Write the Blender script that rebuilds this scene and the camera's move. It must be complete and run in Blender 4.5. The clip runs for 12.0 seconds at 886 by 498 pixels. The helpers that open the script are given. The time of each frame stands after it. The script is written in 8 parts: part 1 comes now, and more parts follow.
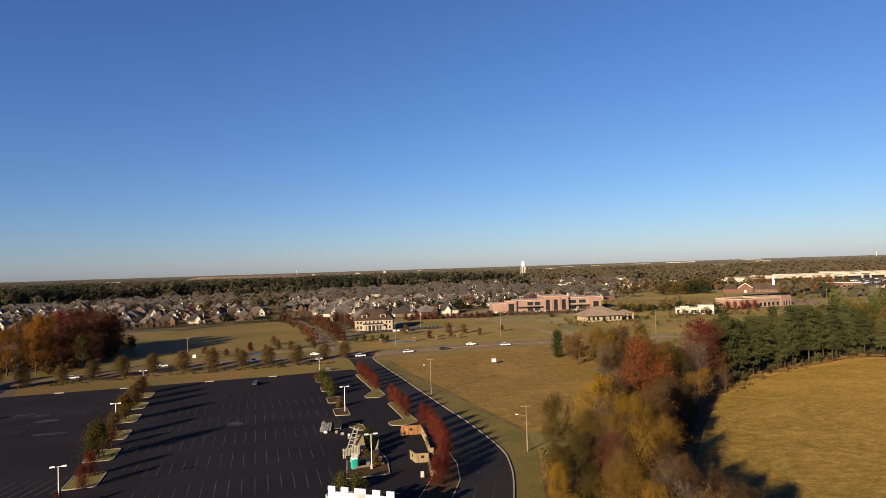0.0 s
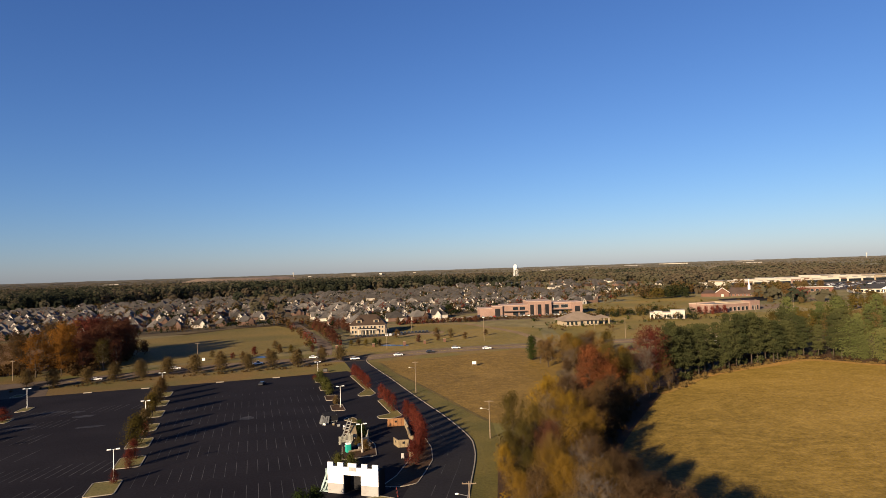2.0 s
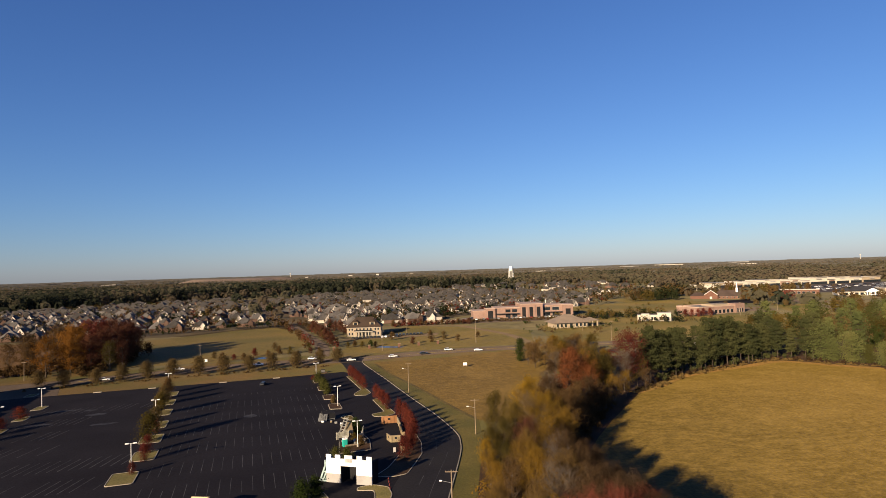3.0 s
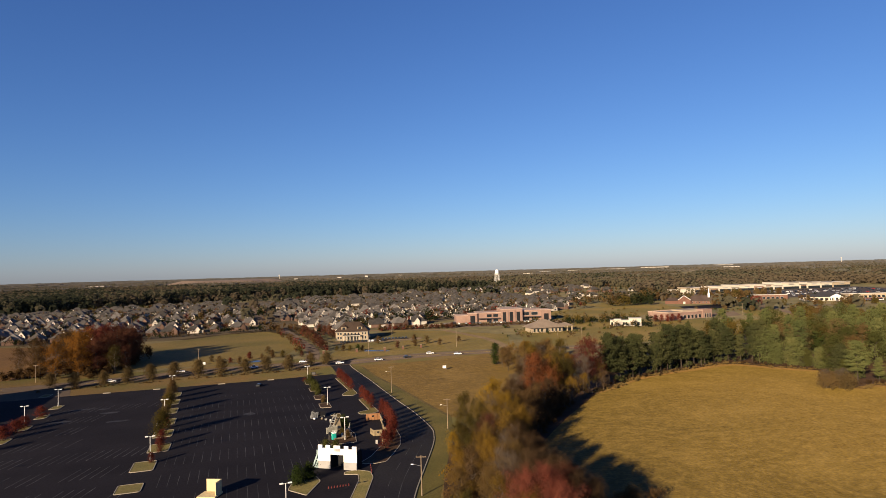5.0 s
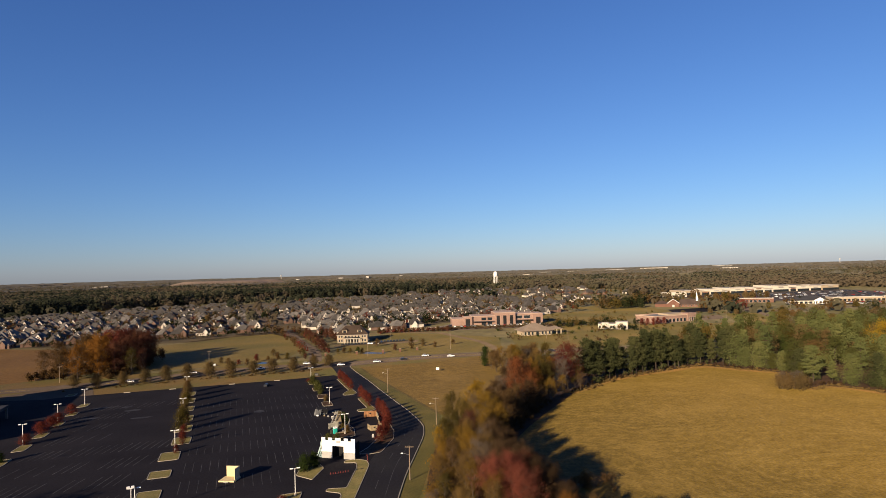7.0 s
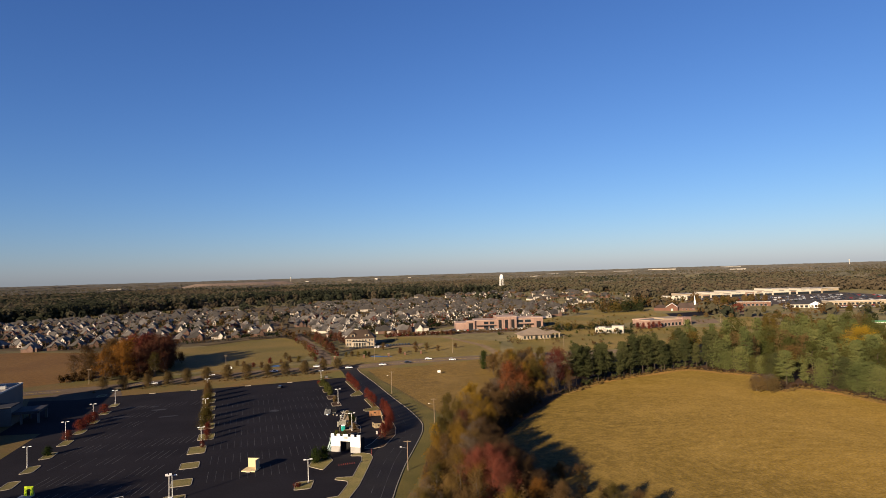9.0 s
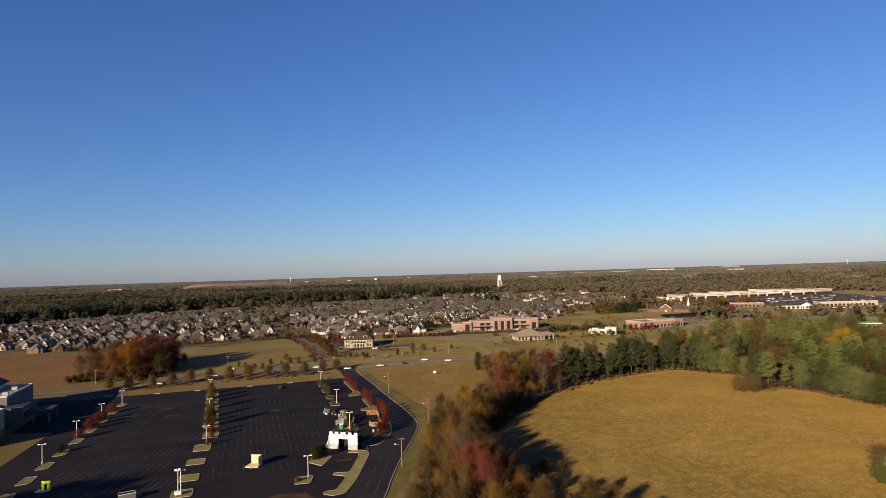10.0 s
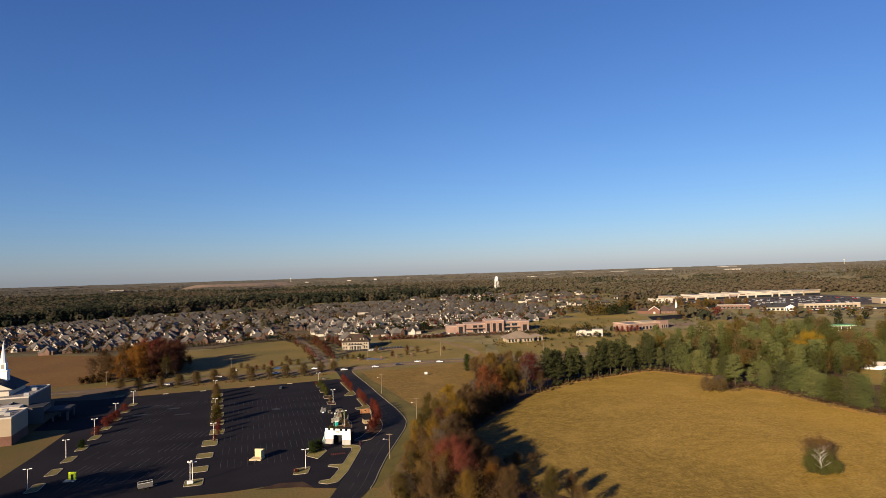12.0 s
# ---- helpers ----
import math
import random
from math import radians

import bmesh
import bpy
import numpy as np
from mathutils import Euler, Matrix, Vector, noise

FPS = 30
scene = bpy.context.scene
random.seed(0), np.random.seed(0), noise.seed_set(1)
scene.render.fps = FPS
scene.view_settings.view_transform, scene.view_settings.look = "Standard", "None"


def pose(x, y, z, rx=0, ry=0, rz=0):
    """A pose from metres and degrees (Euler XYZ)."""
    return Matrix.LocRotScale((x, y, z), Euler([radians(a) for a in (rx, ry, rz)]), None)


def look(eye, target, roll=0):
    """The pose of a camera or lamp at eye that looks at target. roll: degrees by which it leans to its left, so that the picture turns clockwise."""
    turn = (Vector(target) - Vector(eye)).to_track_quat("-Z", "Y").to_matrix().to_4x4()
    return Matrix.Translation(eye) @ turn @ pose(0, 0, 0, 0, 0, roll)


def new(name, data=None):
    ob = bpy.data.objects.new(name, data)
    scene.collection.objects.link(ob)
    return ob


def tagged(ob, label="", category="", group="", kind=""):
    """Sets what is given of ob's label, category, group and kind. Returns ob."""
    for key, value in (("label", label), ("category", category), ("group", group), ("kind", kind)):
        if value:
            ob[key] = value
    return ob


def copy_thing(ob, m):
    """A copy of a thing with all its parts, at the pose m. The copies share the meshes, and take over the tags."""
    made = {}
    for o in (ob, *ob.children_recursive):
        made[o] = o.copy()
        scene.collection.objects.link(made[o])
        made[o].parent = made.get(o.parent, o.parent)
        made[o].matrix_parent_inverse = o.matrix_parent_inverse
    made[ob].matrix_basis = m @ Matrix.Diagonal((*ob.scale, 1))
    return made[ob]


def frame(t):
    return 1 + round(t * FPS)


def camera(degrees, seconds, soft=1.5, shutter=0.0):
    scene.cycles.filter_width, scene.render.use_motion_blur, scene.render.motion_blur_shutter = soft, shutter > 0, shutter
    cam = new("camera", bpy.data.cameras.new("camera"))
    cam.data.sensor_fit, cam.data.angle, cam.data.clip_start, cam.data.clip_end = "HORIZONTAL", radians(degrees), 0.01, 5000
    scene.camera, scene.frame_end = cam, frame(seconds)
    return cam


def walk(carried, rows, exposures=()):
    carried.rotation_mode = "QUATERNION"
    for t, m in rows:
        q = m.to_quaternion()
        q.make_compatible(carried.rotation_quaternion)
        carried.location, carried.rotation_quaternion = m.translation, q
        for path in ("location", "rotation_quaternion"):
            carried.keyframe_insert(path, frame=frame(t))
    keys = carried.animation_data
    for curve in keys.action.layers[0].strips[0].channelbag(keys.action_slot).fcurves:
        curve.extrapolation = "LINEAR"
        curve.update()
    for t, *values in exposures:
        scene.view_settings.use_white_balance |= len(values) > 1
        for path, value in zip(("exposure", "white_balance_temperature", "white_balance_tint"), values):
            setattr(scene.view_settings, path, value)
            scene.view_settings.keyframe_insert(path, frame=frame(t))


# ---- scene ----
cam = camera(71.4, 12.0, soft=0.75)
PATH = [
    (0.0, pose(-3.45, 13.06, 41.77, 91.78, 1.80, 0.11)),
    (0.5, pose(-2.01, 5.17, 43.07, 91.80, 1.83, 0.05)),
    (1.0, pose(-0.66, -2.59, 44.37, 91.82, 1.87, -0.02)),
    (1.5, pose(0.62, -10.22, 45.66, 91.83, 1.90, -0.14)),
    (2.0, pose(1.83, -17.73, 46.96, 91.84, 1.87, -0.24)),
    (2.5, pose(2.99, -25.13, 48.25, 91.85, 1.83, -0.41)),
    (3.0, pose(4.10, -32.42, 49.55, 91.86, 1.80, -0.52)),
    (5.0, pose(8.23, -60.59, 54.70, 91.93, 1.64, -1.52)),
    (5.5, pose(9.23, -67.41, 55.98, 91.95, 1.60, -1.81)),
    (6.0, pose(10.24, -74.15, 57.26, 91.94, 1.60, -1.93)),
    (6.5, pose(11.26, -80.82, 58.54, 91.93, 1.60, -1.74)),
    (7.0, pose(12.31, -87.42, 59.82, 91.92, 1.60, -1.40)),
    (9.0, pose(16.92, -113.26, 64.93, 92.03, 1.70, -0.57)),
    (9.5, pose(18.22, -119.60, 66.20, 92.02, 1.72, -0.75)),
    (10.0, pose(19.60, -125.91, 67.47, 92.01, 1.73, -0.60)),
    (10.5, pose(21.07, -132.19, 68.74, 91.99, 1.75, -0.13)),
    (11.0, pose(22.63, -138.44, 70.01, 91.98, 1.77, 0.11)),
    (11.5, pose(24.30, -144.67, 71.27, 91.96, 1.78, -0.12)),
    (12.0, pose(26.08, -150.89, 72.54, 91.95, 1.80, -0.57)),
]
# the clip opens a touch brighter and warmer
walk(cam, PATH, [(0.0, 1.190, 6850, 10), (3.0, 1.150, 6740, 10), (6.0, 1.120, 6620, 10), (12.0, 1.120, 6560, 10)])

# ---- light ----
SUN_TRAVEL = 54.0      # compass of the sunlight's travel, degrees from +x towards +y
SUN_HEIGHT = 16.0
world = bpy.data.worlds.new("sky")
scene.world = world
world.use_nodes = True
wn = world.node_tree.nodes
sky = wn.new("ShaderNodeTexSky")
sky.sky_type = "NISHITA"
sky.sun_disc = False
sky.sun_elevation = radians(SUN_HEIGHT)
sky.sun_rotation = radians(90 - (SUN_TRAVEL + 180))
sky.altitude = 100
sky.air_density = 1.0
sky.dust_density = 0.3
sky.ozone_density = 5.0
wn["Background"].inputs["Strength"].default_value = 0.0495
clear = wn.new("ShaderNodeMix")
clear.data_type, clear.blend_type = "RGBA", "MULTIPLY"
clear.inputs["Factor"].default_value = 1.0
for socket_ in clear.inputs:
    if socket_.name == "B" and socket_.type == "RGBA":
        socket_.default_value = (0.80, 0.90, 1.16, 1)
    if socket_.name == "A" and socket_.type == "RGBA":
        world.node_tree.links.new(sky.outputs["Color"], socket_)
# sky colour graded per channel, not by air: deeper blue overhead, greyer low down
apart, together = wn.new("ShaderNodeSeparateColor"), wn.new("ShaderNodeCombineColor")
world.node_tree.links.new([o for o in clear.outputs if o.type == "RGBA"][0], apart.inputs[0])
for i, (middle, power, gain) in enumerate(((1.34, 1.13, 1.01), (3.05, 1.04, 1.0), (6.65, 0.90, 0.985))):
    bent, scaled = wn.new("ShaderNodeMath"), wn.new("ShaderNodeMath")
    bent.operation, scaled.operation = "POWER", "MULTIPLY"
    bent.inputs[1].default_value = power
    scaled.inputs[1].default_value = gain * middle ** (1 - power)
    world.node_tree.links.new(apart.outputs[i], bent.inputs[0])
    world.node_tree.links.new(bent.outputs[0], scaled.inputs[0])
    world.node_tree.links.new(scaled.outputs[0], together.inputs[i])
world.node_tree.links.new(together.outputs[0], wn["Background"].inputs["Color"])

sun_lamp = bpy.data.lights.new("sun", "SUN")
sun_lamp.energy, sun_lamp.angle, sun_lamp.color = 5.0, radians(0.53), (1.0, 0.785, 0.54)
sun = new("sun", sun_lamp)
a, e = radians(SUN_TRAVEL), radians(SUN_HEIGHT)
travel = Vector((math.cos(a) * math.cos(e), math.sin(a) * math.cos(e), -math.sin(e)))
sun.matrix_world = look((-300, -300, 300), Vector((-300, -300, 300)) + travel)


# ---- materials ----
def socket(node, *names):
    for n in names:
        if n in node.inputs:
            return node.inputs[n]


def surface(name, base, rough=0.8, vary=0.25, fine=3.0, coarse=0.08, second=None, metal=0.0, bump=0.0, bump_scale=None, coords="Position", spec=0.12, per_object=0.0, streak=None, matt=0.0):
    """A node material: base colour broken up by a fine and a coarse noise, with an optional second colour that the coarse noise blends in."""
    m = bpy.data.materials.new(name)
    m.use_nodes = True
    nt = m.node_tree
    N, L = nt.nodes, nt.links
    b = N["Principled BSDF"]
    b.inputs["Roughness"].default_value = rough
    b.inputs["Metallic"].default_value = metal
    b.inputs["Diffuse Roughness"].default_value = matt
    socket(b, "Specular IOR Level", "Specular").default_value = spec
    if coords == "Position":
        src = N.new("ShaderNodeNewGeometry").outputs["Position"]
    else:
        src = N.new("ShaderNodeTexCoord").outputs["Object"]
    n1, n2 = N.new("ShaderNodeTexNoise"), N.new("ShaderNodeTexNoise")
    n1.inputs["Scale"].default_value, n1.inputs["Detail"].default_value = fine, 4
    n2.inputs["Scale"].default_value, n2.inputs["Detail"].default_value = coarse, 3
    L.new(src, n1.inputs["Vector"])
    L.new(src, n2.inputs["Vector"])
    ramp = N.new("ShaderNodeValToRGB")
    ramp.color_ramp.elements[0].position, ramp.color_ramp.elements[1].position = 0.38, 0.62
    if streak:
        turn, along, across = streak
        mp = N.new("ShaderNodeMapping")
        mp.inputs["Rotation"].default_value = (0, 0, radians(-turn))
        mp.inputs["Scale"].default_value = (along, across, 1)
        ns = N.new("ShaderNodeTexNoise")
        ns.inputs["Scale"].default_value, ns.inputs["Detail"].default_value = 1.0, 3
        L.new(src, mp.inputs["Vector"])
        L.new(mp.outputs["Vector"], ns.inputs["Vector"])
    second = second or tuple(c * (1 - vary) for c in base)
    ramp.color_ramp.elements[0].color = (*base, 1)
    ramp.color_ramp.elements[1].color = (*second, 1)
    if streak:
        add = N.new("ShaderNodeMath")
        add.operation = "MULTIPLY_ADD"
        L.new(ns.outputs["Fac"], add.inputs[0])
        add.inputs[1].default_value = 0.45
        half = N.new("ShaderNodeMath")
        half.operation = "MULTIPLY"
        half.inputs[1].default_value = 0.55
        L.new(n2.outputs["Fac"], half.inputs[0])
        L.new(half.outputs[0], add.inputs[2])
        L.new(add.outputs[0], ramp.inputs["Fac"])
        ramp.color_ramp.elements[0].position, ramp.color_ramp.elements[1].position = 0.36, 0.64
    else:
        L.new(n2.outputs["Fac"], ramp.inputs["Fac"])
    mul = N.new("ShaderNodeMapRange")
    mul.inputs["From Min"].default_value, mul.inputs["From Max"].default_value = 0.25, 0.75
    mul.inputs["To Min"].default_value, mul.inputs["To Max"].default_value = 1 - vary, 1 + vary
    L.new(n1.outputs["Fac"], mul.inputs["Value"])
    hsv = N.new("ShaderNodeHueSaturation")
    L.new(ramp.outputs["Color"], hsv.inputs["Color"])
    L.new(mul.outputs["Result"], hsv.inputs["Value"])
    out = hsv.outputs["Color"]
    if per_object:
        info = N.new("ShaderNodeObjectInfo")
        r2 = N.new("ShaderNodeMapRange")
        r2.inputs["To Min"].default_value, r2.inputs["To Max"].default_value = 1 - per_object, 1 + per_object
        L.new(info.outputs["Random"], r2.inputs["Value"])
        h2 = N.new("ShaderNodeHueSaturation")
        L.new(out, h2.inputs["Color"])
        L.new(r2.outputs["Result"], h2.inputs["Value"])
        out = h2.outputs["Color"]
    L.new(out, b.inputs["Base Color"])
    if bump:
        bp = N.new("ShaderNodeBump")
        bp.inputs["Strength"].default_value, bp.inputs["Distance"].default_value = bump, 0.3
        nb = n1
        if bump_scale:
            nb = N.new("ShaderNodeTexNoise")
            nb.inputs["Scale"].default_value, nb.inputs["Detail"].default_value = bump_scale, 5
            L.new(src, nb.inputs["Vector"])
        L.new(nb.outputs["Fac"], bp.inputs["Height"])
        L.new(bp.outputs["Normal"], b.inputs["Normal"])
    return m


LEAF_SHADE = 0.47


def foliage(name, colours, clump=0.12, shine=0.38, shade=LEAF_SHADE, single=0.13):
    """Leaves: a colour for each leaf from its own random number, shifted tree by tree and by a slow noise; light passes through."""
    m = bpy.data.materials.new(name)
    m.use_nodes = True
    nt = m.node_tree
    N, L = nt.nodes, nt.links
    N.remove(N["Principled BSDF"])
    geo, info = N.new("ShaderNodeNewGeometry"), N.new("ShaderNodeObjectInfo")
    noise_n = N.new("ShaderNodeTexNoise")
    noise_n.inputs["Scale"].default_value, noise_n.inputs["Detail"].default_value = clump, 2
    L.new(geo.outputs["Position"], noise_n.inputs["Vector"])

    def math_node(op, p, q):
        n = N.new("ShaderNodeMath")
        n.operation = op
        for s, val in zip(n.inputs, (p, q)):
            if isinstance(val, (int, float)):
                s.default_value = val
            else:
                L.new(val, s)
        return n.outputs[0]

    f1 = math_node("MULTIPLY", geo.outputs["Random Per Island"], single)
    f2 = math_node("MULTIPLY", info.outputs["Random"], 0.40)
    f3 = math_node("MULTIPLY", noise_n.outputs["Fac"], 0.62)
    fac = math_node("SUBTRACT", math_node("ADD", math_node("ADD", f1, f2), f3), single * 0.5 + 0.01)
    ramp = N.new("ShaderNodeValToRGB")
    els = ramp.color_ramp.elements
    while len(els) < len(colours):
        els.new(0.5)
    for i, c in enumerate(colours):
        els[i].position, els[i].color = i / (len(colours) - 1), (*(q * shade for q in c), 1)
    L.new(fac, ramp.inputs["Fac"])
    d, t = N.new("ShaderNodeBsdfDiffuse"), N.new("ShaderNodeBsdfTranslucent")
    d.inputs["Roughness"].default_value = 1.0
    mix = N.new("ShaderNodeMixShader")
    mix.inputs["Fac"].default_value = shine
    for s in (d, t):
        L.new(ramp.outputs["Color"], s.inputs["Color"])
    L.new(d.outputs[0], mix.inputs[1])
    L.new(t.outputs[0], mix.inputs[2])
    L.new(mix.outputs[0], N["Material Output"].inputs["Surface"])
    return m


def glass_dark(name, tint=(0.02, 0.025, 0.03)):
    m = surface(name, tint, rough=0.12, vary=0.3, fine=0.5, coarse=0.05, spec=0.5)
    return m


GRASS = surface("verge_grass", (0.080, 0.053, 0.0195), vary=0.28, fine=1.2, coarse=0.035, second=(0.056, 0.050, 0.0160), bump=0.25, bump_scale=2.5, matt=1.0)
FAR_GROUND = surface("far_ground", (0.080, 0.066, 0.032), vary=0.32, fine=0.16, coarse=0.022, second=(0.052, 0.047, 0.021), bump=0.3, bump_scale=0.8, matt=1.0)


def mown_field(name, green, gold, straw):
    """Mown grass: broad olive and golden patches, curving swaths from the mower, short dry tufts and thin dark scuffs."""
    m = surface(name, gold, vary=0.34, fine=1.1, coarse=0.02, bump=0.6, bump_scale=1.1, matt=1.0)
    N, L = m.node_tree.nodes, m.node_tree.links
    src = [n for n in N if n.bl_idname == "ShaderNodeNewGeometry"][0].outputs["Position"]
    bend = N.new("ShaderNodeTexNoise")
    bend.inputs["Scale"].default_value = 0.009
    wander = N.new("ShaderNodeVectorMath")
    wander.operation = "MULTIPLY_ADD"
    wander.inputs[1].default_value = (60, 60, 0)
    L.new(src, bend.inputs["Vector"])
    L.new(bend.outputs["Color"], wander.inputs[0])
    L.new(src, wander.inputs[2])

    def layer(scale, detail, low, high, stretch=None, turn=0):
        vec = wander.outputs[0]
        if stretch:
            mp = N.new("ShaderNodeMapping")
            mp.inputs["Rotation"].default_value = (0, 0, radians(-turn))
            mp.inputs["Scale"].default_value = (*stretch, 1)
            L.new(vec, mp.inputs["Vector"])
            vec = mp.outputs["Vector"]
        n = N.new("ShaderNodeTexNoise")
        n.inputs["Scale"].default_value, n.inputs["Detail"].default_value = scale, detail
        L.new(vec, n.inputs["Vector"])
        r = N.new("ShaderNodeMapRange")
        r.inputs["From Min"].default_value, r.inputs["From Max"].default_value = low, high
        L.new(n.outputs["Fac"], r.inputs["Value"])
        return r.outputs["Result"]

    def blend(kind, fac, amount, first, then):
        q = N.new("ShaderNodeMix")
        q.data_type, q.blend_type = "RGBA", kind
        f = N.new("ShaderNodeMath")
        f.operation = "MULTIPLY"
        f.inputs[1].default_value = amount
        L.new(fac, f.inputs[0])
        L.new(f.outputs[0], q.inputs["Factor"])
        for s, val in zip([s for s in q.inputs if s.type == "RGBA"], (first, then)):
            if isinstance(val, tuple):
                s.default_value = (*val, 1)
            else:
                L.new(val, s)
        return [o for o in q.outputs if o.type == "RGBA"][0]

    col = blend("MIX", layer(0.016, 6, 0.40, 0.62), 0.45, gold, green)
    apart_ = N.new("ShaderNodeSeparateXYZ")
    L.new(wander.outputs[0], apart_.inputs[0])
    # blends the green tone in towards lower x
    west_mix = N.new("ShaderNodeMapRange")
    west_mix.inputs["From Min"].default_value, west_mix.inputs["From Max"].default_value = 225, 90
    L.new(apart_.outputs["X"], west_mix.inputs["Value"])
    col = blend("MIX", west_mix.outputs["Result"], 0.88, col, green)
    col = blend("MIX", layer(0.05, 4, 0.48, 0.72), 0.35, col, straw)
    col = blend("MIX", layer(1.0, 4, 0.45, 0.75, (0.02, 0.14), 12), 0.10, col, green)
    col = blend("MIX", layer(1.0, 5, 0.50, 0.72, (0.10, 0.55), 28), 0.13, col, straw)
    col = blend("MIX", layer(0.35, 6, 0.42, 0.70), 0.45, col, straw)
    col = blend("MULTIPLY", layer(0.22, 6, 0.56, 0.72), 0.35, col, (0.55, 0.50, 0.42))
    col = blend("MULTIPLY", layer(1.0, 5, 0.60, 0.70, (0.16, 0.9), 20), 0.18, col, (0.45, 0.42, 0.38))
    hsv = [n for n in N if n.bl_idname == "ShaderNodeHueSaturation"][0]
    L.new(col, hsv.inputs["Color"])
    return m


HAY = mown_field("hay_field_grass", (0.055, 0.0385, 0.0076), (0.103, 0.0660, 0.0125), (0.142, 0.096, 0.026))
VERGE_GREEN = surface("green_verge", (0.054, 0.044, 0.0130), vary=0.3, fine=1.5, coarse=0.07, second=(0.039, 0.035, 0.0100), bump=0.3, bump_scale=2.5, matt=1.0)
HAY2 = mown_field("meadow_grass", (0.056, 0.0370, 0.0090), (0.082, 0.0490, 0.0118), (0.118, 0.078, 0.023))
TAN_FIELD = surface("tan_grass", (0.074, 0.040, 0.0115), vary=0.3, fine=0.5, coarse=0.02, second=(0.090, 0.050, 0.0145), bump=0.4, bump_scale=1.5, matt=1.0)
GREEN_FIELD = surface("green_pasture", (0.058, 0.0475, 0.0135), vary=0.28, fine=0.6, coarse=0.02, second=(0.0845, 0.0612, 0.019), bump=0.4, bump_scale=1.5, matt=1.0)
MARGIN = surface("uncut_grass", (0.128, 0.072, 0.021), vary=0.35, fine=0.8, coarse=0.06, second=(0.098, 0.062, 0.018), bump=0.5, bump_scale=2.0, matt=1.0)
TURF = surface("island_turf", (0.101, 0.0832, 0.0328), vary=0.3, fine=2.0, coarse=0.2, second=(0.0756, 0.068, 0.0252), bump=0.4, matt=1.0)
DITCH = surface("dark_grass", (0.034, 0.027, 0.0100), vary=0.4, fine=1.2, coarse=0.1, second=(0.052, 0.039, 0.013), bump=0.6, matt=1.0)
# island turf with the red trees' shade put into its colour
SHADE_TONED_TURF = surface("shade_toned_island_turf", (0.046, 0.040, 0.0135), vary=0.35, fine=1.8, coarse=0.2, second=(0.066, 0.053, 0.018), bump=0.4, matt=1.0)
# litter colour lowered so that shadowed ground turns darker
DARK_MULCH = surface("shade_darkened_litter", (0.032, 0.019, 0.0105), vary=0.35, fine=2.5, coarse=0.2, bump=0.5, matt=1.0)
ASPHALT = surface("asphalt", (0.0138, 0.0126, 0.0150), rough=0.95, vary=0.2, fine=1.6, coarse=0.045, second=(0.0180, 0.0165, 0.0192), bump=0.15, bump_scale=9.0, spec=0.05)
ROAD = surface("old_asphalt", (0.062, 0.048, 0.038), rough=0.95, vary=0.22, fine=1.2, coarse=0.05, second=(0.076, 0.058, 0.045), spec=0.04, matt=1.0)
OLD_LOT = surface("greyed_asphalt", (0.074, 0.060, 0.052), rough=0.95, vary=0.3, fine=0.3, coarse=0.05, second=(0.095, 0.078, 0.066), spec=0.05)
LANE = surface("worn_brown_lane", (0.075, 0.055, 0.035), rough=0.95, vary=0.25, fine=1.2, coarse=0.06, second=(0.092, 0.068, 0.043), spec=0.04, matt=1.0)
ENTRY = surface("entrance_asphalt", (0.0195, 0.0178, 0.0195), rough=0.8, vary=0.2, fine=1.6, coarse=0.06, second=(0.0245, 0.0228, 0.0225), bump=0.15, bump_scale=9.0, spec=0.05)
PAINT = surface("worn_line_paint", (0.088, 0.086, 0.084), vary=0.45, fine=1.5, coarse=0.12, second=(0.026, 0.026, 0.025))
YELLOW_PAINT = surface("worn_yellow_paint", (0.36, 0.256, 0.048), vary=0.4, fine=1.5, coarse=0.15)
KERB = surface("kerb_concrete", (0.288, 0.248, 0.188), vary=0.2, fine=2.0, coarse=0.15, second=(0.24, 0.216, 0.168))
CONCRETE = surface("concrete", (0.32, 0.296, 0.256), vary=0.2, fine=1.5, coarse=0.1)
BARK = surface("bark", (0.064, 0.0496, 0.0368), vary=0.35, fine=3.0, coarse=0.6, bump=0.6)
PALE_BARK = surface("pale_bark", (0.104, 0.084, 0.068), vary=0.3, fine=3.0, coarse=0.6, bump=0.5)
DEAD_WOOD = surface("bleached_wood", (0.4, 0.368, 0.32), vary=0.25, fine=3.0, coarse=0.6)
STEEL = surface("galvanised_steel", (0.36, 0.36, 0.352), rough=0.45, vary=0.12, metal=0.5)
LAMP_WHITE = surface("lamp_head_white", (0.75, 0.75, 0.72), rough=0.4, vary=0.08)
POLE_WOOD = surface("weathered_pole_wood", (0.208, 0.16, 0.112), vary=0.3, fine=2.0, coarse=0.3)
WHITE_PAINT = surface("white_paint", (0.80, 0.79, 0.75), rough=0.6, vary=0.07, fine=1.2, coarse=0.25)
GREY_BLOCK = surface("grey_block_paint", (0.336, 0.328, 0.312), vary=0.2, fine=1.5, coarse=0.4)
BASE_PAINT = surface("pale_grey_base_paint", (0.30, 0.29, 0.28), rough=0.6, vary=0.1, fine=1.2, coarse=0.3)
PALE_TEAL = surface("faded_teal_timber", (0.26, 0.34, 0.34), vary=0.25, fine=1.5, coarse=0.4)
WEATHERED = surface("dark_weathered_boards", (0.15, 0.155, 0.16), vary=0.35, fine=1.5, coarse=0.4)
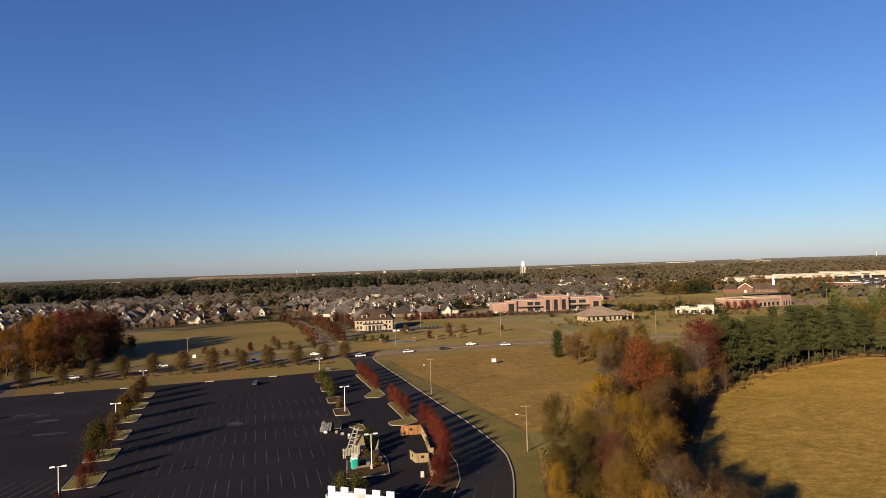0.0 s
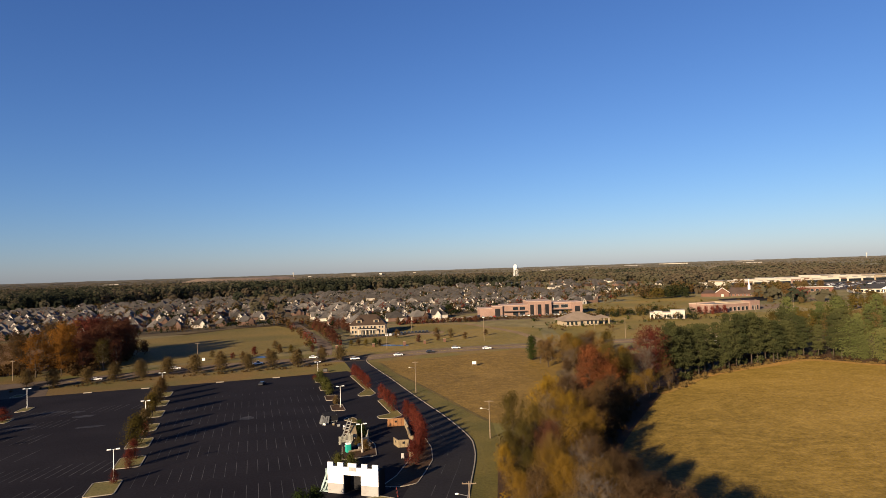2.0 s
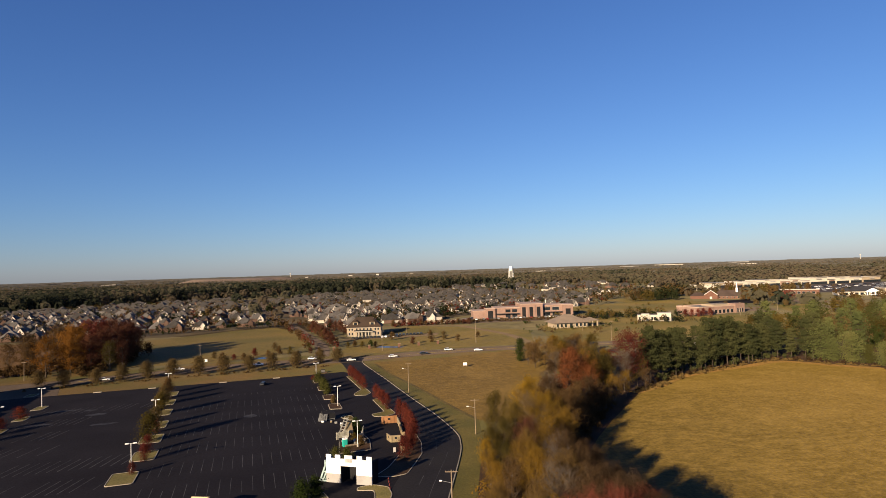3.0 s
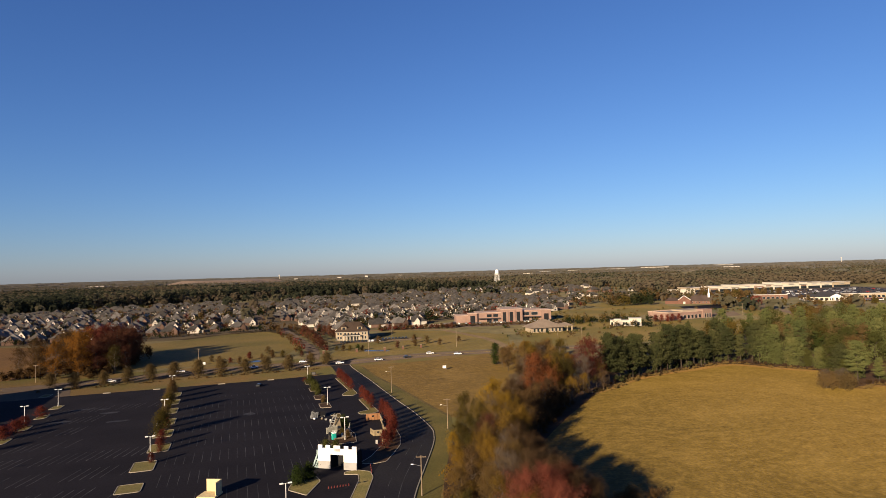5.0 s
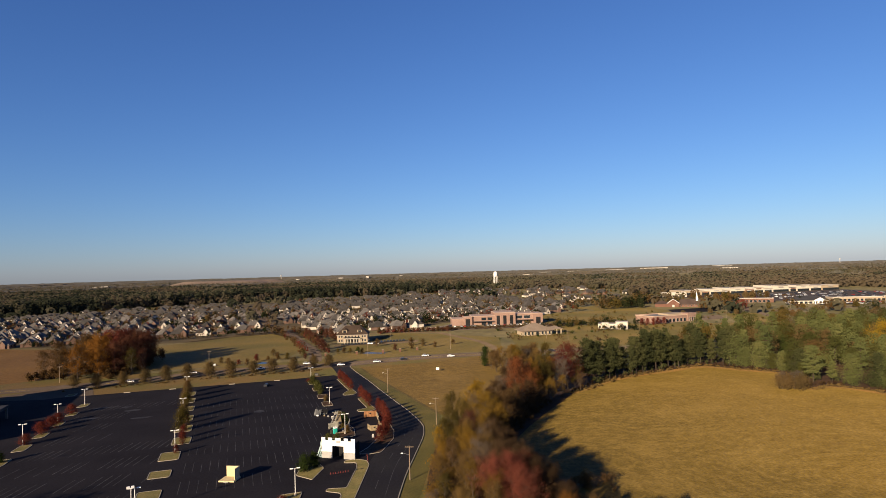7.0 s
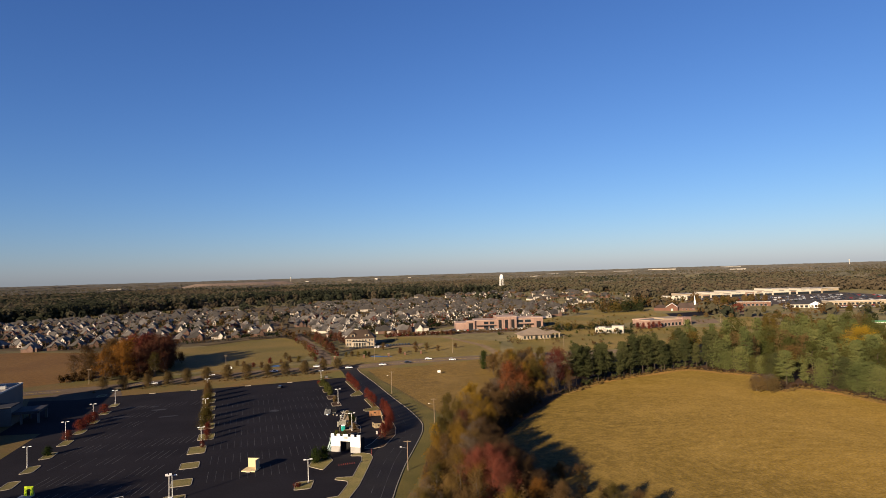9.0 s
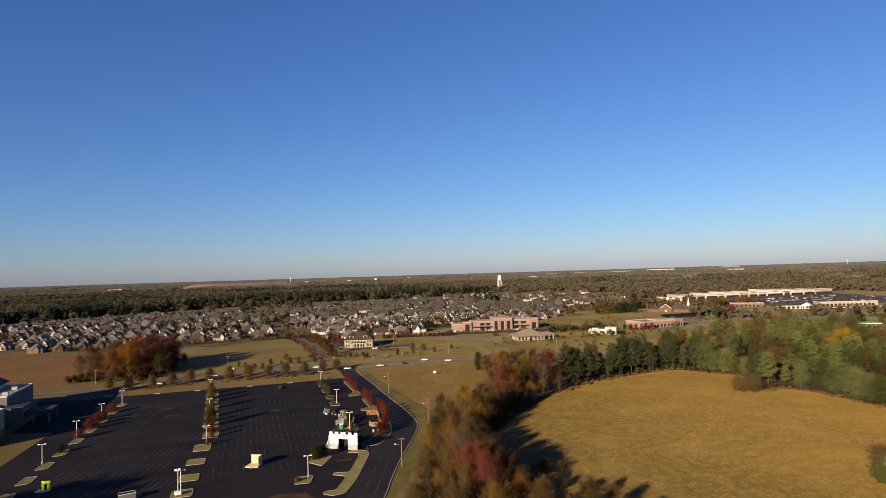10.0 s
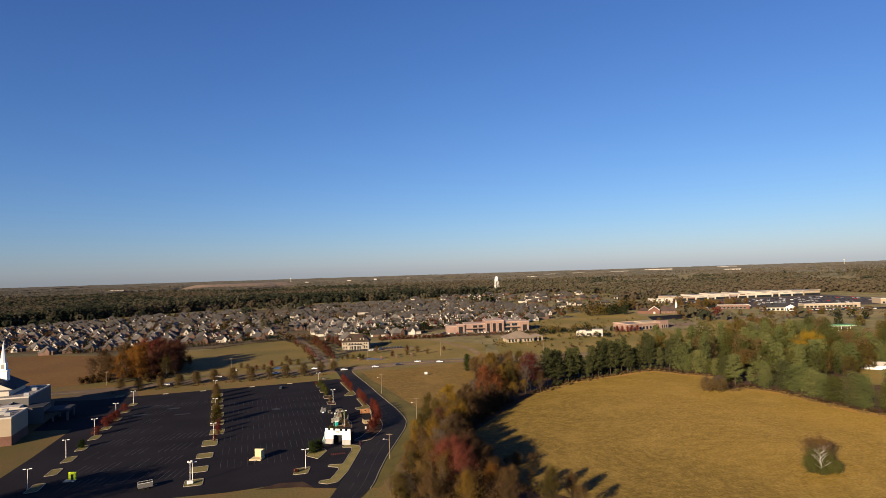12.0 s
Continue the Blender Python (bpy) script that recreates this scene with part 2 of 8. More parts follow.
GREY_TIMBER = surface("grey_timber", (0.272, 0.272, 0.248), vary=0.3, fine=1.5, coarse=0.4)
SLAT = surface("weathered_cream_slats", (0.34, 0.33, 0.27), vary=0.25, fine=1.5, coarse=0.4)
# near-black for black parts and for shade painted into flat openings
DARK = surface("black_and_opening_shade", (0.016, 0.016, 0.0176), vary=0.3)
TAN_SET = surface("tan_stage_paint", (0.23, 0.18, 0.11), vary=0.25, fine=1.2, coarse=0.3)
CREAM_SET = surface("peeling_cream_paint", (0.34, 0.27, 0.17), vary=0.3, fine=1.2, coarse=0.4)
ORANGE_SET = surface("clay_stage_paint", (0.288, 0.144, 0.068), vary=0.25, fine=1.2, coarse=0.3)
CREAM = surface("cream_stage_paint", (0.528, 0.432, 0.248), vary=0.08, fine=1.0, coarse=0.3)
TEAL = surface("teal_plastic", (0.02, 0.33, 0.27), rough=0.4, vary=0.1)
LIME = surface("lime_paint", (0.55, 0.72, 0.03), rough=0.5, vary=0.08)
RED_PAINT = surface("red_paint", (0.16, 0.03, 0.026), rough=0.4, vary=0.1)
GLASS = glass_dark("window_glass")
BRICK = surface("red_brick", (0.140, 0.074, 0.053), vary=0.18, fine=2.0, coarse=0.15, second=(0.118, 0.060, 0.043))
PINK_BRICK = surface("rosy_brick", (0.255, 0.168, 0.134), vary=0.16, fine=2.0, coarse=0.15, second=(0.215, 0.140, 0.112))
PALE_BRICK = surface("pale_brick_coping", (0.40, 0.29, 0.225), vary=0.12, fine=2.0, coarse=0.2)
STUCCO = surface("cream_stucco", (0.31, 0.25, 0.178), vary=0.05, fine=1.5, coarse=0.2)
PALE_STUCCO = surface("pale_stucco", (0.46, 0.42, 0.35), vary=0.06, fine=1.0, coarse=0.1)
TRIM = surface("white_trim", (0.44, 0.408, 0.36), vary=0.08)
GREY_WALL = surface("grey_metal_wall", (0.115, 0.11, 0.105), rough=0.6, vary=0.1)
FLAT_ROOF = surface("flat_roof_membrane", (0.225, 0.203, 0.175), vary=0.18, fine=0.6, coarse=0.08)
BROWN_ROOF = surface("brown_shingles", (0.052, 0.036, 0.026), vary=0.2, fine=2.5, coarse=0.2)
TAN_ROOF = surface("tan_shingles", (0.22, 0.172, 0.128), vary=0.18, fine=2.0, coarse=0.15)
RUST_ROOF = surface("russet_shingles", (0.066, 0.047, 0.039), vary=0.2, fine=2.0, coarse=0.15)
DARK_ROOF = surface("dark_roof", (0.044, 0.044, 0.048), vary=0.2, fine=2.0, coarse=0.15)
HOUSE_ROOF = surface("house_shingles", (0.094, 0.085, 0.075), vary=0.22, fine=2.0, coarse=0.3, coords="Object", per_object=0.7)
HOUSE_BRICK = surface("house_brick", (0.135, 0.085, 0.064), vary=0.2, fine=2.5, coarse=0.3, coords="Object", per_object=0.35)
HOUSE_TAN = surface("house_siding", (0.58, 0.52, 0.44), vary=0.12, fine=2.0, coarse=0.3, coords="Object", per_object=0.28)
GREEN_CANOPY = surface("green_canopy", (0.09, 0.26, 0.085), rough=0.5, vary=0.1)
POND = surface("pond_water", (0.04, 0.048, 0.048), rough=0.25, vary=0.1, fine=0.4, coarse=0.05, spec=0.6)
CAR_WHITE = surface("white_car_paint", (0.78, 0.78, 0.77), rough=0.25, vary=0.03, spec=0.5)
CAR_SILVER = surface("silver_car_paint", (0.40, 0.41, 0.42), rough=0.3, vary=0.03, metal=0.4, spec=0.5)
CAR_DARK = surface("dark_car_paint", (0.03, 0.032, 0.038), rough=0.25, vary=0.05, spec=0.5)
CAR_RED = surface("red_car_paint", (0.30, 0.03, 0.025), rough=0.25, vary=0.05, spec=0.5)
RUBBER = surface("tyre_rubber", (0.016, 0.016, 0.016), rough=0.9, vary=0.1)
CLAY_HILL = surface("bare_clay", (0.19, 0.14, 0.10), vary=0.15, fine=0.05, coarse=0.006, second=(0.165, 0.122, 0.088))

LEAF_GOLD = foliage("gold_leaves", [(0.11, 0.070, 0.02), (0.235, 0.142, 0.03), (0.36, 0.21, 0.035), (0.42, 0.255, 0.048)])
LEAF_YELLOW = foliage("vivid_yellow_leaves", [(0.34, 0.205, 0.025), (0.49, 0.31, 0.03), (0.60, 0.39, 0.036), (0.70, 0.46, 0.05)])
LEAF_OLIVE = foliage("olive_leaves", [(0.056, 0.052, 0.018), (0.112, 0.090, 0.026), (0.185, 0.134, 0.036), (0.255, 0.17, 0.045)])
LEAF_ORANGE = foliage("orange_leaves", [(0.165, 0.060, 0.030), (0.30, 0.104, 0.042), (0.40, 0.148, 0.055), (0.43, 0.19, 0.072)])
LEAF_RED = foliage("red_leaves", [(0.100, 0.030, 0.024), (0.195, 0.052, 0.038), (0.275, 0.080, 0.054), (0.32, 0.118, 0.074)])
LEAF_ROSE = foliage("rosy_russet_leaves", [(0.080, 0.034, 0.024), (0.155, 0.062, 0.040), (0.215, 0.092, 0.054), (0.25, 0.125, 0.070)])
LEAF_CRIMSON = foliage("faded_crimson_leaves", [(0.14, 0.043, 0.032), (0.25, 0.072, 0.048), (0.34, 0.108, 0.068), (0.40, 0.155, 0.092)])
LEAF_TAN = foliage("tan_leaves", [(0.12, 0.078, 0.032), (0.22, 0.138, 0.050), (0.31, 0.195, 0.064), (0.37, 0.235, 0.078)])
LEAF_AMBER = foliage("amber_leaves", [(0.17, 0.080, 0.022), (0.30, 0.135, 0.030), (0.40, 0.180, 0.038), (0.46, 0.23, 0.05)])
LEAF_BRIGHT = foliage("bright_gold_leaves", [(0.19, 0.118, 0.020), (0.34, 0.205, 0.030), (0.47, 0.285, 0.036), (0.55, 0.345, 0.05)])
LEAF_BROWN = foliage("russet_leaves", [(0.085, 0.052, 0.025), (0.160, 0.096, 0.042), (0.225, 0.138, 0.056), (0.28, 0.176, 0.070)])
LEAF_STREET = foliage("street_tree_leaves", [(0.135, 0.100, 0.046), (0.19, 0.134, 0.058), (0.235, 0.160, 0.067), (0.285, 0.178, 0.074)])
LEAF_MAPLE = foliage("crimson_leaves", [(0.125, 0.034, 0.027), (0.21, 0.050, 0.036), (0.285, 0.070, 0.046), (0.33, 0.10, 0.058)])
# darker leaves for the belt's shaded side: the shade is in the colour
LEAF_SHADETONE = foliage("shade_toned_leaves", [(0.060, 0.038, 0.022), (0.100, 0.062, 0.034), (0.145, 0.090, 0.046), (0.19, 0.12, 0.06)])
LEAF_GREEN = foliage("green_leaves", [(0.025, 0.045, 0.014), (0.045, 0.07, 0.02), (0.075, 0.10, 0.028), (0.12, 0.13, 0.04)])
LEAF_EVERGREEN = foliage("dark_evergreen_leaves", [(0.022, 0.030, 0.016), (0.034, 0.044, 0.020), (0.050, 0.060, 0.026), (0.07, 0.076, 0.034)])
LEAF_IVY = foliage("olive_green_leaves", [(0.064, 0.075, 0.025), (0.105, 0.113, 0.034), (0.148, 0.147, 0.045), (0.185, 0.17, 0.053)])
LEAF_STRAW = foliage("dry_weeds", [(0.20, 0.135, 0.05), (0.29, 0.20, 0.08), (0.36, 0.26, 0.115)])
LEAF_PINE = foliage("pine_needles", [(0.036, 0.048, 0.020), (0.070, 0.082, 0.030), (0.112, 0.118, 0.042), (0.170, 0.158, 0.058)], clump=0.2, shine=0.25, shade=0.90, single=0.12)
LEAF_DARKPINE = foliage("dark_pine_needles", [(0.030, 0.038, 0.019), (0.060, 0.068, 0.029), (0.096, 0.100, 0.040), (0.14, 0.134, 0.053)], clump=0.2, shine=0.25, shade=0.60, single=0.12)
# garden ground darkened by colour for the shadows between houses
ESTATE_GROUND = surface("shade_dark_gardens", (0.0563, 0.041, 0.0205), vary=0.35, fine=0.12, coarse=0.03, second=(0.0352, 0.0294, 0.0179), matt=1.0)
# far leaf and canopy colours lifted and greyed: distance haze put into colour
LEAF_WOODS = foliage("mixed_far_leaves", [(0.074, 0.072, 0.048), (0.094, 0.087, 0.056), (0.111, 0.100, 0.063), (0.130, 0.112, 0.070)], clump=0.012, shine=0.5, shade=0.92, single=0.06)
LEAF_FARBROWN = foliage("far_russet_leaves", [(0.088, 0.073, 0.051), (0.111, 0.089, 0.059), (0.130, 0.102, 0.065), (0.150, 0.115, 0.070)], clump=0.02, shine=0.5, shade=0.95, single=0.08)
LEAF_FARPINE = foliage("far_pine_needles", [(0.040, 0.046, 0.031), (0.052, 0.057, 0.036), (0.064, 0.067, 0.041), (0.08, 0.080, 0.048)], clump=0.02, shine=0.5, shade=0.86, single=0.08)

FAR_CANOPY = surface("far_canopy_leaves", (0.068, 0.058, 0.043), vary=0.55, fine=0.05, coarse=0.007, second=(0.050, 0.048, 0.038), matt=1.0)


# ---- building helpers ----
class Shape:
    """Vertices and faces put together piece by piece."""

    def __init__(self):
        self.v, self.f = [], []

    def add(self, verts, faces):
        n = len(self.v)
        self.v += [tuple(p) for p in verts]
        self.f += [tuple(i + n for i in q) for q in faces]
        return self

    def box(self, x0, x1, y0, y1, z0, z1):
        p = [(x, y, z) for z in (z0, z1) for x, y in ((x0, y0), (x1, y0), (x1, y1), (x0, y1))]
        return self.add(p, [(3, 2, 1, 0), (4, 5, 6, 7), (0, 1, 5, 4), (1, 2, 6, 5), (2, 3, 7, 6), (3, 0, 4, 7)])

    def chamfered(self, x0, x1, y0, y1, z0, z1, c):
        """A box whose upper edges are cut at c."""
        p = [(x0, y0, z0), (x1, y0, z0), (x1, y1, z0), (x0, y1, z0), (x0, y0, z1 - c), (x1, y0, z1 - c), (x1, y1, z1 - c), (x0, y1, z1 - c),
             (x0 + c, y0 + c, z1), (x1 - c, y0 + c, z1), (x1 - c, y1 - c, z1), (x0 + c, y1 - c, z1)]
        q = [(3, 2, 1, 0), (8, 9, 10, 11)]
        for i in range(4):
            j = (i + 1) % 4
            q += [(i, j, j + 4, i + 4), (i + 4, j + 4, j + 8, i + 8)]
        return self.add(p, q)

    def tube(self, a, b, r0, r1, n=6, cap=True):
        a, b = Vector(a), Vector(b)
        d = (b - a).normalized()
        s = d.orthogonal().normalized()
        t = d.cross(s)
        ring = [(math.cos(2 * math.pi * i / n), math.sin(2 * math.pi * i / n)) for i in range(n)]
        p = [a + (s * c + t * k) * r0 for c, k in ring] + [b + (s * c + t * k) * r1 for c, k in ring]
        q = [(i, (i + 1) % n, n + (i + 1) % n, n + i) for i in range(n)]
        if cap:
            q += [tuple(reversed(range(n))), tuple(range(n, 2 * n))]
        return self.add(p, q)

    def beam(self, a, b, w):
        """A square bar from a to b."""
        return self.tube(a, b, w * 0.7, w * 0.7, 4)

    def prism(self, outline, z0, z1):
        """An upright block over an outline that runs anticlockwise."""
        n = len(outline)
        p = [(x, y, z0) for x, y in outline] + [(x, y, z1) for x, y in outline]
        return self.add(p, [tuple(reversed(range(n))), tuple(range(n, 2 * n))] + [(i, (i + 1) % n, n + (i + 1) % n, n + i) for i in range(n)])

    def hip(self, x0, x1, y0, y1, z0, z1, ridge, over=0.4):
        """A hip roof over the rectangle; ridge is the ridge's length along the longer side; a thin fascia below."""
        x0, x1, y0, y1 = x0 - over, x1 + over, y0 - over, y1 + over
        cx, cy = (x0 + x1) / 2, (y0 + y1) / 2
        r = [(cx - ridge / 2, cy, z1), (cx + ridge / 2, cy, z1)] if x1 - x0 >= y1 - y0 else [(cx, cy - ridge / 2, z1), (cx, cy + ridge / 2, z1)]
        lo = [(x0, y0), (x1, y0), (x1, y1), (x0, y1)]
        p = [(x, y, z0 - 0.2) for x, y in lo] + [(x, y, z0) for x, y in lo] + r
        q = [(3, 2, 1, 0)] + [(i, (i + 1) % 4, 4 + (i + 1) % 4, 4 + i) for i in range(4)]
        if x1 - x0 >= y1 - y0:
            q += [(4, 5, 9, 8), (5, 6, 9), (6, 7, 8, 9), (7, 4, 8)]
        else:
            q += [(4, 5, 8), (5, 6, 9, 8), (6, 7, 9), (7, 4, 8, 9)]
        return self.add(p, q)

    def gable(self, x0, x1, y0, y1, z0, z1, over=0.35, thick=0.2):
        """A gable roof with its ridge along y: two slabs."""
        cx = (x0 + x1) / 2
        s = (z1 - z0) / (cx - x0)
        for x in (x0 - over, x1 + over):
            ze = z0 - over * s
            a = [(x, y0 - over, ze), (cx, y0 - over, z1), (cx, y1 + over, z1), (x, y1 + over, ze)]
            p = a + [(u, w, z + thick) for u, w, z in a]
            self.add(p, [(3, 2, 1, 0), (4, 5, 6, 7), (0, 1, 5, 4), (1, 2, 6, 5), (2, 3, 7, 6), (3, 0, 4, 7)])
        return self

    def gable_wall(self, x0, x1, y0, y1, z0, zr):
        """The triangle of wall under a gable roof, as a solid of depth y0 to y1."""
        cx = (x0 + x1) / 2
        p = [(x0, y0, z0), (x1, y0, z0), (cx, y0, zr), (x0, y1, z0), (x1, y1, z0), (cx, y1, zr)]
        return self.add(p, [(0, 1, 2), (5, 4, 3), (0, 3, 4, 1), (1, 4, 5, 2), (2, 5, 3, 0)])

    def merge(self, other, m):
        """Adds another shape, moved by the matrix m."""
        return self.add([(m @ Vector(p))[:] for p in other.v], other.f)

    def mesh(self, name, material, smooth=False):
        me = bpy.data.meshes.new(name)
        me.from_pydata(self.v, [], self.f)
        if material:
            me.materials.append(material)
        if smooth:
            me.shade_smooth()
        return me


def part(name, shape, material, parent=None, label="", at=None, smooth=False):
    """One mesh object, under a thing or a part where one is given."""
    ob = new(name, shape.mesh(name, material, smooth) if isinstance(shape, Shape) else shape)
    if parent:
        ob.parent = parent
    if at is not None:
        ob.matrix_basis = at
    if label:
        ob["label"] = label
    return ob


def thing(name, label, category, m=None, group="", kind=""):
    ob = tagged(new(name), label, category, group, kind)
    ob.empty_display_size = 0.5
    if m is not None:
        ob.matrix_basis = m
    return ob


# ---- the lie of the land ----
LAND_Y = [-450, 265, 290, 330, 414, 495, 660, 990, 1430, 2700, 4950]
# the far rise is shaped to set the horizon in the camera's view
LAND_Z = [0, 0, 1.0, 2.2, 2.9, 4.4, 6.6, 8.8, 10, 13, 29]


def land(y):
    return float(np.interp(y, LAND_Y, LAND_Z))


LOT = (-63.8, 71.5)
LOT_TURN = 16.9
_c, _s = math.cos(radians(LOT_TURN)), math.sin(radians(LOT_TURN))


def lot(u, v):
    """From the car park's own axes to the plan."""
    return LOT[0] + u * _c - v * _s, LOT[1] + u * _s + v * _c


def on_lot(u, v, turn=0, z=0.05, size=1.0):
    x, y = lot(u, v)
    return pose(x, y, z, 0, 0, LOT_TURN + turn) @ Matrix.Diagonal((size, size, size, 1))


def on_land(x, y, turn=0, size=1.0, tall=1.0, dz=0.0):
    return pose(x, y, land(y) + dz, 0, 0, turn) @ Matrix.Diagonal((size, size, size * tall, 1))


def sheet(name, outline, dz, material, label, category):
    """A sheet that lies on the land inside an outline."""
    bm = bmesh.new()
    bm.faces.new([bm.verts.new((x, y, 0)) for x, y in outline])
    bmesh.ops.triangulate(bm, faces=bm.faces[:])
    for y in LAND_Y:
        bmesh.ops.bisect_plane(bm, geom=bm.verts[:] + bm.edges[:] + bm.faces[:], plane_co=(0, y, 0), plane_no=(0, 1, 0))
    for q in bm.verts:
        q.co.z = land(q.co.y) + dz
    for q in bm.faces:
        q.normal_update()
        if q.normal.z < 0:
            q.normal_flip()
    me = bpy.data.meshes.new(name)
    bm.to_mesh(me)
    bm.free()
    me.materials.append(material)
    return tagged(new(name, me), label, category, kind="structure")


def smooth_line(pts, step=4.0):
    """A line through the points, rounded by Catmull-Rom, in short steps."""
    out = []
    P = [Vector(p) for p in pts]
    P = [P[0] * 2 - P[1]] + P + [P[-1] * 2 - P[-2]]
    for i in range(1, len(P) - 2):
        n = max(1, int((P[i + 1] - P[i]).length / step))
        for k in range(n):
            t = k / n
            a, b, c, d = P[i - 1], P[i], P[i + 1], P[i + 2]
            out.append(0.5 * ((2 * b) + (c - a) * t + (2 * a - 5 * b + 4 * c - d) * t * t + (3 * b - a - 3 * c + d) * t ** 3))
    out.append(P[-2])
    return out


def ribbon(shape, pts, left, right, dz0, dz1):
    """A raised strip along a line, from left to right of it (metres to its right), with its top at dz1 over the land."""
    n = len(pts)
    rows = []
    for i, p in enumerate(pts):
        d = (pts[min(i + 1, n - 1)] - pts[max(i - 1, 0)]).normalized()
        r = Vector((d.y, -d.x))
        a, b = p + r * left, p + r * right
        rows.append(((a.x, a.y), (b.x, b.y)))
    v, f = [], []
    for a, b in rows:
        v += [(*a, land(a[1]) + dz0), (*a, land(a[1]) + dz1), (*b, land(b[1]) + dz1), (*b, land(b[1]) + dz0)]
    for i in range(n - 1):
        k = 4 * i
        f += [(k, k + 4, k + 5, k + 1), (k + 1, k + 5, k + 6, k + 2), (k + 2, k + 6, k + 7, k + 3)]
    f += [(0, 1, 2, 3), (4 * n - 1, 4 * n - 2, 4 * n - 3, 4 * n - 4)]
    return shape.add(v, f)

# ---- ground, fields, roads ----
bm = bmesh.new()
xs = [-5200, -2500, -1200, -600, -300, -100, 0, 100, 300, 600, 1200, 2500, 5200]
ys = LAND_Y
grid = [[bm.verts.new((x, y, land(y))) for x in xs] for y in ys]
for j in range(len(ys) - 1):
    for i in range(len(xs) - 1):
        bm.faces.new((grid[j][i], grid[j][i + 1], grid[j + 1][i + 1], grid[j + 1][i]))
me = bpy.data.meshes.new("ground")
bm.to_mesh(me)
bm.free()
me.materials.append(FAR_GROUND)
tagged(new("ground", me), "olive and tan autumn grassland reaching to the horizon", "ground", kind="structure")

sheet("verge", [(-420, 262), (-330, 215), (-130, -60), (-60, -80), (30, -80), (40, 60), (45, 120), (60, 190), (75, 240), (70, 300), (50, 326), (10, 318), (-60, 330), (-150, 300)], 0.015, GRASS,
      "dry mown roadside grass around the car park", "grass")
right_edge = [(18, -70), (26, 40), (34, 95), (40, 130), (52, 170), (66, 194), (90, 212), (105, 229), (122, 241), (143, 254), (168, 267), (185, 252), (199, 239), (191, 222), (181, 204), (188, 195), (200, 200), (211, 187), (217, 161), (229, 130), (304, 50), (334, -70)]
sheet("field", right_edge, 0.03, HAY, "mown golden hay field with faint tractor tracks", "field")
# reaches past the trees; its dark colour stands in for shadow on grass
sheet("woodland_floor", [(13, 30), (80, 20), (76, 34), (64, 46), (50, 58), (40, 72), (38, 90), (38, 110), (41, 128), (49, 146), (58, 164), (70, 186), (84, 212), (92, 226), (84, 236), (74, 240), (70, 286), (60, 290), (62, 262), (58, 236), (50, 212), (41, 192), (33, 172), (24, 158), (13, 130), (11, 95), (9, 60)], 0.045, DARK_MULCH,
      "dark litter below the tree belt, with shadow painted past it", "woodland floor")
sheet("woodland_floor", [(82, 208), (90, 214), (106, 231), (122, 242), (142, 253), (168, 263), (181, 247), (194, 237), (186, 220), (176, 203), (186, 193), (199, 197), (208, 184), (213, 158), (225, 127), (298, 48), (420, 60), (430, 392), (300, 380), (180, 322), (90, 290)], 0.025, DARK_MULCH,
      "brown needle litter below the pines", "woodland floor")
sheet("field", [(-31, 296), (-19.5, 263), (-9.5, 238), (0.5, 211), (9.5, 186), (16, 170), (26, 165), (38, 205), (52, 255), (61, 275), (52, 305), (44, 322), (20, 310), (-10, 300)], 0.035, HAY2,
      "dry golden meadow between road and trees", "field")
sheet("field", [(-195, 300), (-162, 306), (-120, 312), (-85, 338), (-84, 392), (-104, 452), (-134, 492), (-165, 478), (-193, 445), (-215, 428), (-215, 340)], 0.03, GREEN_FIELD,
      "green pasture with a mown edge beside the street", "field")
sheet("field", [(-200, 300), (-216, 340), (-216, 424), (-280, 424), (-348, 440), (-460, 430), (-460, 262), (-330, 262), (-250, 268)], 0.03, TAN_FIELD,
      "tan grass field behind the church", "field")
sheet("field", [(-55, 330), (-28, 325), (0, 334), (40, 342), (62, 344), (70, 420), (20, 455), (-20, 470), (-30, 400), (-52, 395)], 0.03, GREEN_FIELD,
      "dry lawn in front of the manor building", "field")
sheet("field", [(74, 346), (110, 348), (170, 352), (240, 357), (315, 364), (328, 420), (318, 470), (205, 480), (190, 520), (130, 560), (125, 500), (80, 440)], 0.03, GREEN_FIELD, "wide green lawn around the bank and the clinic", "field")
sheet("field", [(135, 545), (210, 530), (290, 590), (280, 660), (200, 640), (120, 600)], 0.03, GREEN_FIELD, "open green ground before the houses", "field")

sheet("field", [(-540, 470), (-360, 452), (-285, 432), (-205, 448), (-150, 500), (-112, 520), (-78, 455), (-60, 480), (-10, 505), (30, 548), (135, 590), (180, 680), (190, 800), (120, 950), (-40, 1120), (-190, 1100), (-330, 980), (-560, 800)], 0.02, ESTATE_GROUND, "gardens and drives, the houses' shade put into the colour", "gardens")

# main road
MAIN = smooth_line([(-420, 225), (-300, 236), (-202, 261), (-160, 276), (-128, 289), (-92, 302), (-46, 306), (-22, 314.5), (-6, 320.5), (10, 324.5), (40, 329.5), (95, 335), (160, 339), (240, 344), (340, 350), (470, 358), (760, 372)], 6)
part_shape = ribbon(Shape(), MAIN, -7.0, 7.0, -0.1, 0.07)
tagged(part("main_road", part_shape, ROAD), "grey-brown four-lane asphalt road", "road", kind="structure")
lane = Shape()
for off in (-0.25, 0.15):
    ribbon(lane, MAIN, off, off + 0.14, 0.06, 0.082)
tagged(part("road_marking", lane, YELLOW_PAINT), "worn double yellow centre line", "road marking", kind="structure")
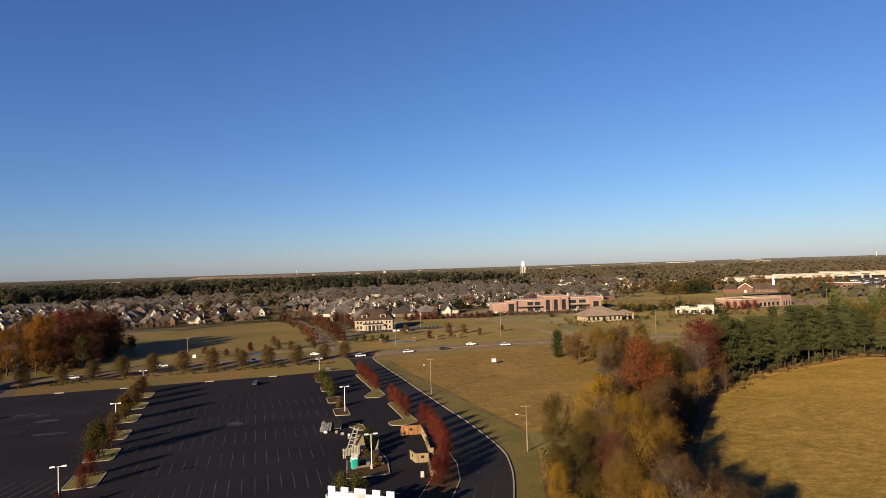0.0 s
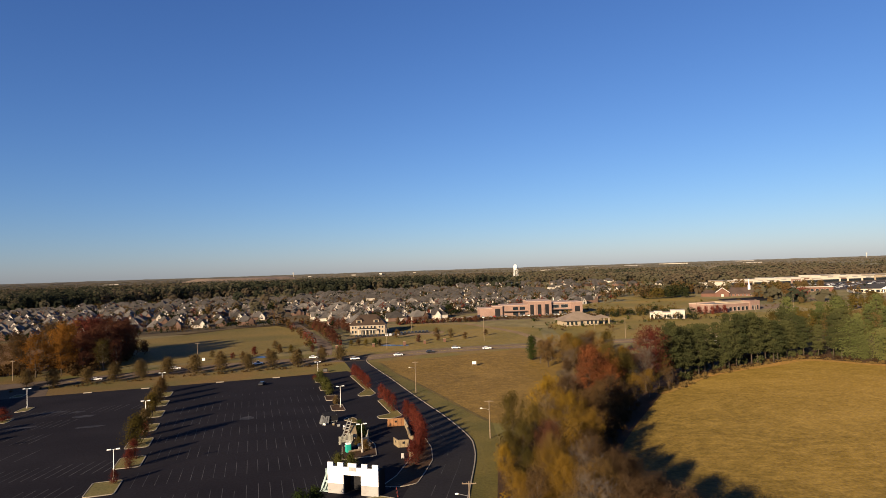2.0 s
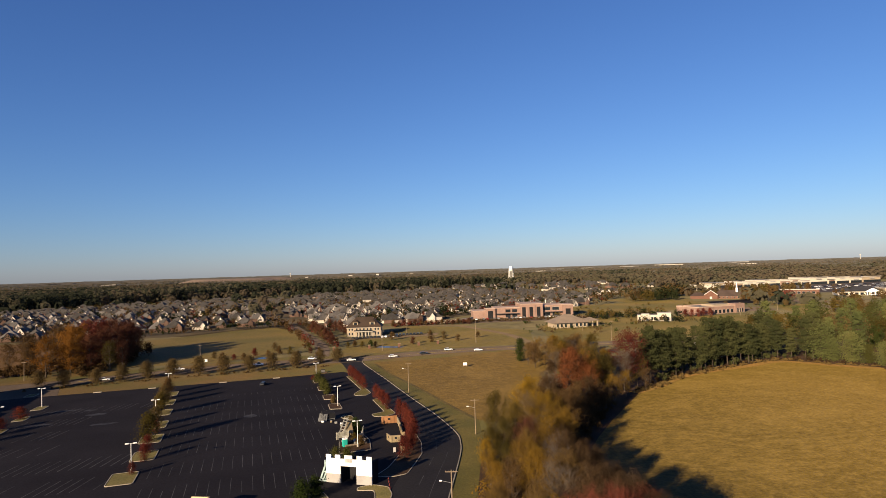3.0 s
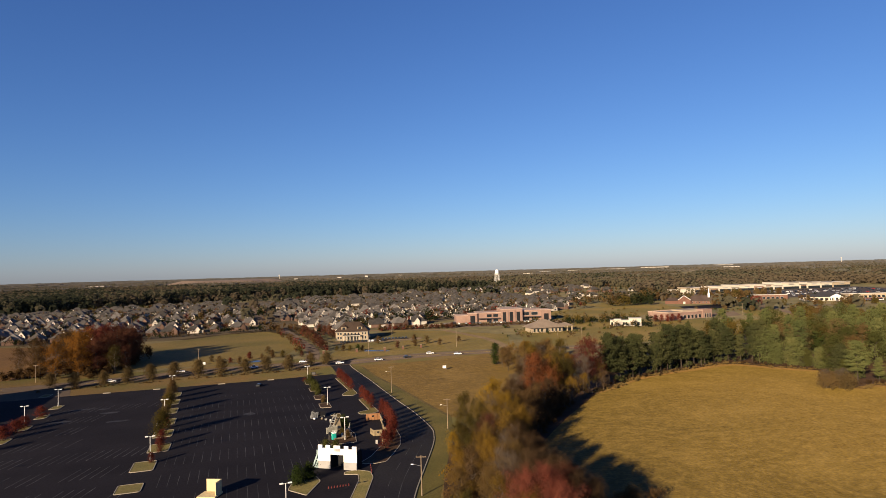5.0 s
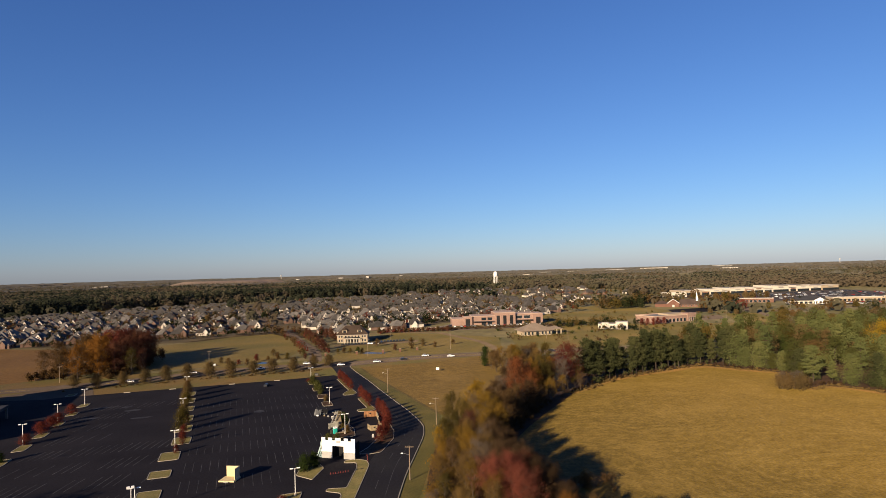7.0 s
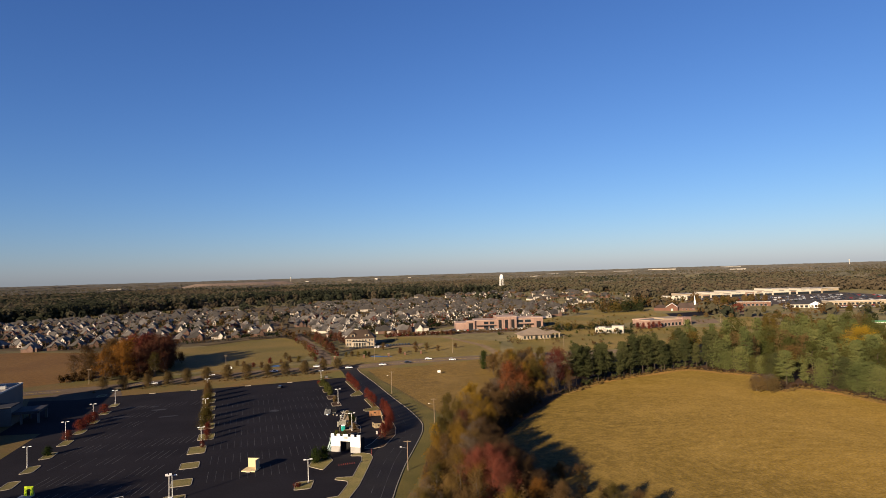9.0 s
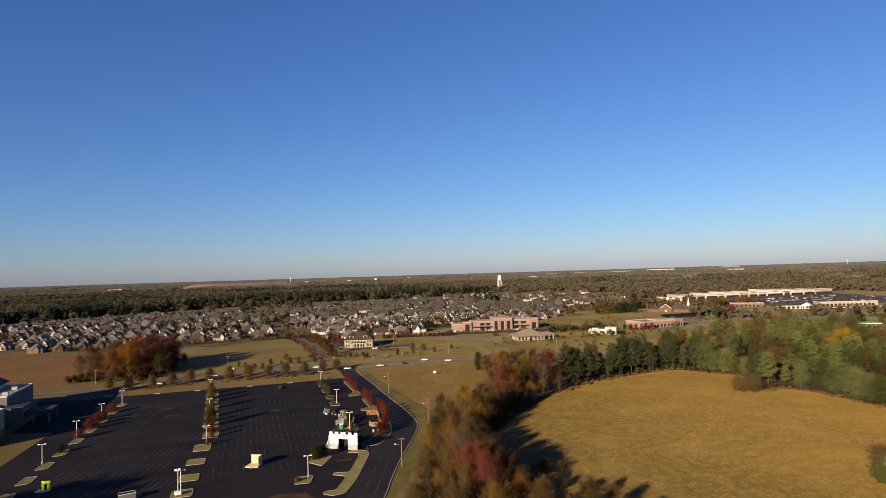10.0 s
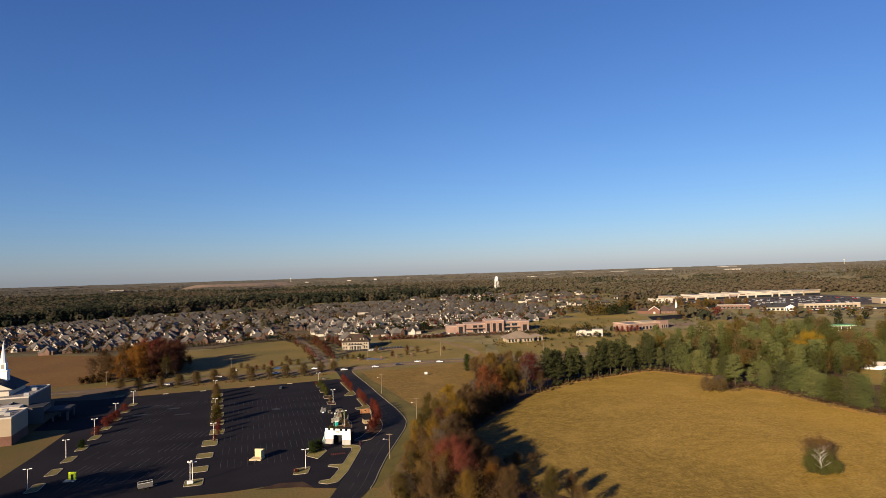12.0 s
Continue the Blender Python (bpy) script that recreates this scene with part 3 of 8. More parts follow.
for side in (-7.2, 7.0):
    tagged(part("kerb", ribbon(Shape(), MAIN, side, side + 0.2, 0, 0.2), ROAD), "pale concrete kerb along the main road", "kerb", kind="structure")

# street into the houses, and the drive beside the manor
STREET = smooth_line([(-63, 320), (-72, 366), (-95, 430), (-122, 500), (-150, 560), (-200, 700), (-260, 900)], 8)
tagged(part("street", ribbon(Shape(), STREET, -4.2, 4.2, -0.1, 0.06), ROAD), "grey residential street between red trees", "road", kind="structure")
OFFICE_ROAD = smooth_line([(60, 331), (58, 362), (50, 402), (26, 452), (14, 468), (-40, 476), (-100, 480)], 8)
tagged(part("street", ribbon(Shape(), OFFICE_ROAD, -3.0, 3.0, -0.1, 0.06), LANE), "worn brown access road to the offices", "road", kind="structure")
sheet("pavement", [(-62, 392), (-24, 399), (2, 405), (4, 421), (-33, 417), (-36, 408), (-62, 404)], 0.05, LANE, "asphalt parking court beside the manor", "pavement")
sheet("pavement", [(25, 476), (130, 486), (132, 512), (30, 508)], 0.05, ROAD, "asphalt forecourt before the brick offices", "pavement")
sheet("pavement", [(279, 576), (332, 588), (345, 638), (288, 622)], 0.05, ASPHALT, "dark asphalt car park before the brick chapel", "pavement")
sheet("pavement", [(272, 500), (300, 506), (312, 545), (282, 540)], 0.05, ROAD, "grey asphalt beside the brick store", "pavement")
SHOP_ROAD = smooth_line([(322, 350), (330, 412), (345, 480), (362, 560), (372, 610), (400, 675), (430, 700)], 8)
tagged(part("street", ribbon(Shape(), SHOP_ROAD, -5, 5, -0.1, 0.06), ROAD), "grey street towards the shopping centre", "road", kind="structure")
CROSS_ROAD = smooth_line([(362, 560), (400, 579), (450, 590), (560, 600), (760, 620)], 8)
tagged(part("street", ribbon(Shape(), CROSS_ROAD, -4, 4, -0.1, 0.064), ROAD), "grey cross street before the shops", "road", kind="structure")
sheet("field", [(300, 430), (335, 440), (352, 520), (356, 555), (330, 570), (318, 540), (305, 500)], 0.03, GREEN_FIELD, "green lawn beside the brick store", "field")
sheet("field", [(225, 610), (282, 632), (290, 690), (250, 720), (190, 690)], 0.035, GREEN_FIELD, "green lawn beside the chapel", "field")
sheet("pavement", [(396, 722), (640, 690), (712, 800), (706, 928), (396, 876)], 0.05, OLD_LOT, "wide shopping-centre car park", "pavement")
sheet("pavement", [(470, 620), (640, 628), (648, 648), (592, 646), (530, 656), (476, 650)], 0.05, ASPHALT, "asphalt car park before the beige shops", "pavement")
sheet("water", [(-104, 318), (-92, 319), (-89, 324), (-98, 325)], 0.06, POND, "small pond that mirrors the blue sky", "water")
sheet("water", [(-36, 350), (-20, 346.5), (-17.5, 350), (-33, 356)], 0.06, POND, "small pond that mirrors the blue sky", "water")

# entrance road
right_side = [(-4, 40), (1.4, 59), (2.8, 78), (4.2, 96), (6.3, 114), (8.6, 134), (9.0, 145), (8.0, 156), (1.6, 180), (-5, 200), (-13, 225), (-24, 260), (-37, 296), (-38, 312)]
left_side = [(-12, 40), (-9.7, 63), (-8.8, 85), (-7.9, 107), (-5.8, 121), (-3.6, 130), (-2.5, 139), (-3.0, 151), (-7, 167), (-12, 183), (-24, 219), (-38, 262), (-47, 293), (-53, 308)]
rs, ls = smooth_line(right_side, 3), smooth_line(left_side, 3)
sheet("entrance_road", [(p.x, p.y) for p in rs] + [(p.x, p.y) for p in reversed(ls)], 0.09, ENTRY, "dark asphalt entrance road in a long bend", "road")
sheet("verge", [(p.x + 0.2, p.y) for p in rs[6:-6]] + [(-31, 294), (-19.5, 263), (-9.5, 238), (0.5, 211), (9.5, 186), (16, 170), (16, 150), (13, 120), (9, 80), (5, 60)], 0.05, VERGE_GREEN, "green mown verge beside the entrance road", "grass")
ditch = smooth_line([(-30, 292), (-19.5, 263), (-9.5, 238), (0.5, 211), (9.5, 186), (15, 172)], 4)
# strip without depth; its dark tone alone marks the ditch line
tagged(part("ditch", ribbon(Shape(), ditch, -0.9, 0.5, 0.0, 0.075), DITCH), "flat dark strip along the ditch between verge and meadow", "ditch", kind="structure")
tagged(part("kerb", ribbon(Shape(), rs[6:-4], 0, 0.28, 0, 0.24), KERB), "sunlit concrete kerb along the entrance road", "kerb", kind="structure")
mid = smooth_line([((a[0] + b[0]) / 2 - 1.0, (a[1] + b[1]) / 2) for a, b in zip(right_side, left_side)], 3)
centre = Shape()
for i in range(2, len(mid) - 6, 4):
    ribbon(centre, mid[i:i + 3], -0.08, 0.08, 0.085, 0.1)
tagged(part("road_marking", centre, PAINT), "broken pale lane line", "road marking", kind="structure")
edge = Shape()
ribbon(edge, [p + Vector((3.4, 0)) for p in mid[2:30]], -0.07, 0.07, 0.085, 0.1)
tagged(part("road_marking", edge, PAINT), "worn solid lane line", "road marking", kind="structure")

# car park
LOT_OUTLINE = [lot(*p) for p in [(-69, 30), (-70, -70), (-4, -70), (-6, -14), (12, -16), (30, -15), (41, -23), (52, -28), (64, -14), (67, 20), (76, 38), (81, 58), (84, 90), (84, 176), (78, 188), (-62, 188), (-80, 182), (-81, 112), (-63, 108), (-66, 60)]]
sheet("car_park", LOT_OUTLINE, 0.05, ASPHALT, "large dark asphalt car park with faded stall lines", "car park")
# asphalt widened so that its dark colour stands in for the church's shadow
sheet("pavement", [(-200, 214), (-209, 230), (-160.5, 230), (-163, 214), (-178, 200)], 0.045, ASPHALT, "dark asphalt drive beside the church, widened for its shadow", "pavement")
sheet("pavement", [(-209, 230), (-214, 238), (-198, 262), (-188, 268), (-172, 256), (-160, 234), (-160.5, 230)], 0.045, ROAD, "grey-brown drive between the church and the main road", "pavement")
sheet("car_park_crack", [lot(*p) for p in [(22, -17), (30, -13.5), (38, -15), (41, -22.5), (35, -20)]], 0.06, DARK_MULCH, "muddy worn patch at the car park's edge", "pavement")

PERIOD, FIRST, LONG = 19.3, 11.7, 11.4
SPACING = 2.5
stripe = Shape()
rng = random.Random(5)
for k in range(8):
    v0 = FIRST + PERIOD * k
    for i in range(23):
        u = 9.5 + i * SPACING
        if u > 60 or (u > 38 and k < 1):
            continue
        if u > 56 and k in (2, 3, 4):
            continue
        w = 0.055
        a = v0 + rng.uniform(-0.2, 0.2) + (4.5 if k == 7 else 0)
        b = v0 + LONG - (3.5 if k == 7 else 0) + rng.uniform(-0.3, 0.1)
        if rng.random() < 0.12:
            b -= rng.uniform(2, 6)
        for aa, bb in ((a, b),):
            q = [lot(u - w, aa), lot(u + w, aa), lot(u + w, bb), lot(u - w, bb)]
            stripe.add([(x, y, 0.0605) for x, y in q], [(0, 1, 2, 3)])
# slanted stalls of the western half
for k in range(8):
    v0 = 8 + PERIOD * k
    for i in range(19):
        u = -44 + i * SPACING
        if k in (4, 5, 6) and u > -22:
            continue
        if rng.random() < 0.1:
            continue
        for s in (0, 1):
            a, b = v0 + s * 5.4, v0 + 5.2 + s * 5.4
            lean = 1.6
            q = [lot(u - 0.1 + s * lean, a), lot(u + 0.1 + s * lean, a), lot(u + 0.1 + (s + 1) * lean, b), lot(u - 0.1 + (s + 1) * lean, b)]
            stripe.add([(x, y, 0.0605) for x, y in q], [(0, 1, 2, 3)])
tagged(part("stall_lines", stripe, PAINT), "faded white parking stall lines on the asphalt", "road marking", kind="stuff")
patches = Shape()
for (u, v, a, b) in ((-20, 138, 4, 2.2), (-24, 147, 2.5, 1.6), (-14, 120, 4.5, 1.6), (34, 110, 2.6, 2.6), (-33, 150, 6, 1.2), (-36, 128, 5, 1.4)):
    ring = [lot(u + a * math.cos(t) * rng.uniform(0.7, 1.1), v + b * math.sin(t) * rng.uniform(0.7, 1.1)) for t in np.linspace(0, 2 * math.pi, 14)[:-1]]
    patches.add([(x, y, 0.058) for x, y in ring], [tuple(range(len(ring)))])
WORN = surface("bleached_asphalt", (0.045, 0.044, 0.046), vary=0.35, fine=0.8, coarse=0.3, second=(0.022, 0.022, 0.024))
tagged(part("pavement_patch", patches, WORN), "bleached worn patches in the asphalt", "pavement", kind="structure")


def rounded(outline, r=0.9, n=4):
    """An outline with its corners rounded."""
    out = []
    P = [Vector(p) for p in outline]
    for i, p in enumerate(P):
        a, b = P[i - 1] - p, P[(i + 1) % len(P)] - p
        k = min(r, a.length * 0.45, b.length * 0.45)
        a, b = p + a.normalized() * k, p + b.normalized() * k
        for j in range(n + 1):
            t = j / n
            out.append((a * (1 - t) ** 2 + p * 2 * t * (1 - t) + b * t * t).to_tuple())
    return out


def island(outline_uv, label, top=TURF):
    """A kerbed planting island: a concrete ring and the raised bed inside it."""
    o = rounded([lot(*p) for p in outline_uv])
    area = sum(o[i - 1][0] * o[i][1] - o[i][0] * o[i - 1][1] for i in range(len(o)))
    if area < 0:
        o.reverse()
    n = len(o)
    inner = []
    for i in range(n):
        d = (Vector(o[(i + 1) % n]) - Vector(o[i - 1])).normalized()
        inner.append((o[i][0] - d.y * 0.22, o[i][1] + d.x * 0.22))
    t = thing("traffic_island", label, "traffic island", kind="structure")
    ring = [(x, y, 0.0) for x, y in o] + [(x, y, 0.21) for x, y in o] + [(x, y, 0.21) for x, y in inner] + [(x, y, 0.12) for x, y in inner]
    f = []
    for i in range(n):
        j = (i + 1) % n
        f += [(i, j, n + j, n + i), (n + i, n + j, 2 * n + j, 2 * n + i), (2 * n + i, 2 * n + j, 3 * n + j, 3 * n + i)]
    part("kerb", Shape().add(ring, f), KERB, t)
    part("turf", Shape().add([(x, y, 0.16) for x, y in inner], [tuple(range(n))]), top, t)
    return t


MID_V = [-1, 14.5, 33, 52.5, 72, 91, 110, 130, 149, 168]
for i, v in enumerate(MID_V):
    c = 1.3 + 0.045 * v if v < 60 else 6.3 - 0.045 * (v - 60)
    h = 3.6 if i < 3 else 5.0
    island([(c - 3.2, v - h), (c + 3.2, v - h), (c + 3.2, v + h), (c - 3.2, v + h)], "kerbed grass island in the car park")
for v, h in ((193, 3.5), (160, 4), (141, 3.5), (122, 4), (103, 4), (85, 4.5), (67, 4.5), (50, 4.5), (33, 4.5), (15, 5)):
    c = -45.0 - (0.05 * (140 - v) if v < 140 else -0.02 * (v - 140)) * 1.15
    if v == 193:
        c = -57
    island([(c - 2.2, v - h), (c + 2.0, v - h * 0.8), (c + 2.4, v + h), (c - 1.6, v + h)], "slim kerbed island edging the car park")
for v in (170, 151, 131, 113):
    island([(61.5, v - 5), (66, v - 6), (66.2, v + 4), (61.8, v + 4)], "kerbed shrub island edging the car park", DARK_MULCH)
island([(63.2, 94), (65.6, 88.6), (67.4, 88.6), (67.4, 94.5), (65.2, 97)], "kerbed grass island among stage pieces", DITCH)
island([(74.0, 128.5), (78.6, 127.5), (81.0, 131), (80.2, 176), (77.6, 176), (78.4, 140), (74, 132)], "kerbed island under a row of red trees", SHADE_TONED_TURF)
island([(74.2, 90.4), (78.0, 88.8), (82.2, 91.5), (81.5, 119), (78.9, 118), (79.0, 96), (74, 94)], "kerbed island under a row of red trees", SHADE_TONED_TURF)
# dark top also carries the shade inside this bed
island([(62.3, 29.4), (66.4, 27.7), (70.4, 28.4), (74.4, 35.6), (78.2, 43.0), (80.8, 53), (82.6, 72), (83.2, 84), (80.0, 84), (79.0, 70), (77.0, 57), (73.0, 46), (67.0, 35)], "kerbed bed below a dense red tree row", DARK_MULCH)
island([(41.6, 15.5), (45.8, 9.6), (50.4, 19.0), (49.8, 23.5), (44.0, 23.5)], "kerbed corner island beside the castle gate")
island([(35.2, -6.4), (40.4, -6.8), (42.2, 0.8), (36.2, 0.6)], "kerbed island around a lamp post")
island([(57.4, 23.8), (61.1, 24.2), (64.2, 21.4), (64.0, 16.6), (59.4, 3.4), (54.7, -9.8), (49.7, -20.3), (45.7, -21.3), (42.8, -18.8), (43.7, -16.5), (47.2, -16.5), (51.5, -6.8), (51.6, -4.3), (48.0, -1.5), (48.9, 0.5), (53.9, -0.8), (59.8, 15.8), (60.5, 20.4), (56.8, 21.7)],
       "long kerbed grass island beside the entrance road")
island([(57, 52), (66, 52), (67.5, 62), (66, 78), (62, 82), (59, 66)], "kerbed bed covered by stage scenery", DARK_MULCH)

# ---- trees ----
def leaf_cloud(shape, rng, centres, count, spread, size, flat=1.0, droop=0.0, loose=0.32):
    """Scatters leaf quads round the centres. Each leaf lies across the way out of its clump, as leaves do that seek the light."""
    v, f = [], []
    k = 0
    n = len(centres)
    for i in range(count):
        c = Vector(centres[i % n])
        p = Vector((rng.gauss(0, spread), rng.gauss(0, spread), rng.gauss(0, spread * flat) - droop * abs(rng.gauss(0, spread))))
        s = size * rng.uniform(0.6, 1.35)
        side = Vector((c.x, c.y, 0))
        if side.length > 0.2:
            side.normalize()
        out = p * (0.6 / spread) + side * 0.95 + Vector((rng.gauss(0, loose), rng.gauss(0, loose), 0.45 + rng.gauss(0, loose)))
        a = out.cross(Vector((rng.gauss(0, 1), rng.gauss(0, 1), rng.gauss(0, 1)))).normalized()
        b = out.cross(a).normalized()
        o = c + p
        a, b = a * s, b * (s * 0.72)
        v += [(o - a)[:], (o + b)[:], (o + a)[:], (o - b)[:]]
        f.append((k, k + 1, k + 2, k + 3))
        k += 4
    return shape.add(v, f)


def grown(seed, height, width, low, branches, twigs, leaves, leaf, clump, trunk=0.26, up=0.55):
    """A broad-leaved tree: a bent leader, boughs all the way up that fork into twigs, and leaves clumped round their ends."""
    rng = random.Random(seed)
    wood, crown, centres = Shape(), Shape(), []
    n = 7
    stem = [Vector((0, 0, -0.3))]
    for i in range(1, n + 1):
        stem.append(Vector((rng.gauss(0, 0.18) * i * 0.5, rng.gauss(0, 0.18) * i * 0.5, height * 0.86 * i / n)))
    for i in range(n):
        wood.tube(stem[i], stem[i + 1], trunk * (1 - i / n * 0.85), trunk * (1 - (i + 1) / n * 0.85), 7, cap=False)

    def on_stem(z):
        k = min(n - 1, max(0, int(z / (height * 0.86) * n)))
        f = min(1, max(0, (z - stem[k].z) / max(0.01, stem[k + 1].z - stem[k].z)))
        return stem[k].lerp(stem[k + 1], f)

    for i in range(branches):
        t = (i + 0.5) / branches
        t = t ** 0.9
        z = height * (low + (0.86 - low) * t)
        reach = width / 2 * math.sin(math.pi * min(1.0, 0.20 + 0.74 * t)) ** 0.75 * rng.uniform(0.7, 1.12)
        a = i * 2.4 + rng.uniform(-0.5, 0.5)
        p = on_stem(z)
        lift = up * reach * rng.uniform(0.6, 1.4)
        q = p + Vector((math.cos(a) * reach * 0.55, math.sin(a) * reach * 0.55, lift * 0.6))
        tip = p + Vector((math.cos(a) * reach, math.sin(a) * reach, lift + rng.uniform(-0.2, 0.5)))
        r = trunk * 0.36 * (1.1 - t * 0.8)
        wood.tube(p, q, r, r * 0.7, 5, cap=False)
        wood.tube(q, tip, r * 0.7, r * 0.3, 4, cap=False)
        centres += [tip, q.lerp(tip, 0.4)]
        for k in range(twigs):
            s = p.lerp(tip, rng.uniform(0.35, 0.95))
            e = s + Vector((rng.gauss(0, 0.8), rng.gauss(0, 0.8), rng.uniform(0.3, 1.3))) * (0.35 + 0.13 * width)
            wood.tube(s, e, r * 0.35, 0.02, 3, cap=False)
            centres.append(e)
            if twigs > 4:
                for _ in range(3):
                    m = s.lerp(e, rng.uniform(0.4, 0.9))
                    wood.tube(m, m + Vector((rng.gauss(0, 0.5), rng.gauss(0, 0.5), rng.uniform(0.3, 1.0))), 0.03, 0.012, 3, cap=False)
    centres.append(stem[-1] + Vector((0, 0, height * 0.06)))
    rng.shuffle(centres)
    if leaves:
        leaf_cloud(crown, rng, centres, leaves, clump, leaf)
    z = np.percentile([q[2] for q in (crown.v or wood.v)], 99.5)
    k = height / z
    for s_ in (wood, crown):
        s_.v = [(x * k, y * k, zz * k if zz > 0 else zz) for x, y, zz in s_.v]
    return wood, crown


def oval_tree(seed, height, width, trunk_h, leaves, leaf, lumps=34):
    """A clipped-looking street tree: short trunk, upright limbs, an egg-shaped crown of clumps with gaps."""
    rng = random.Random(seed)
    wood, crown = Shape(), Shape()
    wood.tube((0, 0, -0.2), (0, 0, trunk_h), height * 0.018, height * 0.014, 6, cap=False)
    centres = []
    for i in range(lumps):
        t = rng.random() ** 0.8
        z = trunk_h * 0.9 + (height - trunk_h) * t
        w = width / 2 * math.sin(math.pi * min(1, 0.14 + 0.86 * t) ** 0.8) ** 0.7
        a, r = rng.uniform(0, 6.283), w * math.sqrt(rng.random()) * 0.85
        c = Vector((r * math.cos(a), r * math.sin(a), z - 0.25))
        centres.append(c)
        if i % 3 == 0:
            wood.tube((0, 0, trunk_h * 0.8), c, height * 0.008, 0.015, 4, cap=False)
    leaf_cloud(crown, rng, centres, leaves, width * 0.12, leaf)
    return wood, crown


def pine(seed, height, width, bare, leaves, leaf, spread=0.075, flat=0.55):
    """A tall pine: a straight trunk bare below, ragged tiers of needle clumps above."""
    rng = random.Random(seed)
    wood, crown = Shape(), Shape()
    wood.tube((0, 0, -0.3), (rng.gauss(0, 0.2), rng.gauss(0, 0.2), height * 0.96), height * 0.013, 0.04, 6, cap=False)
    centres = []
    z = height * bare
    while z < height * 0.97:
        t = (z / height - bare) / (1 - bare)
        w = width / 2 * math.sqrt(max(0.03, 1 - t ** 2.2 * 0.97)) * (0.62 + 0.38 * min(1, t * 4))
        n = rng.randint(3, 5)
        a0 = rng.uniform(0, 6.28)
        for i in range(n):
            a = a0 + 6.283 * i / n + rng.uniform(-0.5, 0.5)
            r = w * rng.uniform(0.55, 1.05)
            tip = Vector((r * math.cos(a), r * math.sin(a), z + rng.uniform(-0.1, 0.9)))
            wood.tube((0, 0, z), tip, height * 0.004 + 0.02, 0.015, 3, cap=False)
            for s in (0.5, 0.78, 1.0):
                centres.append(Vector((tip.x * s, tip.y * s, z + (tip.z - z) * s + 0.2)))
        z += height * rng.uniform(0.035, 0.06)
    centres.append(Vector((0, 0, height * 0.97)))
    leaf_cloud(crown, rng, centres, leaves, width * spread, leaf, flat=flat)
    return wood, crown


def shrub(seed, height, width, leaves, leaf, ragged=1.0):
    rng = random.Random(seed)
    wood, crown, centres = Shape(), Shape(), []
    for i in range(16):
        a, r = rng.uniform(0, 6.283), width / 2 * math.sqrt(rng.random()) * 0.8
        c = Vector((r * math.cos(a), r * math.sin(a), height * rng.uniform(0.25, 0.9) * (1 - 0.35 * r / width * 2 * ragged)))
        centres.append(c)
        wood.tube((c.x * 0.15, c.y * 0.15, -0.15), c, 0.05, 0.015, 4, cap=False)
    leaf_cloud(crown, rng, centres, leaves, width * 0.13, leaf)
    return wood, crown


TREE_STOCK = {}


def stock(kind, shapes, bark):
    """Keeps a kind's meshes: a list of (trunk mesh, crown mesh)."""
    TREE_STOCK[kind] = [(w.mesh("trunk", bark, True), c.mesh("crown", LEAF_OLIVE) if c.v else None) for w, c in shapes]


stock("big", [grown(sd, 15, w, 0.10, 30, 2, 5600, 0.150, 0.58) for sd, w in ((1, 9.0), (2, 7.5), (3, 8.5), (4, 10.0))], BARK)
stock("near", [grown(sd, 15, w, 0.10, 36, 3, 13000, 0.096, 0.58) for sd, w in ((1, 9.0), (2, 7.5), (3, 8.5), (4, 10.0))], BARK)
stock("wood", [grown(sd, 15, w, 0.10, 20, 1, 1700, 0.30, 0.66) for sd, w in ((8, 9.0), (9, 8.0))], BARK)
stock("backpine", [pine(sd, 18, 7.6, 0.24, 1600, 0.36) for sd in (36, 37, 38)], BARK)
stock("mid", [grown(sd, 15, w, 0.10, 28, 2, 3600, 0.20, 0.60) for sd, w in ((5, 9.0), (6, 8.0), (7, 9.5))], BARK)
stock("sparse", [grown(sd, 14, w, 0.12, 30, 3, 2600, 0.165, 0.55, 0.22, 0.8) for sd, w in ((11, 7.0), (12, 8.0), (13, 6.0))], PALE_BARK)
stock("bare", [grown(sd, 13, w, 0.14, 34, 6, 700, 0.13, 0.55, 0.24, 0.9) for sd, w in ((21, 7.0), (22, 8.5))], PALE_BARK)
stock("dead", [grown(sd, 10, 8.0, 0.16, 17, 3, 0, 0.1, 0.5, 0.26, 0.7) for sd in (24,)], PALE_BARK)
stock("pine", [pine(sd, 18, 7.6, 0.26, 3900, 0.25) for sd in (31, 32, 33)], BARK)
stock("lowpine", [pine(sd, 15, 8.8, 0.08, 4200, 0.24, 0.10, 0.8) for sd in (34, 35)], BARK)
stock("street", [oval_tree(s, 8.5, 5.8, 1.5, 2400, 0.19, 80) for s in (41, 42, 43)], BARK)
stock("maple", [oval_tree(s, 6.5, 4.0, 0.9, 2900, 0.105, 60) for s in (51, 52, 53)], BARK)
stock("shrub", [shrub(s, 2.2, 3.2, 420, 0.16) for s in (61, 62)], BARK)
stock("bush", [shrub(s, 5.5, 8.0, 1700, 0.24) for s in (63, 64)], BARK)
stock("conifer", [oval_tree(s, 5.0, 4.0, 0.4, 1600, 0.17, 40) for s in (71, 72)], BARK)
stock("garden", [oval_tree(s, 7.0, 5.2, 1.0, 900, 0.23, 40) for s in (81, 82, 83)], BARK)

tree_rng = random.Random(77)


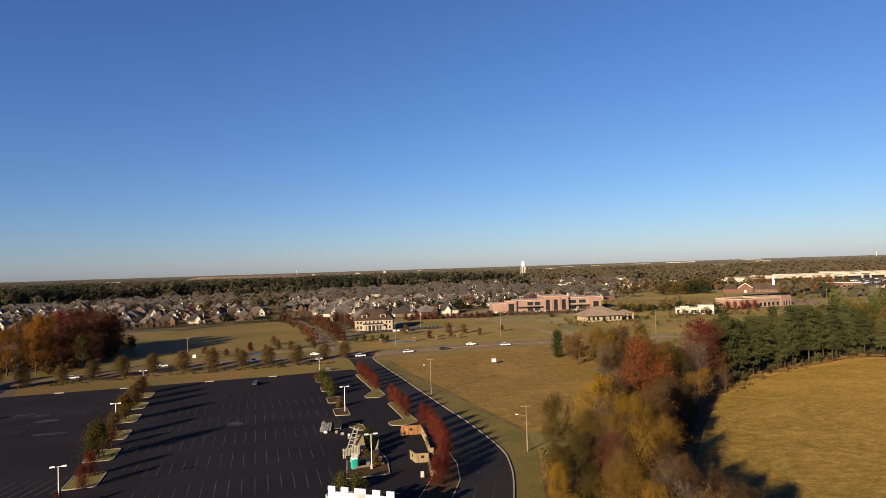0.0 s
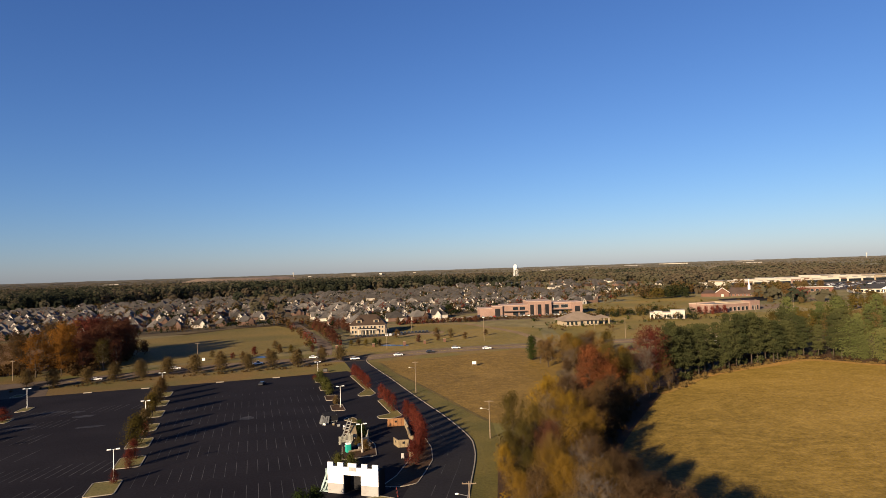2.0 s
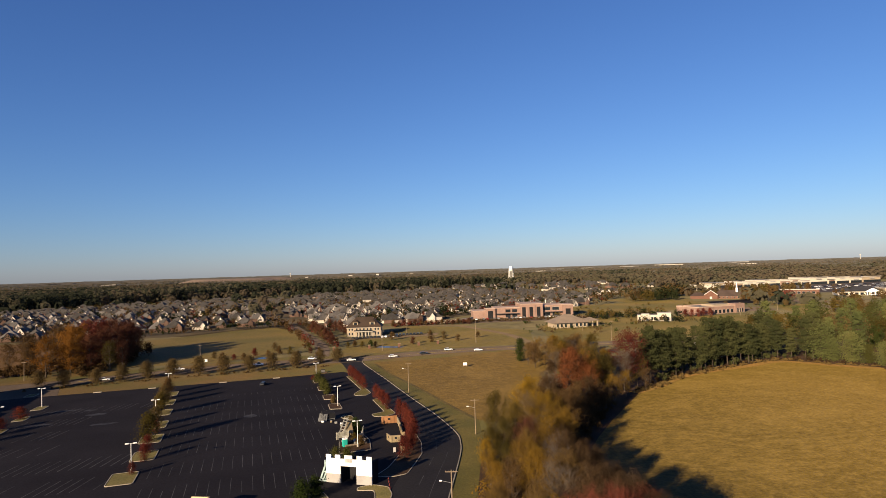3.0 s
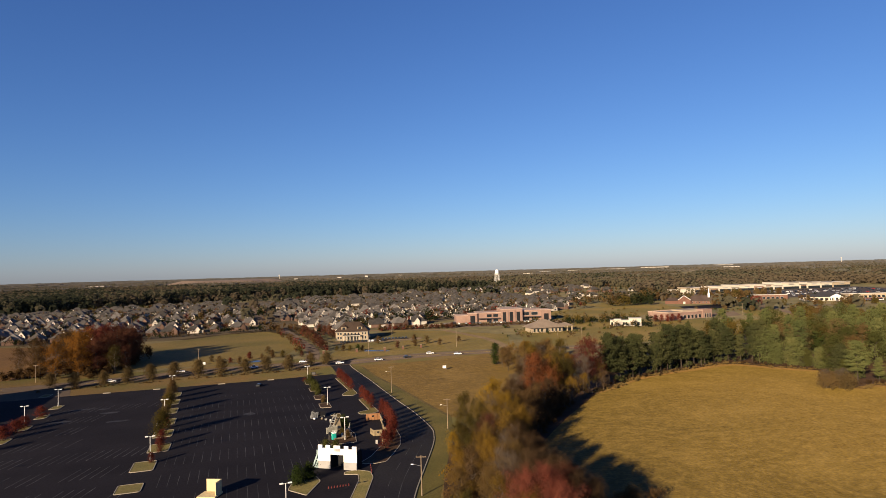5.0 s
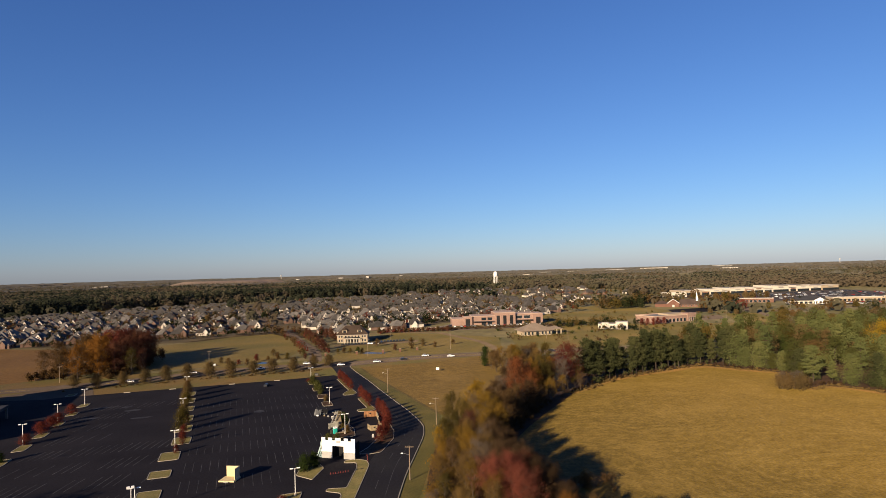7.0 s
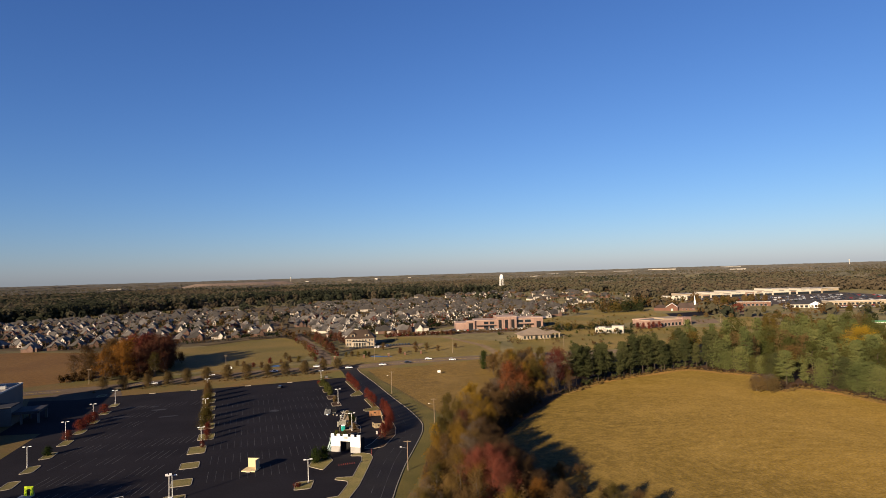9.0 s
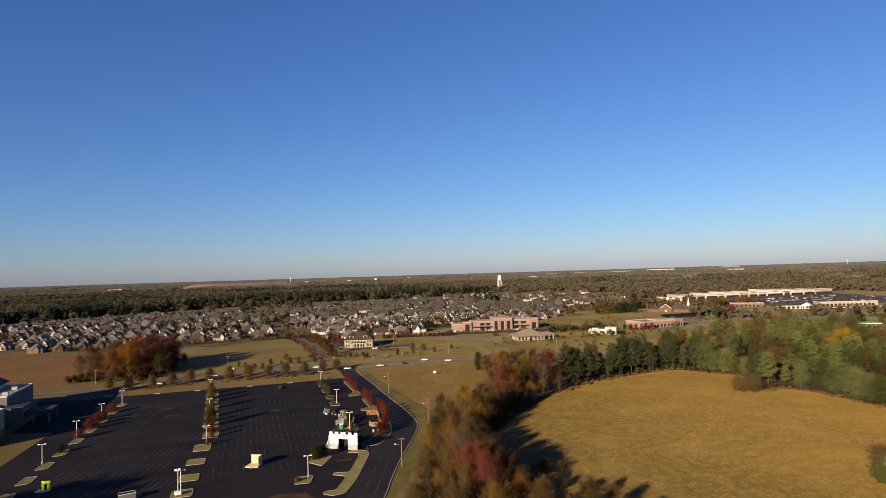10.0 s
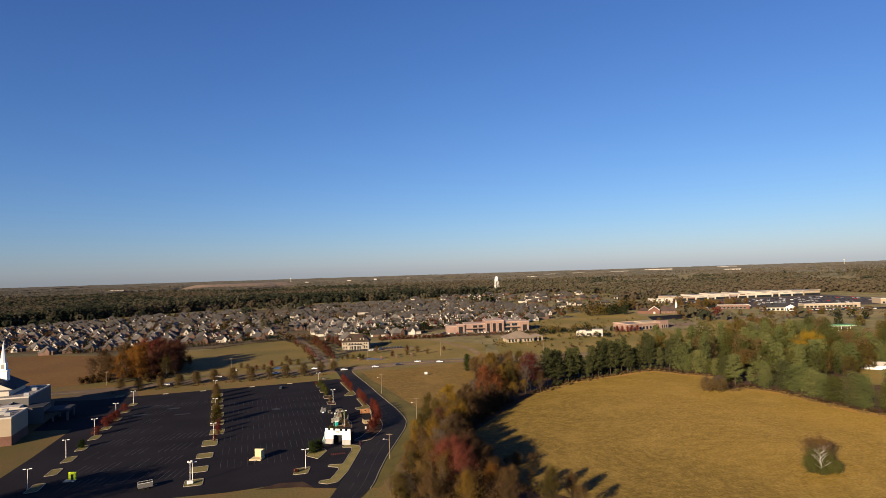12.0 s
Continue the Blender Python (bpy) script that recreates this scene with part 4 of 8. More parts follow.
def thicket(name, label, spots, leaves, rng, quads=60, low=0.04, size=(0.06, 0.13)):
    """Many bushes or small trees that nobody would count, in one mesh: each a lumpy cloud of leaf sprays on the land. spots: x, y, height, width."""
    v, f, k = [], [], 0
    for x, y, h, w in spots:
        z0 = land(y)
        lumps = [(rng.uniform(-0.32, 0.32) * w, rng.uniform(-0.32, 0.32) * w, rng.uniform(0.3, 0.85)) for _ in range(6)]
        for q in range(quads):
            lx, ly, lz = lumps[q % 6]
            c = Vector((x + lx + rng.gauss(0, 0.13) * w, y + ly + rng.gauss(0, 0.13) * w, z0 + h * min(1.0, max(low, lz + rng.gauss(0, 0.16)))))
            s = w * rng.uniform(*size)
            out = Vector((c.x - x, c.y - y, c.z - z0 - h * 0.45)).normalized() + Vector((rng.gauss(0, 0.3), rng.gauss(0, 0.3), 0.15 + rng.gauss(0, 0.3)))
            p = out.cross(Vector((rng.gauss(0, 1), rng.gauss(0, 1), rng.gauss(0, 1)))).normalized()
            o = out.cross(p).normalized() * s * 0.8
            p = p * s
            v += [(c - p)[:], (c + o)[:], (c + p)[:], (c - o)[:]]
            f.append((k, k + 1, k + 2, k + 3))
            k += 4
    sh = Shape()
    sh.v, sh.f = v, f
    return tagged(part(name, sh, leaves), label, "bushes", kind="stuff")



def tree(kind, x, y, height, leaves, label, name="tree", category="tree", group="", turn=None, z=None, wide=1.0):
    """One tree of a kept kind, scaled to its height, with leaves of the material given."""
    nominal = {"big": 15, "near": 15, "wood": 15, "backpine": 18, "mid": 15, "sparse": 14, "bare": 13, "dead": 10, "pine": 18, "lowpine": 15, "street": 8.5, "maple": 6.5, "shrub": 2.2, "bush": 5.5, "conifer": 5.0, "garden": 7.0}[kind]
    trunk, crown = tree_rng.choice(TREE_STOCK[kind])
    s = height / nominal
    t = thing(name, label, category, pose(x, y, land(y) + 0.02 if z is None else z, 0, 0, tree_rng.uniform(0, 360) if turn is None else turn) @ Matrix.Diagonal((s * wide, s * wide, s, 1)), group)
    new("trunk", trunk).parent = t
    if crown:
        c = new("crown", crown)
        c.parent = t
        c.material_slots[0].link = "OBJECT"
        c.material_slots[0].material = leaves
    return t


# the autumn tree belt between the road and the hay field
BELT = "trees of the autumn belt"
BELT_SOUTH = (
    # front trees stand below the view; heights set for the shadows they cast
    ("big", 66, 30, 9, LEAF_BROWN, "bushy tree with brown leaves"),
    ("big", 57, 32, 11, LEAF_OLIVE, "round tree with olive leaves"),
    ("big", 33, 36, 12, LEAF_GOLD, "round tree with tawny leaves"),
    ("big", 45, 36, 13, LEAF_BROWN, "bushy tree with brown leaves"),
    ("big", 22, 40, 12, LEAF_BROWN, "bushy tree with brown leaves"),
    ("big", 66, 43, 8.5, LEAF_BROWN, "thin tree with brown leaves"),
    ("big", 12, 45, 10, LEAF_OLIVE, "low bushy tree with olive leaves"),
    ("sparse", 34, 48, 10, LEAF_BROWN, "half-bare tree with russet leaves"),
    ("big", 61, 49, 8.5, LEAF_OLIVE, "thin tree with yellow-green leaves"),
    ("big", 41.5, 50, 10, LEAF_AMBER, "round tree with amber leaves"),
    ("sparse", 26, 53, 12, LEAF_TAN, "half-bare tree with tan leaves"),
    ("big", 49, 55, 7.5, LEAF_BROWN, "low bushy tree with brown leaves"),
    ("big", 19, 56, 10, LEAF_TAN, "low bushy tree with tan leaves"),
    ("bare", 12, 58, 9, LEAF_GOLD, "cluster of pale upright bare stems"),
    ("bare", 15, 47, 8.5, LEAF_GOLD, "cluster of pale upright bare stems"),
    ("bare", 9, 51, 7.5, LEAF_GOLD, "cluster of pale upright bare stems"),
    ("bush", 53, 80, 4.0, LEAF_BROWN, "low pale bush in the shade of the belt"),
    ("bush", 47, 66, 3.6, LEAF_SHADETONE, "low dark bush in the shade of the belt"),
    ("big", 27, 60, 12, LEAF_GOLD, "broad tree with tawny leaves"),
    ("big", 32.0, 52, 15.5, LEAF_CRIMSON, "broad tree with crimson autumn leaves"),
    ("big", 30.5, 60, 16.5, LEAF_CRIMSON, "broad tree with deep red autumn leaves"),
    ("big", 26.5, 63, 15, LEAF_CRIMSON, "broad tree with crimson autumn leaves"),
    ("big", 37, 65, 13.5, LEAF_SHADETONE, "dark russet tree behind crimson trees"),
    ("big", 31.5, 67, 13.5, LEAF_SHADETONE, "dark russet tree behind crimson trees"),
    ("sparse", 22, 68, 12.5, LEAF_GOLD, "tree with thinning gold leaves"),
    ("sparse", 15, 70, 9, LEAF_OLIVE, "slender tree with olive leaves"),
    ("big", 34, 70, 15, LEAF_SHADETONE, "dark brown tree behind crimson trees"),
    ("big", 30, 75, 15.2, LEAF_SHADETONE, "dark russet tree at the field's edge"),
    ("big", 33, 80, 13.5, LEAF_SHADETONE, "dark brown tree at the field's edge"),
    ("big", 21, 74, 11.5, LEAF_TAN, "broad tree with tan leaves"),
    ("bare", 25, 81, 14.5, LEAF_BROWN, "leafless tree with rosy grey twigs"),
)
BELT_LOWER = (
    # dark field-edge trees added to close gaps in the belt's shadow
    ("big", 40, 62, 11.5, LEAF_SHADETONE, "dark russet tree at the field's edge"),
    ("big", 43, 57, 10, LEAF_SHADETONE, "dark russet tree at the field's edge"),
    ("big", 42, 70, 10.5, LEAF_SHADETONE, "dark brown tree at the field's edge"),
    ("big", 36.5, 74, 13, LEAF_SHADETONE, "dark brown tree at the field's edge"),
    ("big", 39, 79, 10.5, LEAF_SHADETONE, "dark russet tree at the field's edge"),
    ("big", 37, 86, 11.5, LEAF_SHADETONE, "dark brown tree at the field's edge"),
    ("big", 35.5, 95, 12, LEAF_SHADETONE, "dark russet tree at the field's edge"),
    ("big", 34.5, 103, 11.5, LEAF_SHADETONE, "dark brown tree at the field's edge"),
    ("sparse", 21, 82, 11, LEAF_TAN, "thin tree with tan leaves"),
    ("big", 14, 84, 9.5, LEAF_TAN, "low tree with tan leaves"),
    ("big", 27, 86, 14.5, LEAF_TAN, "broad tree with tan leaves"),
    ("big", 31, 90, 14, LEAF_SHADETONE, "dark brown tree at the field's edge"),
    ("bare", 27, 93, 14, LEAF_BROWN, "leafless tree with brown-grey twigs"),
    ("big", 23, 94, 13, LEAF_GOLD, "round tree with tawny gold leaves"),
    ("sparse", 18, 95, 11, LEAF_BROWN, "half-bare tree with tan leaves"),
    ("big", 15.5, 98, 9, LEAF_GOLD, "low tree with tawny leaves"),
    ("big", 29.5, 99, 13, LEAF_SHADETONE, "dark russet tree at the field's edge"),
    ("big", 22, 103, 12.5, LEAF_GOLD, "broad tree with tawny leaves"),
    ("bare", 29, 106, 12.5, LEAF_GOLD, "grey leafless tree with dense twigs"),
    ("big", 31.5, 107, 12.5, LEAF_SHADETONE, "dark russet tree at the field's edge"),
    ("sparse", 14.5, 106, 8, LEAF_GOLD, "low thin tree with gold leaves"),
    ("big", 18.5, 111, 9.5, LEAF_OLIVE, "bushy tree with olive leaves"),
    ("big", 23.5, 111, 12.5, LEAF_TAN, "broad tree with tan and gold leaves"),
    ("sparse", 29, 116, 13, LEAF_GOLD, "thin tree with tawny leaves"),
    ("big", 32, 116, 11.5, LEAF_SHADETONE, "dark russet tree at the field's edge"),
    ("big", 14.5, 118, 8.5, LEAF_BRIGHT, "low tree with golden leaves"),
    ("big", 25, 122, 12.5, LEAF_ROSE, "rounded tree with red-brown leaves"),
    ("sparse", 31, 122, 13, LEAF_GOLD, "thinning tree with gold leaves and pale twigs"),
    ("big", 35.5, 126, 13.5, LEAF_GOLD, "round tree with tawny gold leaves"),
    ("big", 16.5, 127, 9, LEAF_OLIVE, "leaning tree with olive and gold leaves"),
    ("big", 20, 128.5, 11, LEAF_OLIVE, "tree with dull olive leaves"),
    ("big", 31.5, 134, 16.5, LEAF_BRIGHT, "slender tree with bright yellow autumn leaves"),
    ("big", 24, 138, 13, LEAF_OLIVE, "tree with olive-gold leaves"),
)
BELT_UPPER = (
    ("bare", 29, 138, 15.5, LEAF_BROWN, "nearly bare grey tree with fine twigs"),
    ("sparse", 18, 141, 10, LEAF_OLIVE, "thin tree with olive leaves"),
    ("big", 39, 140, 14, LEAF_BROWN, "russet tree at the field's edge"),
    ("big", 29.5, 148, 17.6, LEAF_BRIGHT, "tall tree with bright gold autumn leaves"),
    ("bare", 40, 144, 11, LEAF_BROWN, "leafless tree with dark twigs"),
    ("big", 42, 149, 14, LEAF_BROWN, "brown tree at the field's edge"),
    ("big", 20, 150, 13.5, LEAF_OLIVE, "dense tree with olive-green leaves"),
    ("sparse", 45, 151, 10, LEAF_BROWN, "half-bare tree with tan leaves"),
    ("sparse", 40, 156, 12, LEAF_BROWN, "thin tree with russet leaves"),
    ("big", 46, 158, 14, LEAF_BROWN, "russet tree at the field's edge"),
    ("bare", 35, 160, 11, LEAF_BROWN, "leafless tree with grey twigs"),
    ("bare", 47, 163, 12, LEAF_BROWN, "dark leafless tree in the belt"),
    ("big", 36, 168, 11, LEAF_SHADETONE, "dark russet tree in the belt"),
    ("sparse", 42, 168, 12, LEAF_SHADETONE, "thin dark tree with russet leaves"),
    ("big", 53, 171, 13, LEAF_SHADETONE, "dark russet tree at the field's edge"),
    ("big", 40, 178, 12, LEAF_SHADETONE, "dark russet tree in the belt"),
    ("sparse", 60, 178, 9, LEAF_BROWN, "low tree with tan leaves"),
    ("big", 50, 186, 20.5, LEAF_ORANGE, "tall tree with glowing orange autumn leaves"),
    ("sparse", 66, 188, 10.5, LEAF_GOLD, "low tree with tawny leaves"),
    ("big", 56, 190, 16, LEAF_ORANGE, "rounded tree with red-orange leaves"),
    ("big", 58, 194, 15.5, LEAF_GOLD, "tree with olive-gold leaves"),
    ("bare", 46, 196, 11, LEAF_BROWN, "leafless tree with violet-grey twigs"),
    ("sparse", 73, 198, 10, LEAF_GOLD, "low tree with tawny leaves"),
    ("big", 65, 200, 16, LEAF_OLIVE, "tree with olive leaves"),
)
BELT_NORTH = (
    ("big", 68, 205, 15, LEAF_SHADETONE, "dark russet tree in the belt"),
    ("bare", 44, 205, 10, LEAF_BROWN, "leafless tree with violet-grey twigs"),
    ("sparse", 52, 206, 12, LEAF_SHADETONE, "dark thin tree with russet leaves"),
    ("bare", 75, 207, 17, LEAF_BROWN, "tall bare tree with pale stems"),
    ("big", 58, 208, 15, LEAF_SHADETONE, "dark russet tree in the belt"),
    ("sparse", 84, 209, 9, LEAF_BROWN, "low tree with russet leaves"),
    ("big", 48, 214, 12, LEAF_SHADETONE, "dark russet tree in the belt"),
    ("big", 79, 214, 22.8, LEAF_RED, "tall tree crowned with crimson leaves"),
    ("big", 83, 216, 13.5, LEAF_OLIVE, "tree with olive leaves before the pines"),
    ("sparse", 55, 220, 12, LEAF_SHADETONE, "dark thin tree with russet leaves"),
    ("mid", 50, 268, 13, LEAF_BROWN, "tall bushy tree with brown leaves"),
    ("mid", 56, 262, 15, LEAF_TAN, "tall bushy tree with tan leaves"),
    ("mid", 61, 258, 15.5, LEAF_OLIVE, "tall tree with olive-brown leaves"),
    ("sparse", 48, 277, 11, LEAF_TAN, "thin tree with tan leaves"),
    ("mid", 67, 270, 15, LEAF_BROWN, "tall bushy tree with brown leaves"),
    ("mid", 71, 254, 15, LEAF_TAN, "tall bushy tree with tan leaves"),
    ("mid", 62, 245, 14, LEAF_BROWN, "tall bushy tree with brown leaves"),
    ("sparse", 57, 251, 13, LEAF_TAN, "thin tree with tan leaves"),
    ("mid", 74, 232, 14, LEAF_GOLD, "tall bushy tree with tawny leaves"),
    ("big", 64, 226, 14, LEAF_GOLD, "tree with olive-gold leaves"),
    ("bare", 54, 238, 13, LEAF_BROWN, "leafless tree with violet-grey twigs"),
    ("big", 70, 240, 14, LEAF_OLIVE, "tree with olive leaves"),
    ("sparse", 60, 252, 15, LEAF_GOLD, "tree with thinning gold leaves"),
    ("bare", 66, 262, 15, LEAF_BROWN, "tall bare tree with pale limbs"),
    ("big", 60, 272, 15, LEAF_GOLD, "tree with amber leaves"),
    ("sparse", 72, 276, 15, LEAF_BROWN, "tree with russet leaves"),
    ("sparse", 54, 282, 13, LEAF_GOLD, "tree with thinning amber leaves"),
    ("mid", 82, 285, 14, LEAF_OLIVE, "olive-brown tree behind the belt"),
    ("lowpine", 45.5, 286, 11.5, LEAF_GREEN, "dark green cedar at the meadow's corner"),
    ("big", 64, 290, 12, LEAF_GOLD, "tree with amber leaves"),
    ("sparse", 51, 291, 9, LEAF_BROWN, "low thin tree beside a cedar"),
    ("mid", 76, 292, 13, LEAF_TAN, "tan tree behind the belt"),
)
for kind, x, y, h, leaves, label in BELT_SOUTH + BELT_LOWER + BELT_UPPER + BELT_NORTH:
    tree("near" if kind == "big" and y < 140 and x > 10 else kind, x, y, h, leaves, label, group=BELT, wide=0.88 if kind == "big" and 82 < y < 165 else 1.0)

brush_rng = random.Random(9)
belt_line = smooth_line([(14, 44), (16, 80), (19, 110), (22, 140), (33, 165), (45, 190), (55, 215), (63, 240), (64, 268), (58, 290)], 5)
under = {LEAF_BROWN: [], LEAF_OLIVE: [], LEAF_GOLD: []}
for p in belt_line:
    for k in range(6):
        x, y = p.x + brush_rng.uniform(-5, 13), p.y + brush_rng.uniform(-4, 4)
        h = brush_rng.uniform(2.2, 5.0)
        under[brush_rng.choice((LEAF_BROWN, LEAF_BROWN, LEAF_OLIVE, LEAF_GOLD))].append((x, y, h, h * brush_rng.uniform(1.0, 1.5)))
for k in range(18):
    x = 14 + k * 2.8
    under[LEAF_BROWN if k % 3 else LEAF_OLIVE].append((x, 46 + brush_rng.uniform(-4, 4), brush_rng.uniform(3, 6), 5))
for leaves, spots_ in under.items():
    thicket("undergrowth", "tangled autumn undergrowth below the tree belt", spots_, leaves, brush_rng, 260, size=(0.026, 0.052))

# dark brush added along the edge to make the belt's shadow solid
edge_bags = {LEAF_SHADETONE: [], LEAF_BROWN: []}
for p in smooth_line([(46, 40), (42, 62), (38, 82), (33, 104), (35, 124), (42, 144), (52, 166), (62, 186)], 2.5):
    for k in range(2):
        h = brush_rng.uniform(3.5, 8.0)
        edge_bags[LEAF_SHADETONE].append((p.x + brush_rng.uniform(-5, 2), p.y + brush_rng.uniform(-2, 2), h, h * 0.95))
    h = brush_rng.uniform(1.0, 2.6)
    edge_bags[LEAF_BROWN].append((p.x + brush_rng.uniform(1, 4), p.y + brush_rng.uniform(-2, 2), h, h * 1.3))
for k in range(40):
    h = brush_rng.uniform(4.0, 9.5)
    edge_bags[LEAF_SHADETONE].append((brush_rng.uniform(26, 40), brush_rng.uniform(42, 92), h, h * 0.85))
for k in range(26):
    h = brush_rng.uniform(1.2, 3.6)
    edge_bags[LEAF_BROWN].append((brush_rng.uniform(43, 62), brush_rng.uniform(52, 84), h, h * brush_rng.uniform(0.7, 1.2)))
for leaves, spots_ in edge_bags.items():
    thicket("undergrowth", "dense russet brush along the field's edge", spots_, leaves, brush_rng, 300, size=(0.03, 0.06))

strip = smooth_line([(78, 204), (90, 214), (105, 231), (124, 244), (146, 254), (168, 264), (184, 249), (197, 238)], 4)
tagged(part("field_margin", ribbon(Shape(), strip, -2.5, 2.2, 0.0, 0.10), MARGIN), "russet uncut grass along the edge of the hay field", "grass", kind="structure")
strip = smooth_line([(186, 194), (198, 199), (209, 186), (215, 160), (227, 129), (256, 97), (300, 48)], 4)
tagged(part("field_margin", ribbon(Shape(), strip, -1.2, 2.2, 0.0, 0.10), MARGIN), "russet uncut grass along the edge of the hay field", "grass", kind="structure")
# pines along the hay field and the wood behind them
PINES = "pines of the wood"
pine_rng = random.Random(21)


def off_road(x, y):
    """Whether a place keeps clear of the main road."""
    return abs(y - np.interp(x, [p.x for p in MAIN], [p.y for p in MAIN])) > 12


def off_lawn(x, y, gap=15):
    """Whether a place keeps clear of the cottages, their lawn and the camera's line to them."""
    f = min(1, max(0, ((x - 276) * 46 + (y - 196) * 46) / (46 * 46 * 2)))
    return math.hypot(x - 276 - 46 * f, y - 196 - 46 * f) > gap


front = smooth_line([(92, 222), (105, 235), (124, 247), (146, 259), (166, 270), (184, 264)], 4.2)
for p in front:
    tree("pine", p.x + pine_rng.uniform(-1.5, 1.5), p.y + pine_rng.uniform(-1, 3), pine_rng.choice((15, 17, 18.5, 20, 21.5, 22.5)), LEAF_DARKPINE, "tall pine with a bare trunk and dark crown", "pine_tree", "tree", PINES, wide=pine_rng.uniform(1.0, 1.3))
second = smooth_line([(184, 264), (198, 248), (203, 232), (196, 214), (204, 204), (214, 190), (221, 162), (231, 136), (250, 110), (274, 86), (302, 58), (330, 26)], 6.2)
for p in second:
    tree(pine_rng.choice(("lowpine", "lowpine", "pine")), p.x + pine_rng.uniform(0, 4), p.y + pine_rng.uniform(0, 4), pine_rng.choice((8.5, 10.5, 12.5, 14, 15.5, 17.5)), pine_rng.choice((LEAF_PINE, LEAF_PINE, LEAF_DARKPINE, LEAF_IVY)), "green pine with boughs down to the field's edge", "pine_tree", "tree", PINES, wide=pine_rng.uniform(1.15, 1.6))
for i in range(125):
    for _ in range(40):
        x, y = pine_rng.uniform(90, 330), pine_rng.uniform(130, 330)
        e1 = y > 248 + 0.35 * (x - 92) if x < 190 else (x - 190) * 1.05 + (y - 262) * 0.9 > 6
        if e1 and y < 262 + 0.62 * (x - 84) and off_road(x, y) and off_lawn(x, y):
            break
    else:
        continue
    roll = pine_rng.random()
    if x < 180 and roll < 0.75 or roll < 0.5:
        tree("backpine", x, y, pine_rng.uniform(15, 21) if x < 180 else pine_rng.uniform(16, 23), LEAF_DARKPINE if x < 180 else LEAF_PINE, "tall green pine of the wood", "pine_tree", "tree", PINES)
    else:
        tree("wood", x, y, pine_rng.uniform(14, 20), pine_rng.choice((LEAF_OLIVE, LEAF_IVY, LEAF_IVY, LEAF_STREET)), "broad-leaved tree among the pines", group=PINES)
tree("near", 272, 258, 25, LEAF_YELLOW, "round tree with vivid yellow leaves", wide=1.05)
tree("big", 226, 252, 15, LEAF_BROWN, "broad tree with brown leaves among pines", wide=1.2)
tree("big", 252, 278, 15, LEAF_BROWN, "broad tree with rust-brown leaves", wide=1.2)
for x, y in ((169, 197), (175, 195), (172, 199)):
    tree("bush", x + 8, y + 1, 6.6, LEAF_STREET, "tall thicket of grey-brown brush at the field's edge", "bush", "bush")
for x, y in ((176, 198), (181, 197), (185, 200)):
    tree("bare", x, y, 8.5, LEAF_BROWN, "bare grey-brown shrub tree at the field's edge", wide=1.1)
brush = []
for p in smooth_line([(84, 210), (105, 231), (122, 243), (142, 255), (168, 267), (184, 254), (198, 241)], 2.2) + smooth_line([(186, 197), (200, 201), (211, 188), (217, 162), (229, 132), (256, 98)], 2.2):
    h = pine_rng.uniform(0.7, 2.4)
    if pine_rng.random() < 0.8:
        brush.append((p.x + pine_rng.uniform(-1, 1.5), p.y + pine_rng.uniform(0, 4), h, h * 1.3))
for p in smooth_line([(92, 240), (112, 248), (142, 262), (168, 274)], 1.6):
    h = pine_rng.uniform(1.5, 3.8)
    brush.append((p.x + pine_rng.uniform(-2, 2), p.y + pine_rng.uniform(3, 14), h, h * 1.2))
thicket("brush", "low russet brush along the foot of the pines", brush, LEAF_SHADETONE, pine_rng, 70)
young, weeds = [], []
for p in front + second:
    for k in range(2):
        h = pine_rng.uniform(1.5, 4.2) if p.x < 184 else pine_rng.uniform(1.8, 4.8)
        young.append((p.x + pine_rng.uniform(-1, 6), p.y + pine_rng.uniform(1, 7), h, h * pine_rng.uniform(0.9, 1.3)))
for p in smooth_line([(78, 205), (90, 213), (105, 230), (122, 242), (142, 254), (168, 266), (184, 251), (198, 240)], 1.1) + smooth_line([(182, 199), (190, 194), (200, 198), (210, 186), (215, 160), (227, 129), (256, 98)], 1.1):
    h = pine_rng.uniform(0.5, 1.3)
    weeds.append((p.x + pine_rng.uniform(-1.5, 2.5), p.y + pine_rng.uniform(-1, 4), h, h * 2.4))
thicket("undergrowth", "dark green saplings and briars between the pine trunks", young, LEAF_DARKPINE, pine_rng, 90)
thicket("weeds", "dry golden weeds along the uncut edge of the field", weeds, LEAF_STRAW, pine_rng, 40)
# the lone bleached tree in the hay field
t = tree("dead", 153.5, 58, 10, LEAF_BROWN, "bleached dead tree rising from green ivy", wide=1.0)
for c in t.children:
    if c.name.startswith("trunk"):
        c.material_slots[0].link = "OBJECT"
        c.material_slots[0].material = DEAD_WOOD
tree("sparse", 157.5, 63, 11.0, LEAF_BROWN, "thin brown tree behind the dead tree", wide=1.5)
tree("sparse", 155, 66, 10.5, LEAF_BROWN, "thin brown tree behind the dead tree", wide=1.4)
for x, y, h in ((152.3, 61, 7.2), (155.3, 61, 7.4), (158, 60.5, 6.0), (156.5, 57.5, 4.2), (151.2, 59, 4.6), (159.3, 58, 4.0), (153.3, 56.5, 3.2)):
    tree("bush", x, y, h, LEAF_IVY, "green ivy thicket round a dead tree", "bush", "bush", "thicket in the hay field", wide=0.56 if h > 5 else 0.7)

